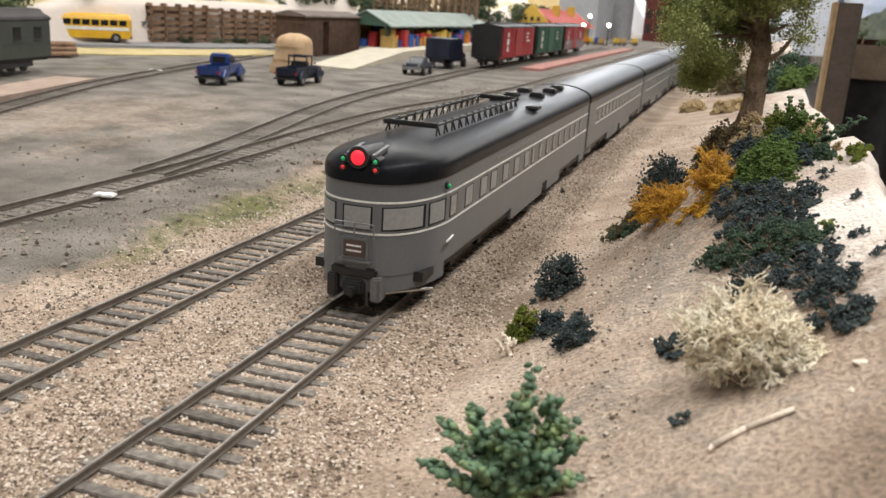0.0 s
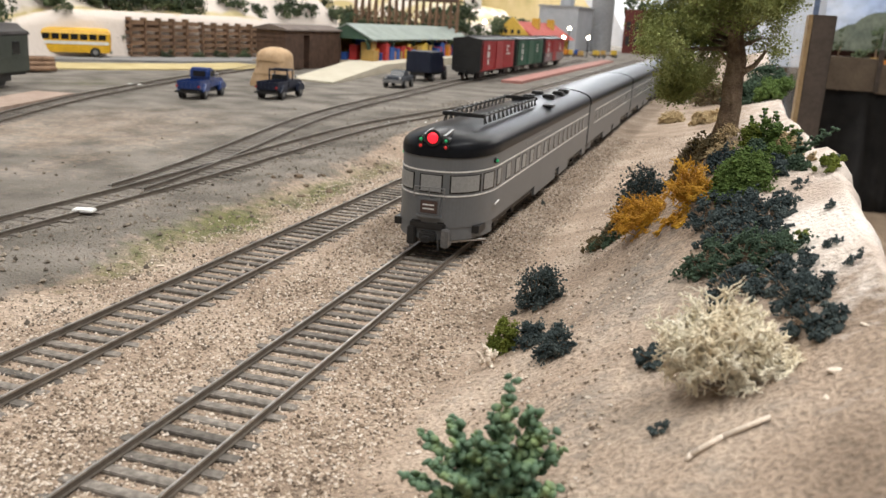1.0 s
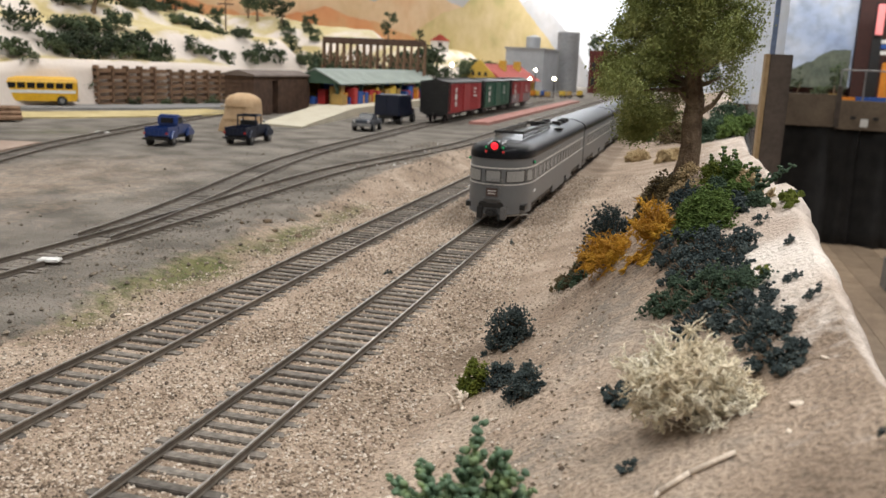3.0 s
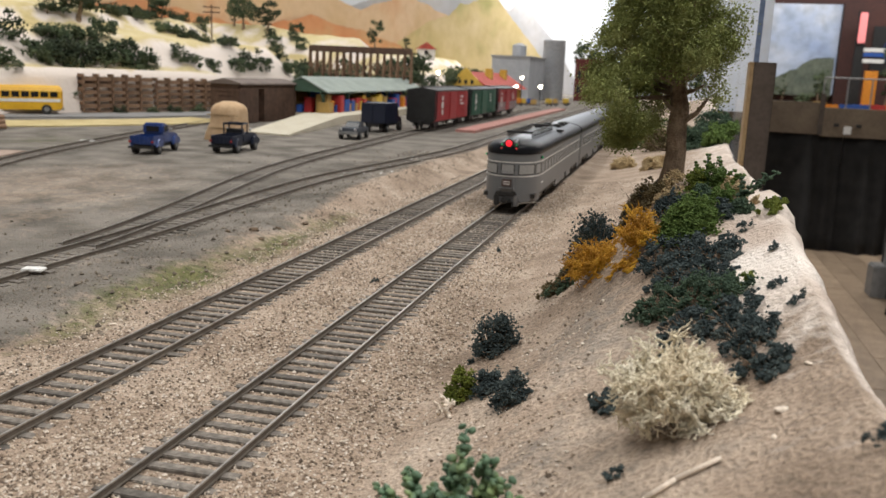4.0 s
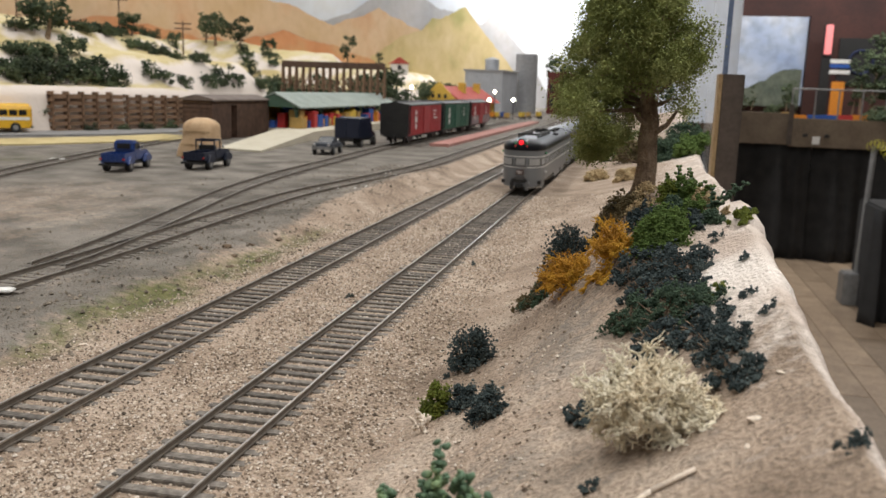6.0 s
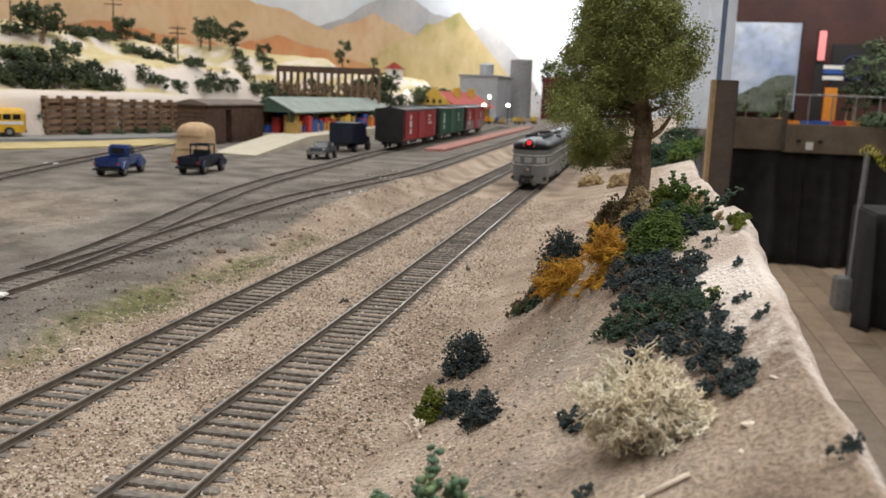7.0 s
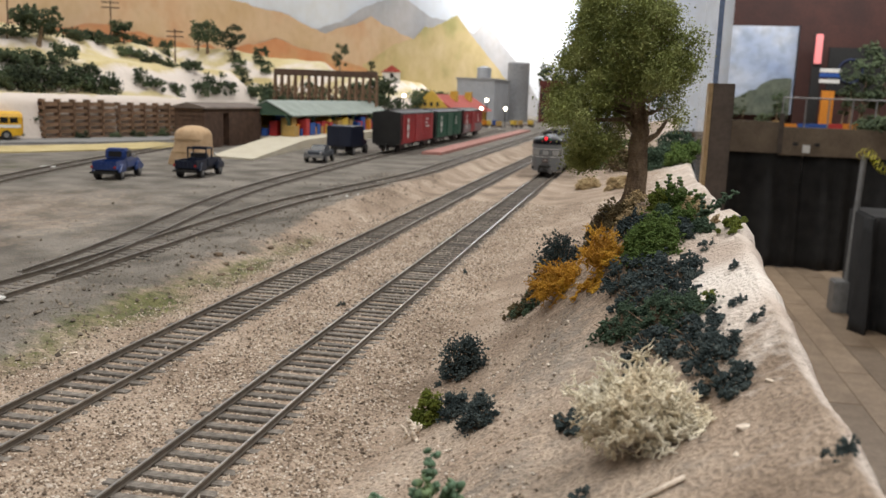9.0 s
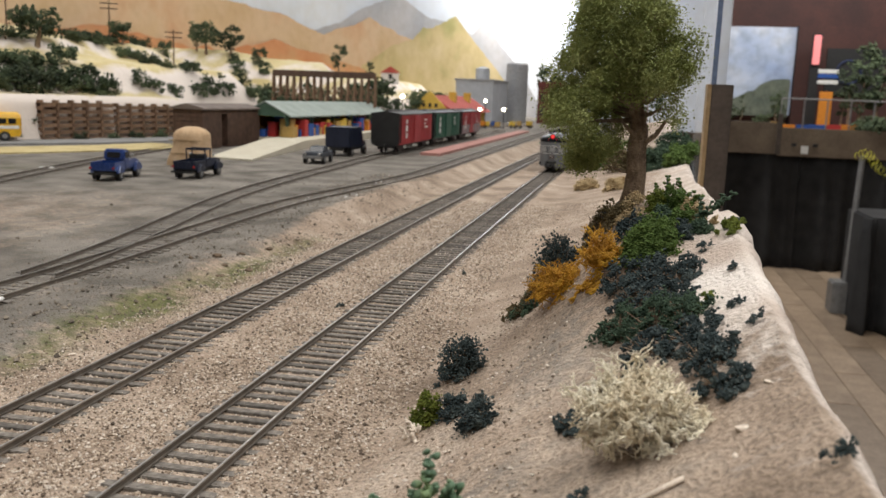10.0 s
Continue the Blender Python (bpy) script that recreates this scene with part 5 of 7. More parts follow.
BRUSH += [(-84.2, 179.3, 4.1, 4.1), (-81.8, 176.6, 4.9, 4.9), (-78.6, 172.8, 4.8, 4.8), (-61.6, 138.3, 4.6, 3.9), (-78.7, 180.9, 4.1, 3.3), (-74.9, 177.2, 4.8, 4.8), (-63.5, 150.6, 7.0, 5.6), (-66.0, 165.8, 7.5, 5.3), (-59.8, 165.2, 7.4, 4.2), (-55.5, 167.9, 6.0, 3.7), (-52.8, 173.5, 9.2, 7.6), (-49.3, 179.8, 11.0, 9.4), (-81.0, 112.9, 6.0, 3.0), (-80.6, 117.7, 6.2, 3.1), (-80.7, 122.4, 5.1, 2.5), (-79.7, 130.9, 5.3, 2.6)]
for i, (x, y, w, h) in enumerate(BRUSH):
    far_tree(x, y, hill_z(x, y) - 0.3, w * 0.72, h * 0.62, 600 + i, False, "dense dark green brush on the hillside", 24)
for i, (x, y, w, h) in enumerate(((-80.5, 102.9, 8.9, 7.1), (-79.3, 124.2, 5.1, 4.8), (-92.7, 182.5, 7.7, 10.6), (-86.1, 182.1, 7.1, 8.4), (-96.2, 184.4, 5.2, 9.0), (-59.8, 185.9, 4.6, 9.2), (-51.9, 185.4, 2.3, 5.8), (-48.9, 190.2, 5.3, 6.9), (-79.9, 185.3, 4.2, 3.4), (-83.2, 99.5, 3.4, 2.8), (-46, 205, 7, 9), (-50, 232, 9, 12), (-52, 236, 9, 12), (-44, 240, 8, 11))):
    far_tree(x, y, hill_z(x, y) - 0.3, w * 0.85, h * 0.85, 660 + i, True, "leafy dark green model tree on the hill's ledge", 22)
# brush at the foot of the crib wall and beside the bus
for i, (bx, by, w, h) in enumerate(((-70.5, 84.5, 3.2, 5.6), (-68.8, 85.5, 2.6, 4.2), (-72.5, 82.5, 3.0, 4.6), (-64.6, 90, 2.2, 1.3), (-63.0, 95, 2.2, 1.2), (-61.3, 99, 2.4, 1.5), (-60.0, 103, 2.4, 1.4), (-76.5, 79, 3.0, 3.0), (-58.6, 107, 2.8, 2.2))):
    far_tree(bx, by, 0.4, w, h, 700 + i, False, "dark green brush beside the timber wall")
# woods behind the station and the tree
for i, (bx, by, w, h) in enumerate(((-57, 146, 5, 7.5), (-51, 147, 5, 7), (-61.5, 143, 5.5, 8), (-46, 149, 5, 7), (-43.5, 160, 6, 9), (-41.5, 168, 5, 8), (-52, 172, 8, 9), (-58, 168, 8, 10), (-47, 182, 8, 8), (-62, 178, 9, 10), (-66, 166, 8, 9), (-55, 190, 9, 9), (-20, 330, 16, 22), (-8, 345, 18, 26), (4, 350, 18, 24), (16, 340, 16, 20), (-2, 300, 14, 15), (10, 290, 14, 14))):
    far_tree(bx, by, 0.2, w, h, 800 + i, True, "leafy green model tree behind the station")


# ---- crib wall, road, verge ----
def crib_wall(x0, y0, x1, y1, h, rows, bays):
    length = math.hypot(x1 - x0, y1 - y0)
    turn = math.degrees(math.atan2(y1 - y0, x1 - x0))
    t = thing("retaining_wall", "brown timber crib retaining wall below the hills", "retaining wall", x0, y0, 0.3, turn)
    bm = B()
    box(bm, 0, 0.9, 0, length, 1.2, h * 0.97)
    part("backing", bm, WOODBROWN, t)
    hh = h / rows
    bay = length / bays
    bm = B()
    box(bm, -bay * 0.47, -0.16, -hh * 0.3, bay * 0.47, 0.16, hh * 0.3, 0.03)
    log = part("timber", bm, PLANK, t)
    bm = B()
    box(bm, -0.16, -0.25, -hh * 0.24, 0.16, 0.9, hh * 0.24, 0.03)
    tie_ = part("cross_timber", bm, PLANK, t)
    rg = random.Random(int(length * 10))
    for r in range(rows):
        for b in range(bays):
            o = log if r == 0 and b == 0 else new("timber", log.data)
            o.parent = t
            at(o, bay * (b + 0.5), rg.uniform(-0.05, 0.05) + 0.03 * r, hh * (r + 0.5), 0, 0, rg.uniform(-2.5, 2.5))
            o = tie_ if r == 0 and b == 0 else new("cross_timber", tie_.data)
            o.parent = t
            at(o, bay * b + 0.05, rg.uniform(-0.06, 0.02), hh * (r + 1.0), rg.uniform(-3, 3))
    return t


crib_wall(-67.4, 85.6, -63.6, 96.6, 5.5, 6, 5)
crib_wall(-63.4, 97.0, -59.4, 107.5, 5.2, 6, 5)


def strip_ground(name, label, cat, pts, width, z, material):
    verts, faces = [], []
    for i, (x, y) in enumerate(pts):
        a, b = pts[max(0, i - 1)], pts[min(len(pts) - 1, i + 1)]
        d = Vector((b[1] - a[1], -(b[0] - a[0]))).normalized() * width / 2
        for s, dz in ((-1, -0.35), (-1, 0), (1, 0), (1, -0.35)):
            verts.append((x + d.x * s, y + d.y * s, z + dz))
    for i in range(len(pts) - 1):
        for j in range(3):
            faces.append((4 * i + j, 4 * i + j + 1, 4 * i + j + 5, 4 * i + j + 4))
    return tagged(raw(name, verts, faces, material), label, cat, kind="structure")


strip_ground("road", "grey model road below the timber wall", "road", [(-104, 44), (-86, 60), (-72, 73), (-62.5, 86), (-57.5, 101), (-54.5, 118), (-54, 150)], 8.5, 0.78, ASPHALT)
strip_ground("verge", "yellow sandy verge beside the road", "verge", [(-84, 40), (-70, 54), (-59, 67), (-52.5, 80), (-50, 90)], 9, 0.7, VERGE)
strip_ground("paving", "pinkish paved strip beside a siding", "paving", [(-31.5, 10), (-36.2, 24), (-41, 40)], 3.2, 0.74, shade("pink_paving", [(0.33, 0.24, 0.19), (0.42, 0.32, 0.26)], 60, 0.9, 0, 0.2, 600))


# ---- vehicles ----
def wheel(parent, x, y, r, w=0.35):
    bm = B()
    rod(bm, (x - w / 2, y, r), (x + w / 2, y, r), r, seg=18)
    wh = part("wheel", bm, BLACK, parent)
    bm = B()
    rod(bm, (x - w / 2 - 0.02, y, r), (x + w / 2 + 0.02, y, r), r * 0.5, seg=12)
    part("hubcap", bm, GREYMETAL, wh)


def pickup(label, x, y, rz, material, rack=False):
    """A 1950s pickup, its tail towards -y."""
    t = thing("pickup_truck", label, "pickup truck", x, y, land(x, y, False) + 0.02, rz)
    bm = B()
    prism(bm, [(-0.3, 0.75), (2.9, 0.7), (2.95, 1.05), (2.75, 1.4), (1.2, 1.5), (-0.3, 1.5)], "x", -0.85, 0.85)
    bmesh.ops.bevel(bm, geom=bm.edges[:], offset=0.1, segments=2, affect="EDGES")
    body = part("body", bm, material, t)
    for sx in (-1, 1):
        bm = B()
        prism(bm, [(1.3, 0.5), (2.9, 0.55), (2.85, 0.95), (2.3, 1.2), (1.6, 1.15)], "x", sx * 0.82, sx * 1.08)
        bmesh.ops.bevel(bm, geom=bm.edges[:], offset=0.07, segments=2, affect="EDGES")
        part("fender", bm, material, body)
        bm = B()
        prism(bm, [(-2.4, 0.55), (-1.0, 0.55), (-1.1, 1.0), (-1.5, 1.2), (-2.0, 1.15)], "x", sx * 0.85, sx * 1.1)
        bmesh.ops.bevel(bm, geom=bm.edges[:], offset=0.07, segments=2, affect="EDGES")
        part("fender", bm, material, body)
    if not rack:
        bm = B()
        prism(bm, [(-0.45, 1.4), (-0.35, 2.15), (0.0, 2.3), (0.65, 2.25), (1.25, 1.45)], "x", -0.8, 0.8)
        bmesh.ops.bevel(bm, geom=bm.edges[:], offset=0.12, segments=2, affect="EDGES")
        cab = part("cab", bm, material, t)
        for nm, a in (("rear_window", (-0.5, -0.465, 1.62, 0.5, -0.38, 2.05)), ("windshield", (-0.62, 0.9, 1.62, 0.62, 1.02, 2.0)), ("side_window", (0.79, -0.15, 1.6, 0.83, 0.75, 2.05)), ("side_window", (-0.83, -0.15, 1.6, -0.79, 0.75, 2.05))):
            bm = B()
            box(bm, *a, 0.02)
            part(nm, bm, DARKGLASS, cab, "dark glass")
    else:
        bm = B()
        for sx in (-0.78, 0.78):
            for yy in (-0.4, 0.75):
                rod(bm, (sx, yy, 1.4), (sx, yy, 2.25), 0.06, seg=6)
            rod(bm, (sx, -0.4, 2.25), (sx, 0.75, 2.25), 0.06, seg=6)
        for yy in (-0.4, 0.75):
            box(bm, -0.84, yy - 0.07, 2.18, 0.84, yy + 0.07, 2.34, 0.03)
        part("cab_frame", bm, material, t, "open dark cab frame")
        bm = B()
        box(bm, -0.7, -0.1, 1.4, 0.7, 0.35, 1.85, 0.06)
        part("seat", bm, BLACK, t)
    bm = B()
    box(bm, -0.85, -2.7, 0.75, 0.85, -0.45, 0.9)
    for sx in (-1, 1):
        box(bm, sx * 0.85 - 0.06, -2.7, 0.75, sx * 0.85 + 0.06, -0.45, 1.42, 0.02)
    box(bm, -0.85, -0.55, 0.75, 0.85, -0.45, 1.42)
    bed = part("bed", bm, material, t)
    bm = B()
    box(bm, -0.85, -2.78, 0.78, 0.85, -2.68, 1.4, 0.02)
    for sx in (-0.5, -0.17, 0.17, 0.5):
        box(bm, sx - 0.05, -2.82, 0.85, sx + 0.05, -2.76, 1.32)
    part("tailgate", bm, material, bed)
    bm = B()
    box(bm, -1.0, -2.98, 0.5, 1.0, -2.84, 0.66, 0.03)
    part("rear_bumper", bm, BLACK, t)
    bm = B()
    box(bm, -1.0, 2.92, 0.5, 1.0, 3.05, 0.68, 0.03)
    part("front_bumper", bm, STEEL, t)
    bm = B()
    box(bm, -0.7, -2.6, 0.45, 0.7, 2.6, 0.76)
    part("chassis", bm, BLACK, t)
    for sx in (-0.86, 0.86):
        bm = B()
        rod(bm, (sx, -2.8, 1.0), (sx, -2.9, 1.0), 0.09, seg=10)
        part("tail_lamp", bm, shade("tail_lens", [(0.3, 0.01, 0.01), (0.4, 0.02, 0.02)], 100, 0.3, 0, 0) if "tail_lens" not in bpy.data.materials else bpy.data.materials["tail_lens"], t)
        bm = B()
        ball(bm, (sx * 1.15, 0.9, 1.75), 0.12, 8, 1, 0.5, 1)
        part("mirror", bm, STEEL, t)
        for yy in (-1.7, 2.05):
            wheel(t, sx, yy, 0.46)
    return t


pickup("glossy blue vintage pickup truck parked on cinders", -32.4, 47.4, 12, BLUEPAINT).scale = (1.07, 1.07, 1.07)
pickup("dark navy pickup truck with an open cab frame", -27.6, 52.4, 5, NAVY, True).scale = (1.07, 1.07, 1.07)


def small_car(x, y, rz):
    t = thing("car", "small steel-grey open car with pale bumper", "car", x, y, land(x, y, False) + 0.02, rz)
    bm = B()
    prism(bm, [(-2.4, 0.55), (2.4, 0.55), (2.45, 0.9), (2.2, 1.15), (-2.3, 1.15), (-2.45, 0.9)], "x", -0.95, 0.95)
    bmesh.ops.bevel(bm, geom=bm.edges[:], offset=0.12, segments=2, affect="EDGES")
    part("body", bm, GREYCAR, t)
    bm = B()
    prism(bm, [(-0.9, 1.1), (-0.4, 1.65), (0.7, 1.65), (1.4, 1.1)], "x", -0.75, 0.75)
    bmesh.ops.bevel(bm, geom=bm.edges[:], offset=0.1, segments=2, affect="EDGES")
    roof_ = part("cabin", bm, GREYCAR, t)
    bm = B()
    prism(bm, [(-0.93, 1.16), (-0.52, 1.58), (-0.5, 1.52), (-0.85, 1.16)], "x", -0.65, 0.65)
    part("windshield", bm, DARKGLASS, roof_)
    for yy, mm in ((-2.5, GREYMETAL), (2.45, STEEL)):
        bm = B()
        box(bm, -0.98, yy - 0.06, 0.5, 0.98, yy + 0.08, 0.8, 0.03)
        part("bumper", bm, mm, t)
    for sx in (-0.7, 0.7):
        bm = B()
        ball(bm, (sx, -2.42, 0.98), 0.13, 8)
        part("headlight", bm, STEEL, t)
        for yy in (-1.5, 1.5):
            wheel(t, sx * 1.3, yy, 0.42, 0.3)
    return t


small_car(-24.4, 74.4, 6).scale = (1.12, 1.12, 1.12)


def box_truck(x, y, rz):
    t = thing("box_truck", "dark navy box truck parked beside boxcars", "truck", x, y, land(x, y, False) + 0.02, rz)
    bm = B()
    box(bm, -1.6, -4.2, 1.1, 1.6, 0.9, 3.6, 0.08)
    cargo = part("cargo_box", bm, NAVY, t)
    for i in range(6):
        bm = B()
        box(bm, 1.59, -4.0 + i * 0.85, 1.2, 1.66, -3.9 + i * 0.85, 3.5)
        part("side_rib", bm, NAVY, cargo)
    for x0 in (-1.5, 0.04):
        bm = B()
        box(bm, x0, -4.25, 1.25, x0 + 1.46, -4.18, 3.45)
        part("cargo_door", bm, NAVY, cargo)
    bm = B()
    prism(bm, [(1.0, 0.9), (4.1, 0.9), (4.15, 1.6), (3.0, 1.8), (2.5, 2.9), (1.0, 2.95)], "x", -1.15, 1.15)
    bmesh.ops.bevel(bm, geom=bm.edges[:], offset=0.12, segments=2, affect="EDGES")
    cab = part("cab", bm, NAVY, t)
    bm = B()
    box(bm, 1.14, 1.4, 1.95, 1.18, 2.3, 2.6)
    part("side_window", bm, DARKGLASS, cab)
    bm = B()
    box(bm, -0.8, -4.1, 0.7, 0.8, 3.9, 1.1)
    part("chassis", bm, BLACK, t)
    for sx in (-1.2, 1.2):
        for yy in (-2.6, 2.9):
            wheel(t, sx, yy, 0.55, 0.5)
        bm = B()
        rod(bm, (sx * 0.75, 4.1, 1.3), (sx * 0.75, 4.22, 1.3), 0.16, seg=10)
        part("headlight", bm, STEEL, t)
    return t


box_truck(-25.7, 89.0, 0)


def tarp_stack(x, y):
    """A heap under a tan cover, flared at one side."""
    t = thing("tarp_stack", "tan cloth-covered heap behind a parked truck", "covered heap", x, y, land(x, y, False) + 0.02)
    verts, faces = [], []
    n, m = 28, 12
    for j in range(m + 1):
        k = j / m
        for i in range(n):
            a = 2 * math.pi * i / n
            sq = (abs(math.cos(a)) ** 4 + abs(math.sin(a)) ** 4) ** -0.25
            r = (1 - k ** 10 * 0.65) * (1 + 0.05 * noise.noise(Vector((math.cos(a) * 2, math.sin(a) * 2, k * 3))))
            flare = 1.25 * ease(0.5, 0, k) * max(0, -math.cos(a))
            verts.append(((2.2 * r + flare) * math.cos(a) * sq, 1.9 * r * math.sin(a) * sq, 4.5 * (k ** 0.85)))
    for j in range(m):
        for i in range(n):
            i2 = (i + 1) % n
            faces.append((j * n + i, j * n + i2, (j + 1) * n + i2, (j + 1) * n + i))
    faces.append(tuple(m * n + i for i in range(n)))
    raw("cover", verts, faces, TANCLOTH, t, smooth=True)
    bm = B()
    for z in (1.4, 2.9):
        box(bm, -2.28, -1.97, z, 2.28, -1.9, z + 0.1)
    part("strap", bm, POSTSIDE, t)
    return t


tarp_stack(-33.4, 62.5).scale = (0.74, 0.8, 0.86)


def school_bus(x, y, rz):
    t = thing("bus", "yellow model bus with dark windows on the road", "bus", x, y, 0.8, rz)
    bm = B()
    prism(bm, [(-1.5, 0.55), (1.5, 0.55), (1.52, 2.9), (1.35, 3.35), (0.9, 3.6), (-0.9, 3.6), (-1.35, 3.35), (-1.52, 2.9)], "y", -5.6, 5.6)
    bmesh.ops.bevel(bm, geom=[e for e in bm.edges if abs(e.verts[0].co.y - e.verts[1].co.y) < 0.01], offset=0.25, segments=3, affect="EDGES")
    body = part("body", bm, BUSYELLOW, t)
    for sx in (-1, 1):
        for i in range(9):
            bm = B()
            box(bm, sx * 1.5, -4.9 + i * 1.12, 2.15, sx * 1.545, -4.0 + i * 1.12, 2.85, 0.02)
            part("window", bm, DARKGLASS, body)
        bm = B()
        box(bm, sx * 1.5, -5.3, 1.55, sx * 1.545, 5.3, 1.95)
        part("side_stripe", bm, WHITE, body, "white side stripe")
    for yy in (-5.62, 5.62):
        bm = B()
        box(bm, -1.15, yy - 0.02, 2.0, 1.15, yy + 0.02, 2.95)
        part("end_window", bm, DARKGLASS, body)
        bm = B()
        box(bm, -1.5, yy - 0.12, 0.5, 1.5, yy + 0.12, 0.85, 0.04)
        part("bumper", bm, STEEL, body)
    for sx in (-1.3, 1.3):
        for yy in (-3.6, 3.6):
            wheel(t, sx, yy, 0.62, 0.55)
    return t


school_bus(-71.3, 77.2, -43)


# ---- rolling stock ----
def boxcar(label, x, y, rz, length, material, lower=None, end=None):
    t = thing("boxcar", label, "boxcar", x, y, yard(100) + 0.26, rz, group="boxcars on the siding")
    h = length / 2
    bm = B()
    box(bm, -1.65, -h, 1.0, 1.65, h, 4.5, 0.04)
    body = part("body", bm, material, t)
    bm = B()
    prism(bm, [(-1.75, 4.45), (1.75, 4.45), (1.7, 4.6), (0, 4.85), (-1.7, 4.6)], "y", -h - 0.1, h + 0.1)
    box(bm, -0.3, -h - 0.1, 4.85, 0.3, h + 0.1, 4.95)
    part("roof", bm, BLACK, t, "black roof with running board")
    for yy in (-h, h):
        bm = B()
        box(bm, -1.66, yy - 0.05, 0.98, 1.66, yy + 0.05, 4.46)
        panel_ = part("end_panel", bm, end or BLACK, body, "black ribbed end")
        for i in range(7):
            bm = B()
            box(bm, -1.5, yy - 0.11, 1.3 + i * 0.45, 1.5, yy + 0.11, 1.5 + i * 0.45, 0.03)
            part("end_rib", bm, end or BLACK, body)
    for sx in (-1, 1):
        bm = B()
        box(bm, sx * 1.64, -1.7, 1.05, sx * 1.76, 1.7, 4.35, 0.03)
        part("sliding_door", bm, material, body)
        for i in range(1, int(length / 1.1)):
            yy = -h + i * 1.1
            if abs(yy) > 1.8:
                bm = B()
                box(bm, sx * 1.64, yy - 0.05, 1.05, sx * 1.7, yy + 0.05, 4.4)
                part("side_rib", bm, material, body)
        bm = B()
        rod(bm, (sx * 1.72, -h + 0.15, 1.2), (sx * 1.72, -h + 0.15, 4.6), 0.04, seg=5)
        rod(bm, (sx * 1.72, -h + 0.6, 1.2), (sx * 1.72, -h + 0.6, 4.6), 0.04, seg=5)
        for i in range(8):
            rod(bm, (sx * 1.72, -h + 0.15, 1.4 + i * 0.4), (sx * 1.72, -h + 0.6, 1.4 + i * 0.4), 0.03, seg=5)
        part("ladder", bm, BLACK, body)
        if lower:
            bm = B()
            box(bm, sx * 1.655, -h + 0.05, 1.05, sx * 1.685, h - 0.05, 2.4)
            part("lower_panel", bm, lower, body, "grey lower side panel")
        # herald and lettering as plain bars
        r2 = random.Random(int(abs(y)))
        marks = [(-h * 0.62 - 0.35, 1.7, -h * 0.62 + 0.35, 2.3), (-h * 0.62 - 0.5, 2.5, -h * 0.62 + 0.5, 3.2), (-h * 0.62 - 0.35, 3.4, -h * 0.62 + 0.35, 3.9)]
        marks += [(h * 0.45, 3.6 - i * 0.45, h * 0.45 + r2.uniform(0.8, 2.2), 3.8 - i * 0.45) for i in range(3)]
        for y0, z0, y1, z1 in marks:
            bm = B()
            box(bm, sx * 1.71, y0, z0, sx * 1.735, y1, z1)
            part("lettering", bm, WHITE, body, "white lettering bar")
    bm = B()
    box(bm, -1.3, -h, 0.8, 1.3, h, 1.0)
    part("underframe", bm, BLACK, t)
    for yy in (-h + 2.6, h - 2.6):
        bm = B()
        for sx in (-1.15, 1.15):
            box(bm, sx - 0.1, yy - 1.4, 0.35, sx + 0.1, yy + 1.4, 0.75, 0.03)
        box(bm, -1.2, yy - 0.3, 0.5, 1.2, yy + 0.3, 0.82)
        truck_ = part("bogie", bm, BLACK, t)
        for dy in (-1.0, 1.0):
            bm = B()
            for sx in (-0.8, 0.8):
                rod(bm, (sx - 0.1, yy + dy, 0.46), (sx + 0.1, yy + dy, 0.46), 0.46, seg=16)
            part("wheelset", bm, BLACK, truck_)
    bm = B()
    box(bm, -0.15, -h - 0.6, 0.7, 0.15, -h, 1.0)
    part("coupler", bm, BLACK, t)
    return t


boxcar("red boxcar with black ends and white lettering", yard_line_b(102), 101.6, 1, 18.5, REDPAINT).scale = (1.12, 1.12, 1.12)
boxcar("dark green boxcar with white lettering", yard_line_b(124) - 0.1, 123.9, 0, 18.5, GREENCAR).scale = (1.12, 1.12, 1.12)
boxcar("red and grey boxcar on the siding", yard_line_b(146) - 0.1, 146.2, 0, 18.5, REDPAINT, BOXGREY).scale = (1.12, 1.12, 1.12)


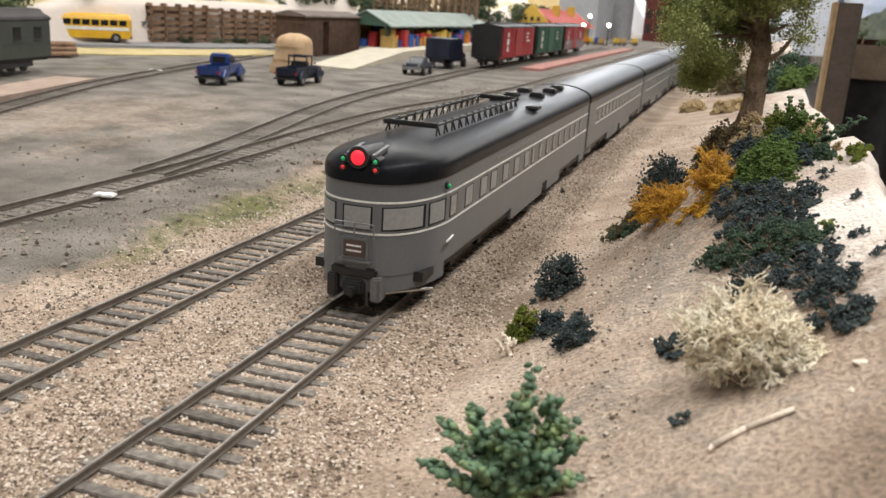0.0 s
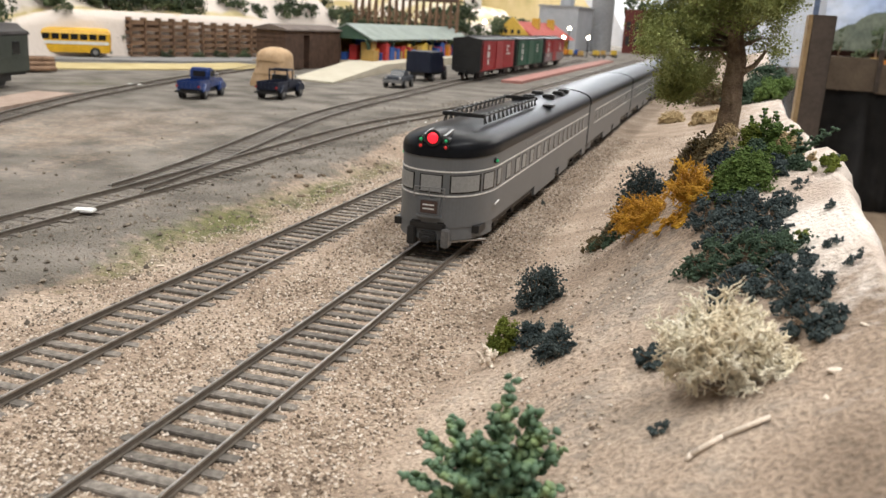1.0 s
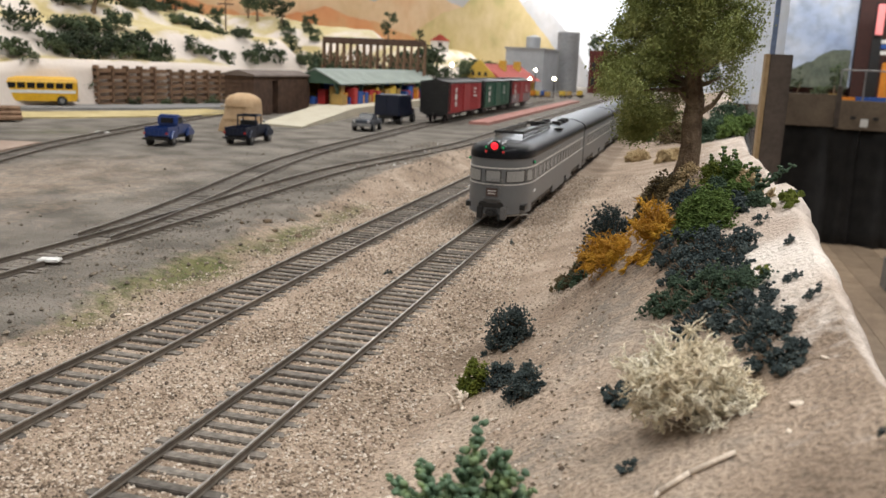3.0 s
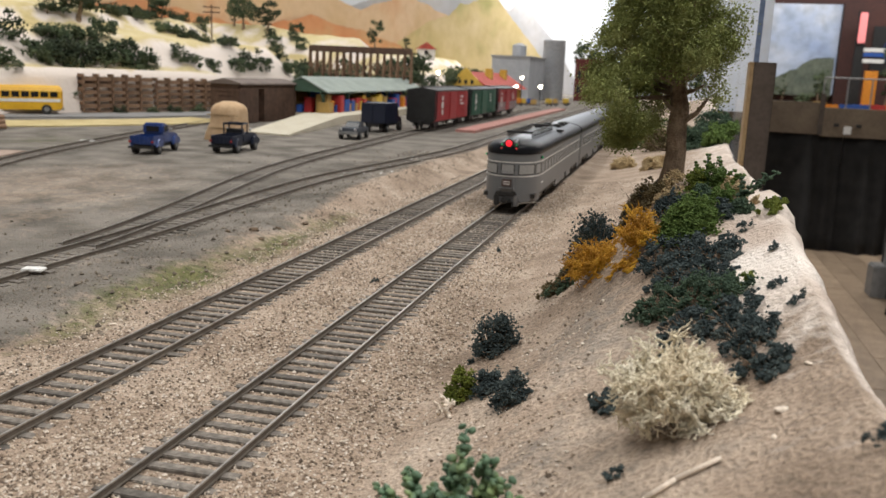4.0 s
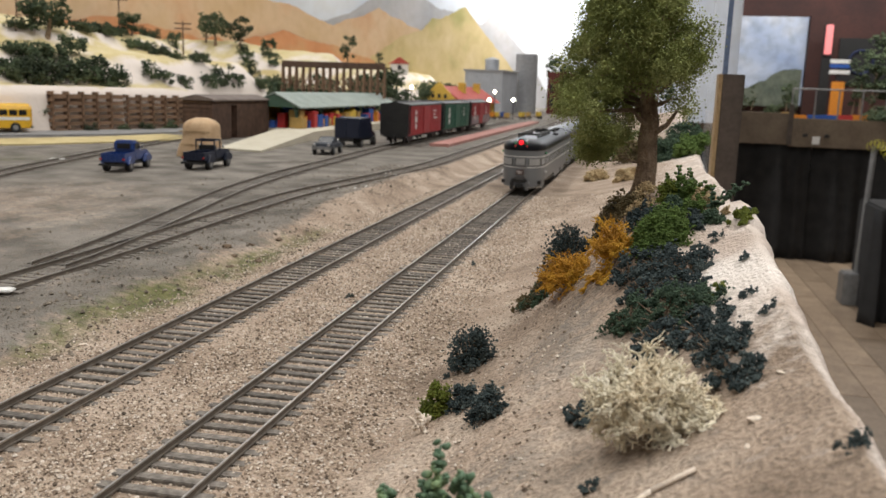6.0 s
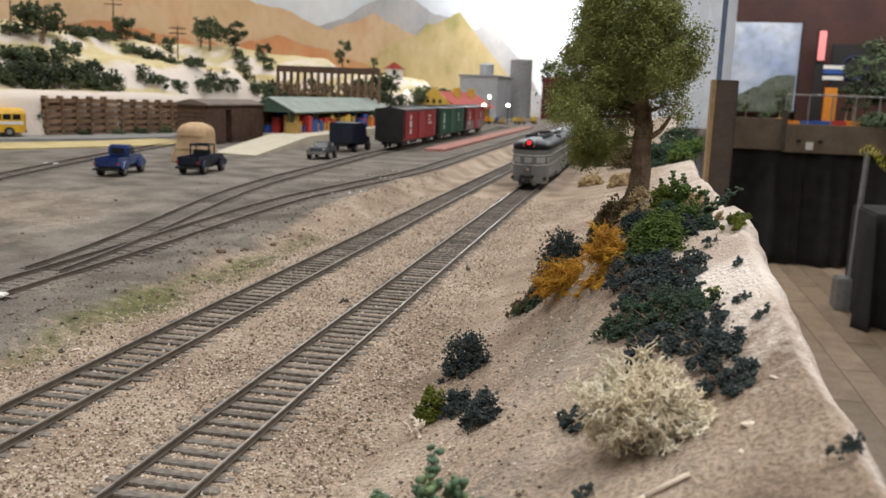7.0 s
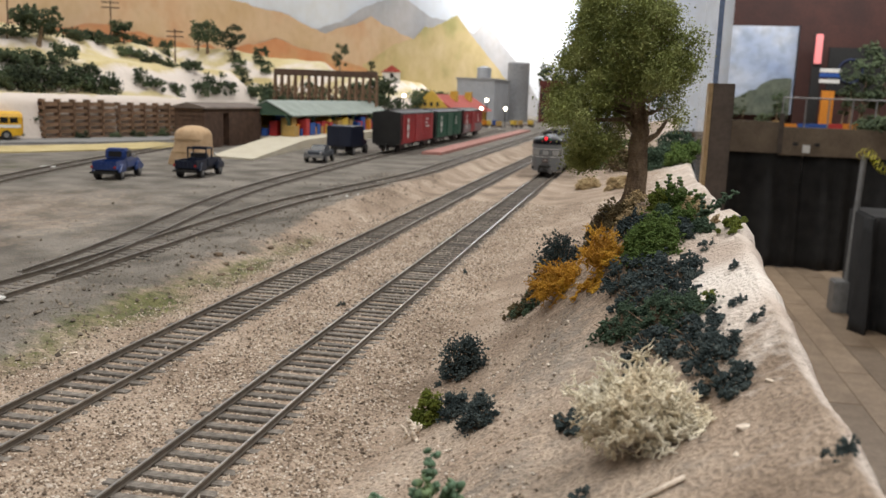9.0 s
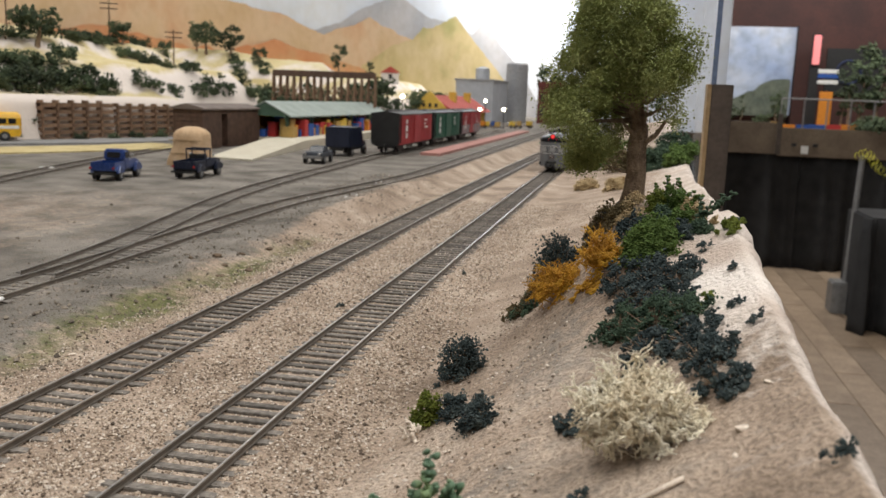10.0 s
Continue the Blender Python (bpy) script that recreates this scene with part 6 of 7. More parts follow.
def old_coach(x, y, rz):
    t = thing("passenger_coach", "dark olive heavyweight passenger coach on a siding", "railway coach", x, y, land(x, y, False) + 0.25, rz)
    bm = B()
    box(bm, -1.7, -28, 1.1, 1.7, 0, 4.1, 0.05)
    body = part("body", bm, COACHGREEN, t)
    bm = B()
    prism(bm, [(-1.8, 4.05), (1.8, 4.05), (1.75, 4.3), (1.1, 4.6), (0.8, 4.95), (-0.8, 4.95), (-1.1, 4.6), (-1.75, 4.3)], "y", -28.2, 0.2)
    bmesh.ops.bevel(bm, geom=bm.edges[:], offset=0.08, segments=2, affect="EDGES")
    part("roof", bm, shade("coach_roof", [(0.03, 0.025, 0.025), (0.05, 0.042, 0.04)], 50, 0.7), t)
    for sx in (-1, 1):
        for i in range(9):
            yy = -1.9 - i * 2.9
            bm = B()
            box(bm, sx * 1.68, yy - 0.55, 2.55, sx * 1.725, yy + 0.55, 3.55, 0.02)
            w = part("window", bm, DARKGLASS, body)
            bm = B()
            box(bm, sx * 1.69, yy - 0.65, 2.45, sx * 1.76, yy + 0.65, 2.55)
            part("sill", bm, COACHGREEN, w)
        bm = B()
        box(bm, sx * 1.69, -27.9, 2.25, sx * 1.74, -0.1, 2.33)
        part("belt_rail", bm, COACHGREEN, body)
    bm = B()
    box(bm, -0.5, -0.02, 1.2, 0.5, 0.04, 3.6)
    part("end_door", bm, BLACK, body)
    for yy in (-4.5, -23.5):
        bm = B()
        for sx in (-1.2, 1.2):
            box(bm, sx - 0.12, yy - 2.3, 0.4, sx + 0.12, yy + 2.3, 0.85, 0.03)
        box(bm, -1.25, yy - 0.3, 0.55, 1.25, yy + 0.3, 0.9)
        bg = part("bogie", bm, BLACK, t)
        for dy in (-1.7, 0, 1.7):
            bm = B()
            for sx in (-0.8, 0.8):
                rod(bm, (sx - 0.1, yy + dy, 0.5), (sx + 0.1, yy + dy, 0.5), 0.5, seg=16)
            part("wheelset", bm, BLACK, bg)
    bm = B()
    box(bm, -1.4, -27.8, 0.85, 1.4, -0.2, 1.1)
    part("underframe", bm, BLACK, t)
    return t


old_coach(-47.6, 42.6, 12)


def log_pile(x, y, rz):
    t = thing("log_pile", "reddish brown stack of timber ties", "timber pile", x, y, 0.7, rz)
    rg = random.Random(12)
    for r in range(3):
        for i in range(5 - r):
            bm = B()
            rod(bm, (-2.6 + rg.uniform(-0.2, 0.2), (i + r * 0.5) * 0.55, 0.27 + r * 0.46), (2.6 + rg.uniform(-0.2, 0.2), (i + r * 0.5) * 0.55, 0.27 + r * 0.46), 0.26, seg=9)
            part("log", bm, PLANK, t)


log_pile(-56.5, 54.5, 60)


# ---- freight house, platform and station ----
def freight_house():
    t = thing("freight_shed", "brown boarded boxcar-body shed with open door", "shed", -46.2, 85.6, 0.6, -2)
    bm = B()
    box(bm, -2.1, 0, 0, 2.1, 4.8, 5.1)
    box(bm, -2.1, 6.8, 0, 2.1, 16.5, 5.1)
    box(bm, -2.1, 4.8, 4.4, 2.1, 6.8, 5.1)
    box(bm, -2.1, 4.8, 0, 1.2, 6.8, 4.4)
    body = part("wall", bm, WOODBROWN, t)
    for i in range(30):
        y = 0.1 + i * 0.55
        if not 4.6 < y < 6.8:
            bm = B()
            box(bm, 2.09, y, 0.1, 2.15, y + 0.47, 5.0)
            part("board", bm, WOODBROWN, body)
    for i in range(9):
        bm = B()
        box(bm, -2.05, -0.1, 0.1 + i * 0.56, 2.05, 0.01, 0.56 + i * 0.56, 0.02)
        part("board", bm, WOODBROWN, body)
    bm = B()
    prism(bm, [(-2.5, 5.0), (2.5, 5.0), (2.4, 5.2), (0, 5.75), (-2.4, 5.2)], "y", -0.4, 16.8)
    part("roof", bm, shade("shed_roof", [(0.13, 0.1, 0.085), (0.19, 0.15, 0.13)], 50, 0.8), t)
    return t


freight_house()


def open_shed():
    t = thing("open_shed", "open freight shed with pale green gabled roof", "shed", -42.5, 102, 0.6, 0)
    l = 52
    w = 3.6
    bm = B()
    for sx in (-1, 1):
        prism(bm, [(sx * (w + 0.6), 4.15), (0, 6.25), (0, 6.05), (sx * (w + 0.6), 3.95)], "y", -0.6, l)
    part("roof", bm, GREENROOF, t, "pale green sheet roof")
    bm = B()
    prism(bm, [(-w - 0.3, 4.1), (w + 0.3, 4.1), (0, 6.0)], "y", -0.45, -0.25)
    part("gable", bm, GREENTRIM, t, "dark green gable end")
    for sx in (-1, 1):
        for i in range(6):
            bm = B()
            y = 0.3 + i * (l - 1.5) / 5
            box(bm, sx * (w - 0.4) - 0.2, y - 0.2, 0, sx * (w - 0.4) + 0.2, y + 0.2, 4.4)
            for dy in (-1, 1):
                rod(bm, (sx * (w - 0.4), y, 2.9), (sx * (w - 0.4), y + dy * 1.4, 4.2), 0.12, seg=5)
            part("post", bm, GREENTRIM, t)
    bm = B()
    box(bm, -w, -0.3, -0.6, w + 1.5, l, 1.0)
    part("platform", bm, CREAMDECK, t, "cream platform")
    bm = B()
    box(bm, -w - 0.1, 0, 1, -w + 0.2, l, 4.2)
    part("back_wall", bm, STATIONYELLOW, t)
    return t


open_shed()
rng = random.Random(31)
for i in range(92):
    y = 102.6 + (i % 46) * 1.08
    m = CRATES[(i * 7 + int(rng.random() * 3)) % 5]
    s = rng.uniform(1.0, 1.9)
    t = thing("crate", "bright stacked goods crate under the shed roof", "crate", rng.uniform(-44.6, -41.2) if i < 46 else rng.uniform(-39.9, -38.8), y, 1.6 + 0.004, rng.uniform(-8, 8), group="crates in the freight shed")
    bm = B()
    hgt = s * rng.uniform(0.8, 1.6 if i >= 46 else 2.2)
    box(bm, -s / 2, -s / 2, 0, s / 2, s / 2, hgt, 0.06)
    bd = part("body", bm, m, t)
    bm = B()
    box(bm, -s / 2 - 0.04, -s / 2 - 0.04, 0.15, s / 2 + 0.04, s / 2 + 0.04, 0.27)
    part("batten", bm, m, bd)
    bm = B()
    box(bm, -s / 2 - 0.04, -s / 2 - 0.04, hgt - 0.2, s / 2 + 0.04, s / 2 + 0.04, hgt - 0.08)
    part("batten", bm, m, bd)
# ramp up to the platform
t = thing("loading_ramp", "cream wooden ramp up to the freight platform", "ramp", 0, 0, 0)
bm = B()
vs = [bm.verts.new(p) for p in ((-36.6, 72.4, 0.5), (-30.9, 71.2, 0.5), (-34.2, 96, 0.5), (-40.5, 97, 0.5), (-36.6, 72.4, 0.75), (-30.9, 71.2, 0.75), (-34.2, 96, 1.7), (-40.5, 97, 1.7))]
for f in ((4, 5, 6, 7), (0, 1, 5, 4), (1, 2, 6, 5), (2, 3, 7, 6), (3, 0, 4, 7)):
    bm.faces.new([vs[i] for i in f])
bmesh.ops.recalc_face_normals(bm, faces=bm.faces)
part("deck", bm, CREAMDECK, t)
bm = B()
vs = [bm.verts.new(p) for p in ((-40.5, 97, 0.5), (-34.2, 96, 0.5), (-36.5, 150, 0.5), (-41, 150, 0.5), (-40.5, 97, 1.7), (-34.2, 96, 1.7), (-36.5, 150, 1.7), (-41, 150, 1.7))]
for f in ((4, 5, 6, 7), (0, 1, 5, 4), (1, 2, 6, 5), (2, 3, 7, 6), (3, 0, 4, 7)):
    bm.faces.new([vs[i] for i in f])
bmesh.ops.recalc_face_normals(bm, faces=bm.faces)
part("landing", bm, CREAMDECK, t)

# long brick platform beside the main line
t = thing("brick_platform", "low pink brick platform along the yard track", "platform", 0, 0, 0)
for i in range(26):
    y = 95 + i * 4
    bm = B()
    box(bm, -17.6 + 0.004 * (y - 95), y, 0.3, -14.9 + 0.004 * (y - 95), y + 3.96, 0.92, 0.03)
    part("slab", bm, PINKBRICK, t)


def station():
    t = thing("station", "yellow mission-style station with red tile roof", "station building", -42.3, 208, 0.55, -4)
    # shaped parapet facade
    out = [(-4.9, 0), (5.6, 0), (5.6, 4.6), (4.4, 5.2), (3.2, 6.6), (2.0, 7.6), (1.2, 8.6), (0.2, 9.3), (-0.8, 8.6), (-1.7, 7.6), (-2.9, 6.6), (-4.1, 5.2), (-4.9, 4.6)]
    bm = B()
    prism(bm, out, "y", 0, 0.5)
    wall_ = part("facade", bm, STATIONYELLOW, t)
    for x in (-1.4, 0.3, 2.0):
        bm = B()
        box(bm, x - 0.4, -0.05, 5.2, x + 0.4, 0.02, 6.2)
        part("window", bm, BLACK, wall_)
    for x in (-3.2, 0.3, 3.8):
        bm = B()
        box(bm, x - 0.8, -0.06, 0.3, x + 0.8, 0.02, 3.2)
        part("door", bm, WOODBROWN, wall_)
    bm = B()
    box(bm, -4.6, 0.5, 0, 5.4, 42, 4.8)
    part("side_wall", bm, STATIONYELLOW, t)
    bm = B()
    prism(bm, [(-5.2, 4.6), (7.4, 3.9), (0.3, 8.4)], "y", 0.6, 42.5)
    roof_ = part("roof", bm, REDROOF, t, "red tile roof")
    for i in range(5):
        bm = B()
        box(bm, 6.6, 3 + i * 8, 0, 7.0, 3.4 + i * 8, 4.1)
        part("porch_post", bm, STATIONYELLOW, t)
    for y in (14, 30):
        bm = B()
        box(bm, 1.5, y, 6.5, 3.3, y + 2, 9.4, 0.05)
        part("chimney", bm, STATIONYELLOW, roof_)
    return t


station()


def platform_lamp(x, y, h, r):
    t = thing("platform_lamp", "lit globe lamp on a thin post", "lamp post", x, y, 0.9, group="lit platform lamps")
    bm = B()
    rod(bm, (0, 0, 0), (0, 0, h), 0.14, seg=8)
    rod(bm, (0, 0, 0), (0, 0, 0.4), 0.35, 0.2, 8)
    part("post", bm, BLACK, t)
    bm = B()
    ball(bm, (0, 0, h + r * 0.8), r, 12)
    part("globe", bm, BULB, t, "glowing globe", smooth=True)


platform_lamp(-28.6, 208, 4.3, 0.42)
platform_lamp(-22.6, 210, 4.6, 0.42)
platform_lamp(-29.5, 222, 6.6, 0.4)
platform_lamp(-49.0, 206, 7.0, 0.45)
for i, (x, y, m) in enumerate(((-25.8, 203, 3), (-24.6, 206, 0), (-20.8, 212, 3), (-19.6, 216, 4), (-17.5, 222, 3), (-26.8, 200, 1), (-22.6, 199, 4))):
    t = thing("baggage_cart", "small loaded baggage cart on the platform", "cart", x, y, 0.9, 30 * i, group="baggage carts")
    bm = B()
    box(bm, -0.9, -1.3, 0.5, 0.9, 1.3, 0.75, 0.03)
    part("deck", bm, WOODBROWN, t)
    bm = B()
    box(bm, -0.7, -1.0, 0.75, 0.7, 0.2, 1.9, 0.08)
    part("load", bm, CRATES[m], t)
    for sx in (-0.85, 0.85):
        wheel(t, sx, -0.7, 0.45, 0.12)


def silo(x, y, r, h):
    t = thing("silo", "tall round grey concrete silo", "silo", x, y, 0.3)
    bm = B()
    rod(bm, (0, 0, 0), (0, 0, h), r, seg=40)
    part("shell", bm, CONCRETE, t, smooth=False)
    bm = B()
    rod(bm, (0, 0, h), (0, 0, h + 0.5), r * 1.04, r * 0.9, 40)
    part("cap", bm, CONCRETE, t)
    for i in range(5):
        bm = B()
        bmesh.ops.create_cone(bm, segments=40, radius1=r * 1.015, radius2=r * 1.015, depth=0.25, matrix=Matrix.Translation((0, 0, 2.5 + i * h / 5)))
        part("hoop", bm, CONCRETE, t)


silo(-30.6, 298, 3.9, 20.6)


def warehouse():
    t = thing("warehouse", "pale grey warehouse with a roof tank", "warehouse", -41, 272, 0.3, -6)
    bm = B()
    box(bm, -7, 0, 0, 6, 20, 14)
    w = part("wall", bm, GREYWALL, t)
    bm = B()
    box(bm, -7.4, -0.4, 14, 6.4, 20.4, 14.6)
    part("roof", bm, CONCRETE, t)
    for i in range(12):
        bm = B()
        box(bm, -6.8 + i * 1.07, -0.12, 0.2, -6.5 + i * 1.07, 0.02, 13.8)
        part("rib", bm, GREYWALL, w)
    bm = B()
    rod(bm, (0, 8, 14.6), (0, 8, 18.2), 2.4, seg=28)
    rod(bm, (0, 8, 18.2), (0, 8, 18.9), 2.5, 0.4, 28)
    part("roof_tank", bm, GREYWALL, t, "round grey roof tank", smooth=False)


warehouse()
t = thing("brick_building", "dark red brick building behind the tree", "building", -17.5, 300, 0.3)
bm = B()
box(bm, -5.5, 0, 0, 4, 14, 15)
w = part("wall", bm, shade("dark_brick", [(0.12, 0.03, 0.025), (0.18, 0.05, 0.04)], 40, 0.85, 0, 0.2, 300), t)
for i in range(3):
    for j in range(2):
        bm = B()
        box(bm, -4.6 + i * 3, -0.05, 3 + j * 5, -3.2 + i * 3, 0.02, 6 + j * 5)
        part("window", bm, BLACK, w)


def cottage(x, y, z):
    t = thing("cottage", "small hillside cottage with red roof", "cottage", x, y, z, 20)
    bm = B()
    box(bm, -2.4, -2, -1.5, 2.4, 2, 1.8)
    part("wall", bm, WHITE, t)
    bm = B()
    prism(bm, [(-2.8, 1.6), (2.8, 1.6), (0, 3.4)], "y", -2.4, 2.4)
    part("roof", bm, REDROOF, t)
    bm = B()
    box(bm, -0.5, -2.06, 0, 0.5, -1.99, 1.2)
    part("window", bm, BLACK, t)


cottage(-57, 222, 13.0)


def trestle(x0, y0, x1, y1, z0, z1):
    """A brown timber trestle in front of the hills."""
    length = math.hypot(x1 - x0, y1 - y0)
    t = thing("trestle_bridge", "brown timber railway trestle on the hillside", "trestle bridge", x0, y0, z0, math.degrees(math.atan2(y1 - y0, x1 - x0)))
    h = z1 - z0
    bm = B()
    box(bm, 0, -0.9, h - 1.2, length, 0.9, h)
    part("deck", bm, WOODBROWN, t)
    n = int(length / 1.35)
    for i in range(n + 1):
        x = i * length / n
        bm = B()
        for a, b in ((-0.5, -1.2), (0.5, 1.2), (-0.1, -0.3), (0.1, 0.3)):
            rod(bm, (x, a, h - 0.6), (x, b, 0), 0.17, seg=5)
        for z in (h * 0.3, h * 0.65):
            box(bm, x - 0.1, -1.1, z - 0.15, x + 0.1, 1.1, z + 0.15)
        part("bent", bm, PLANK, t)
        if i < n:
            bm = B()
            rod(bm, (x, -0.9, h * 0.3), (x + length / n, -0.7, h * 0.65), 0.1, seg=4)
            rod(bm, (x, -0.7, h * 0.65), (x + length / n, -0.9, h * 0.3), 0.1, seg=4)
            rod(bm, (x, -0.9, h * 0.3), (x + length / n, -0.9, h * 0.3), 0.12, seg=4)
            part("brace", bm, PLANK, t)


trestle(-61, 149, -40.5, 151.5, 5.0, 12.6)


def telegraph_pole(x, y, z, h):
    t = thing("telegraph_pole", "thin telegraph pole with crossarms on the ridge", "telegraph pole", x, y, z, 30, group="telegraph poles")
    bm = B()
    rod(bm, (0, 0, 0), (0, 0, h), 0.16, 0.1, 7)
    part("pole", bm, WOODBROWN, t)
    for z2 in (h - 0.5, h - 1.4):
        bm = B()
        box(bm, -1.5, -0.08, z2 - 0.1, 1.5, 0.08, z2 + 0.1)
        part("crossarm", bm, WOODBROWN, t)


for px, py, ph in ((-84, 128, 7.5), (-73, 131, 6.5), (-99, 120, 7)):
    telegraph_pole(px, py, hill_z(px, py) - 0.3, ph)

# ---- bench edge: post and acrylic screen ----
t = thing("bench_post", "dark wooden post at the bench edge", "post", 15.0, 44.0, -6)
bm = B()
box(bm, -0.55, -0.6, 0, 0.85, 1.2, 15.7, 0.05)
part("post_core", bm, POSTWOOD, t)
bm = B()
box(bm, -0.82, -0.6, 0, -0.555, 1.2, 15.7, 0.03)
part("edge_strip", bm, POSTSIDE, t, "pale plywood edge strip")
t = thing("acrylic_screen", "clear acrylic screen along the bench edge", "screen", 0, 0, 0)
bm = B()
a0, a1 = (14.55, 45.3), (18.2, 108)
d = 0.3
prism(bm, [(a0[0], a0[1]), (a0[0] + d, a0[1]), (a1[0] + d, a1[1]), (a1[0], a1[1])], "z", 0.5, 30)
pane = part("pane", bm, glass("acrylic", (0.75, 0.82, 0.9), 0.05, 0.12), t)
pane.visible_shadow = False
bm = B()
prism(bm, [(a0[0] - 0.02, a0[1] - 0.16), (a0[0] + d + 0.02, a0[1] - 0.16), (a0[0] + d + 0.02, a0[1] - 0.01), (a0[0] - 0.02, a0[1] - 0.01)], "z", 9.7, 30)
part("pane_edge", bm, shade("acrylic_edge", [(0.12, 0.17, 0.28), (0.17, 0.22, 0.34)], 40, 0.2, 0, 0), t, "blue-grey polished edge")

# floor boards of the aisle
BOARD = shade("floor_board", [(0.24, 0.175, 0.12), (0.36, 0.27, 0.19)], 9, 0.4, 0, 0.1, 90, vary=0.2)
bm = B()
box(bm, -6.3, -62, 0, 6.3, 62, 0.5, 0.1)
plank_ob = part("plank", bm, BOARD, FLOOR)
for i in range(24):
    for j in range(4):
        o = plank_ob if i == 0 and j == 0 else new("plank", plank_ob.data)
        o.parent = FLOOR
        at(o, 40 + i * 12.8, 200 + j * 124.4 + 40 * (i % 3), -94.9)

# ---- the layout across the aisle ----
FY = 575.0


def drape(name, label, x0, x1, y, z0, z1, waves, seed, turn=0, panels=4):
    """Cloth hung in pleated panels that overlap a little."""
    rg = random.Random(seed)
    t = thing(name, label, "drape", x0, y, z0, turn)
    wide = (x1 - x0) / panels
    for p in range(panels):
        ph = [rg.uniform(0, 6.28) for i in range(3)]
        verts, faces = [], []
        n, w = 60, 9
        for i in range(n + 1):
            k = i / n
            for j in range(w):
                v = j / (w - 1)
                fold = sum(math.sin(k * waves / panels * f + ph[q]) / (q + 1) for q, f in enumerate((6.28, 11.3, 17.1)))
                verts.append((p * wide + (wide + 1.5) * k + 1.2 * math.sin(k * 9 + v * 2), (1.6 + 2.5 * (1 - v)) * fold + 0.8 * (p % 2), (z1 - z0) * v))
        faces = [(i * w + j, (i + 1) * w + j, (i + 1) * w + j + 1, i * w + j + 1) for i in range(n) for j in range(w - 1)]
        ob = raw("cloth_panel", verts, faces, DRAPE, t, smooth=True)
        ob.modifiers.new("thickness", "SOLIDIFY").thickness = 0.004
    return t


drape("table_drape", "black pleated cloth skirt below the far layout", 50, 330, FY + 4, -95, -19, 9, 4)
t = thing("far_bench", "brown wooden fascia of the layout across the aisle", "bench")
bm = B()
box(bm, 50, FY, -19.5, 104.8, FY + 6, 0.5, 0.3)
part("fascia", bm, FASCIA, t)
bm = B()
box(bm, 105.2, FY, -20.5, 330, FY + 6, -2.5, 0.3)
part("fascia", bm, FASCIA, t)
bm = B()
box(bm, 50, FY + 6.1, -20, 330, FY + 90, -3.2)
part("tabletop", bm, SOIL, t)
bm = B()
box(bm, 103.5, FY - 1.0, -19.5, 106.5, FY - 0.05, 6)
part("batten", bm, POSTWOOD, t)
bm = B()
box(bm, 119, FY - 0.5, -18.5, 123.5, FY - 0.05, -13.5, 0.1)
part("socket_plate", bm, WHITE, t, "white socket plate")
for i in range(2):
    bm = B()
    box(bm, 113 + i * 13, FY - 0.6, -14, 116 + i * 13, FY - 0.05, -12, 0.1)
    part("knob", bm, BLACK, t)
# painted sky panel, dark red wall, sign tubes
bm = B()
box(bm, 5, FY + 70, 5, 121.5, FY + 72, 66)
sky = tagged(part("sky_panel", bm, shade("panel_sky", [(0.3, 0.38, 0.56), (0.42, 0.49, 0.63), (0.66, 0.69, 0.75)], 3.2, 0.8, 0, 0, 14)), "painted cloudy sky panel behind the far layout", "painted panel", kind="structure")
bm = B()
outl = [(60, 4)] + [(60 + 4 * i, 12 + 6 * ease(0, 12, i) + 12 * ease(5, 13, i) + 3 * noise.noise(Vector((i * 0.6, 3, 0)))) for i in range(16)] + [(120, 4)]
prism(bm, outl, "y", FY + 69, FY + 69.6)
part("painted_hill", bm, shade("panel_hill", [(0.08, 0.1, 0.08), (0.15, 0.17, 0.13)], 12, 0.9, 0, 0, 60), sky, "dark painted wooded hill")
bm = B()
box(bm, -40, FY + 78, 0, 460, FY + 84, 165)
tagged(part("barn_wall", bm, WALLRED), "dark red boarded wall behind the far layout", "wall", kind="structure")
bm = B()
box(bm, 122, FY + 66, -3, 330, FY + 77, 67)
red = tagged(part("barn_front", bm, WALLRED), "dark red barn front with sign panel", "wall", kind="structure")
bm = B()
box(bm, 142, FY + 65.2, 20, 180, FY + 65.9, 52)
part("sign_panel", bm, BLACK, red, "black sign panel")
bm = B()
for i in range(14):
    a = 2 * math.pi * i / 14
    b = 2 * math.pi * (i + 1) / 14
    rod(bm, (157 + 8 * math.cos(a), FY + 65, 36 + 8 * math.sin(a)), (157 + 8 * math.cos(b), FY + 65, 36 + 8 * math.sin(b)), 0.8, seg=6)
part("sign_ring", bm, shade("dim_blue", [(0.012, 0.02, 0.06), (0.02, 0.03, 0.08)], 20, 0.5, 0, 0), red)
t = thing("tube_sign", "upright pink-red glowing tube sign", "sign", 133, FY + 55, 40)
bm = B()
box(bm, -2.4, 0, 0, 2.4, 1.5, 20, 0.5)
part("face", bm, glow("pink_tube", (0.8, 0.25, 0.25), 0.4), t)
bm = B()
box(bm, -3.2, 1.5, -42, 3.2, 3, 21, 0.2)
part("board", bm, BLACK, t)
t = thing("sign_post", "orange post with blue and white sign boards", "sign", 139, FY + 40, -3.2)
bm = B()
box(bm, -4, 0, 0, 4, 3, 25, 0.3)
part("post", bm, CRATES[1], t)
for z, mm in ((30, WHITE), (34, CRATES[0]), (37, WHITE)):
    bm = B()
    box(bm, -6.5, 0, z, 6.5, 2, z + 2.6, 0.2)
    part("board", bm, mm, t)
bm = B()
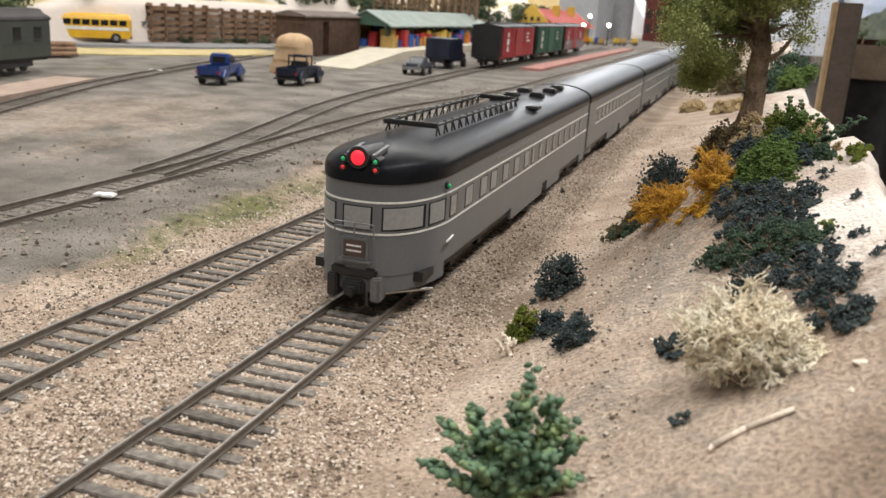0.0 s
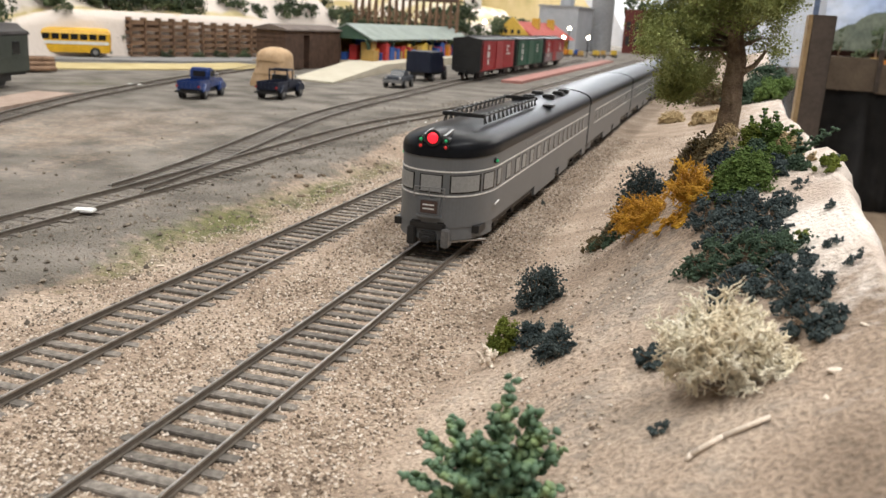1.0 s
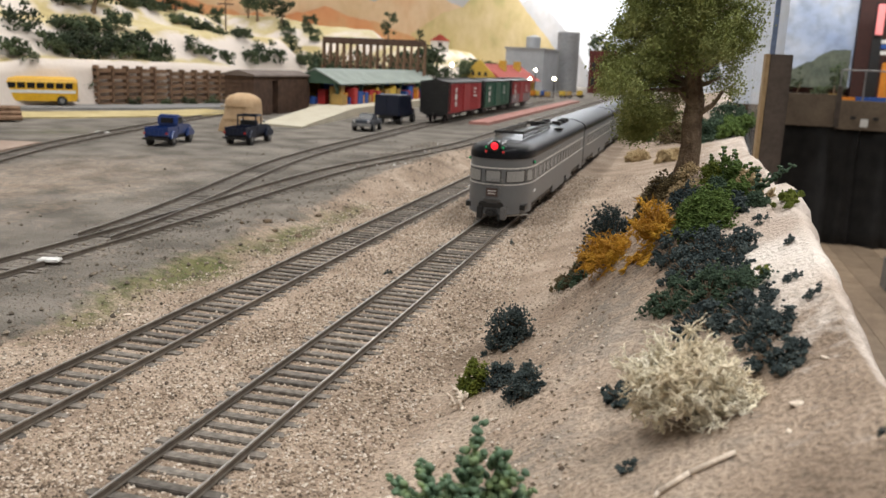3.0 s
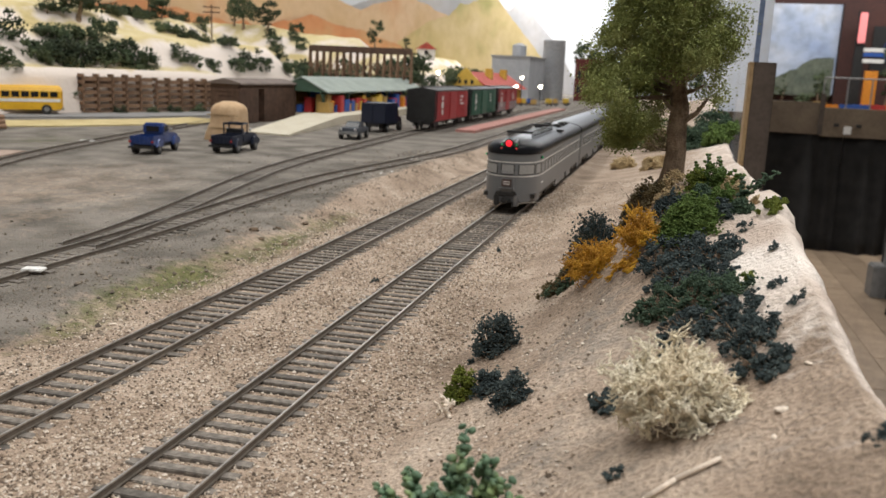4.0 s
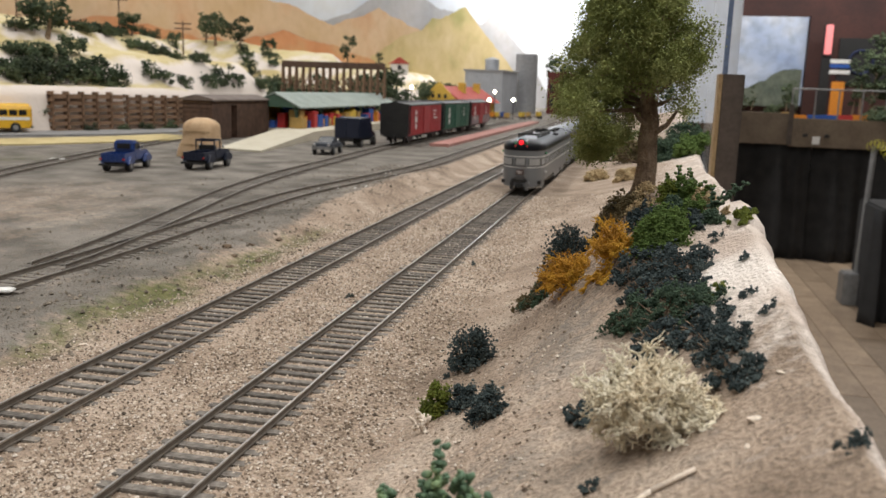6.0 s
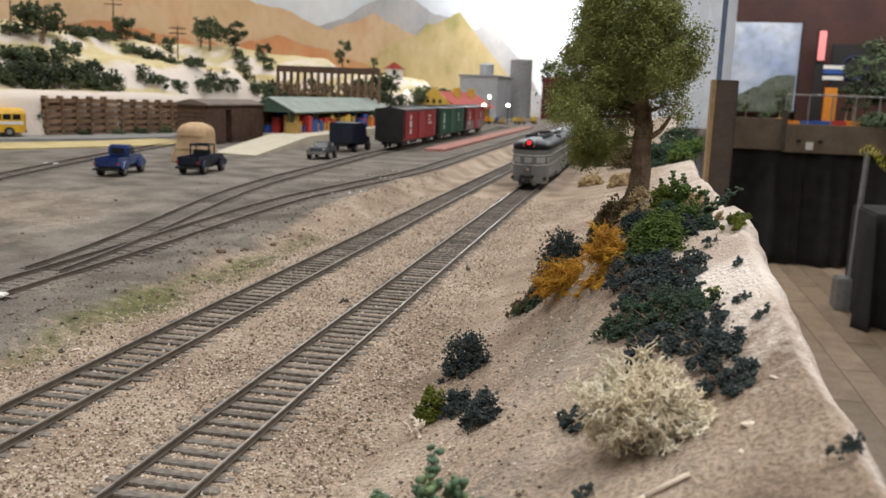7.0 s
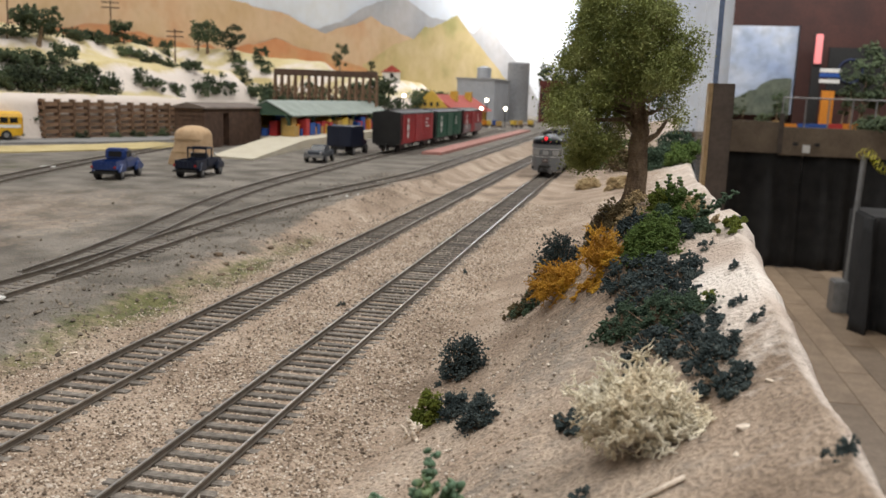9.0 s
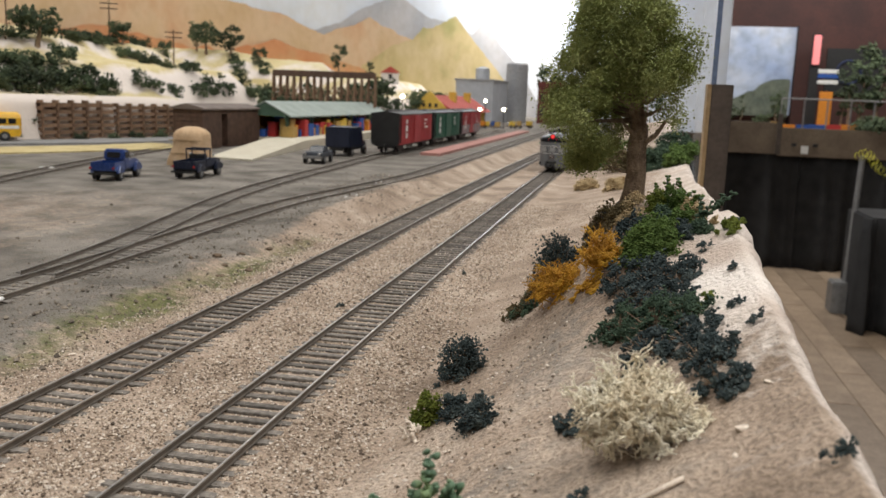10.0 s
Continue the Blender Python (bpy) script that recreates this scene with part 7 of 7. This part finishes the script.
box(bm, -1, 0.5, 25, 1, 2, 31)
part("stem", bm, BLACK, t)
for i, (x, y, w, h) in enumerate(((158, 30, 26, 54), (151, 24, 20, 40), (168, 34, 30, 57), (150, 44, 14, 26), (108, 40, 12, 24), (112, 50, 10, 20), (86, 52, 8, 22), (80, 56, 8, 18), (72, 30, 14, 10), (62, 26, 16, 12), (96, 24, 14, 8), (172, 12, 30, 8), (190, 10, 30, 9), (158, 10, 18, 5))):
    far_tree(x, FY + y, -3.3, w, h, 900 + i, h > 15, "dark green tree on the far layout")
for i, (x, w, mm) in enumerate(((112, 9, 1), (121, 8, 0), (130, 10, 0), (140, 9, 2), (150, 12, 1), (105, 8, 4))):
    t = thing("crate", "bright toy block on the far layout", "crate", x, FY + 14, -3.2, 0, group="blocks on the far layout")
    bm = B()
    box(bm, -w / 2, -2, 0, w / 2, 2, 2.6 + 0.3 * i % 2, 0.3)
    part("body", bm, CRATES[mm], t)
t = thing("screen_rail", "low grey guard screen on the far layout", "screen")
for i in range(12):
    bm = B()
    rod(bm, (106 + i * 14, FY + 8, -3), (106 + i * 14, FY + 8, 16), 0.5, seg=6)
    part("upright", bm, GREYMETAL, t)
bm = B()
rod(bm, (106, FY + 8, 16), (262, FY + 8, 16), 0.5, seg=6)
part("rail", bm, GREYMETAL, t)

# stanchion with yellow chain, and a draped table end
t = thing("stanchion", "grey stanchion with bright yellow plastic chain", "stanchion", 126, 459, -95)
bm = B()
box(bm, -7, -7, 0, 7, 7, 17, 0.8)
part("base", bm, GREYMETAL, t, "grey block base")
bm = B()
rod(bm, (0, 0, 17), (1.5, 0, 82), 1.5, seg=12)
part("pole", bm, GREYMETAL, t)
bm = B()
for i in range(8):
    ang = i * 0.8
    bmesh.ops.create_cone(bm, segments=10, radius1=2.2, radius2=2.2, depth=1.2, matrix=Matrix.Translation((1.5 + i * 1.7 - 2, -1.5, 82 - 0.12 * i * i + 2 * math.sin(ang))) @ Euler((1.5, ang, 0)).to_matrix().to_4x4())
part("chain", bm, YELLOWPLASTIC, t, "yellow plastic chain")
drape("cloth_drape", "black cloth hanging over a table end", 119, 260, 414, -95, -40, 12, 9, 12)
t = thing("draped_table", "black covered table in the aisle", "table", 0, 0, -95)
bm = B()
box(bm, 126, 424, 0, 300, 470, 54.5, 1.0)
part("body", bm, DRAPE, t)

motions()
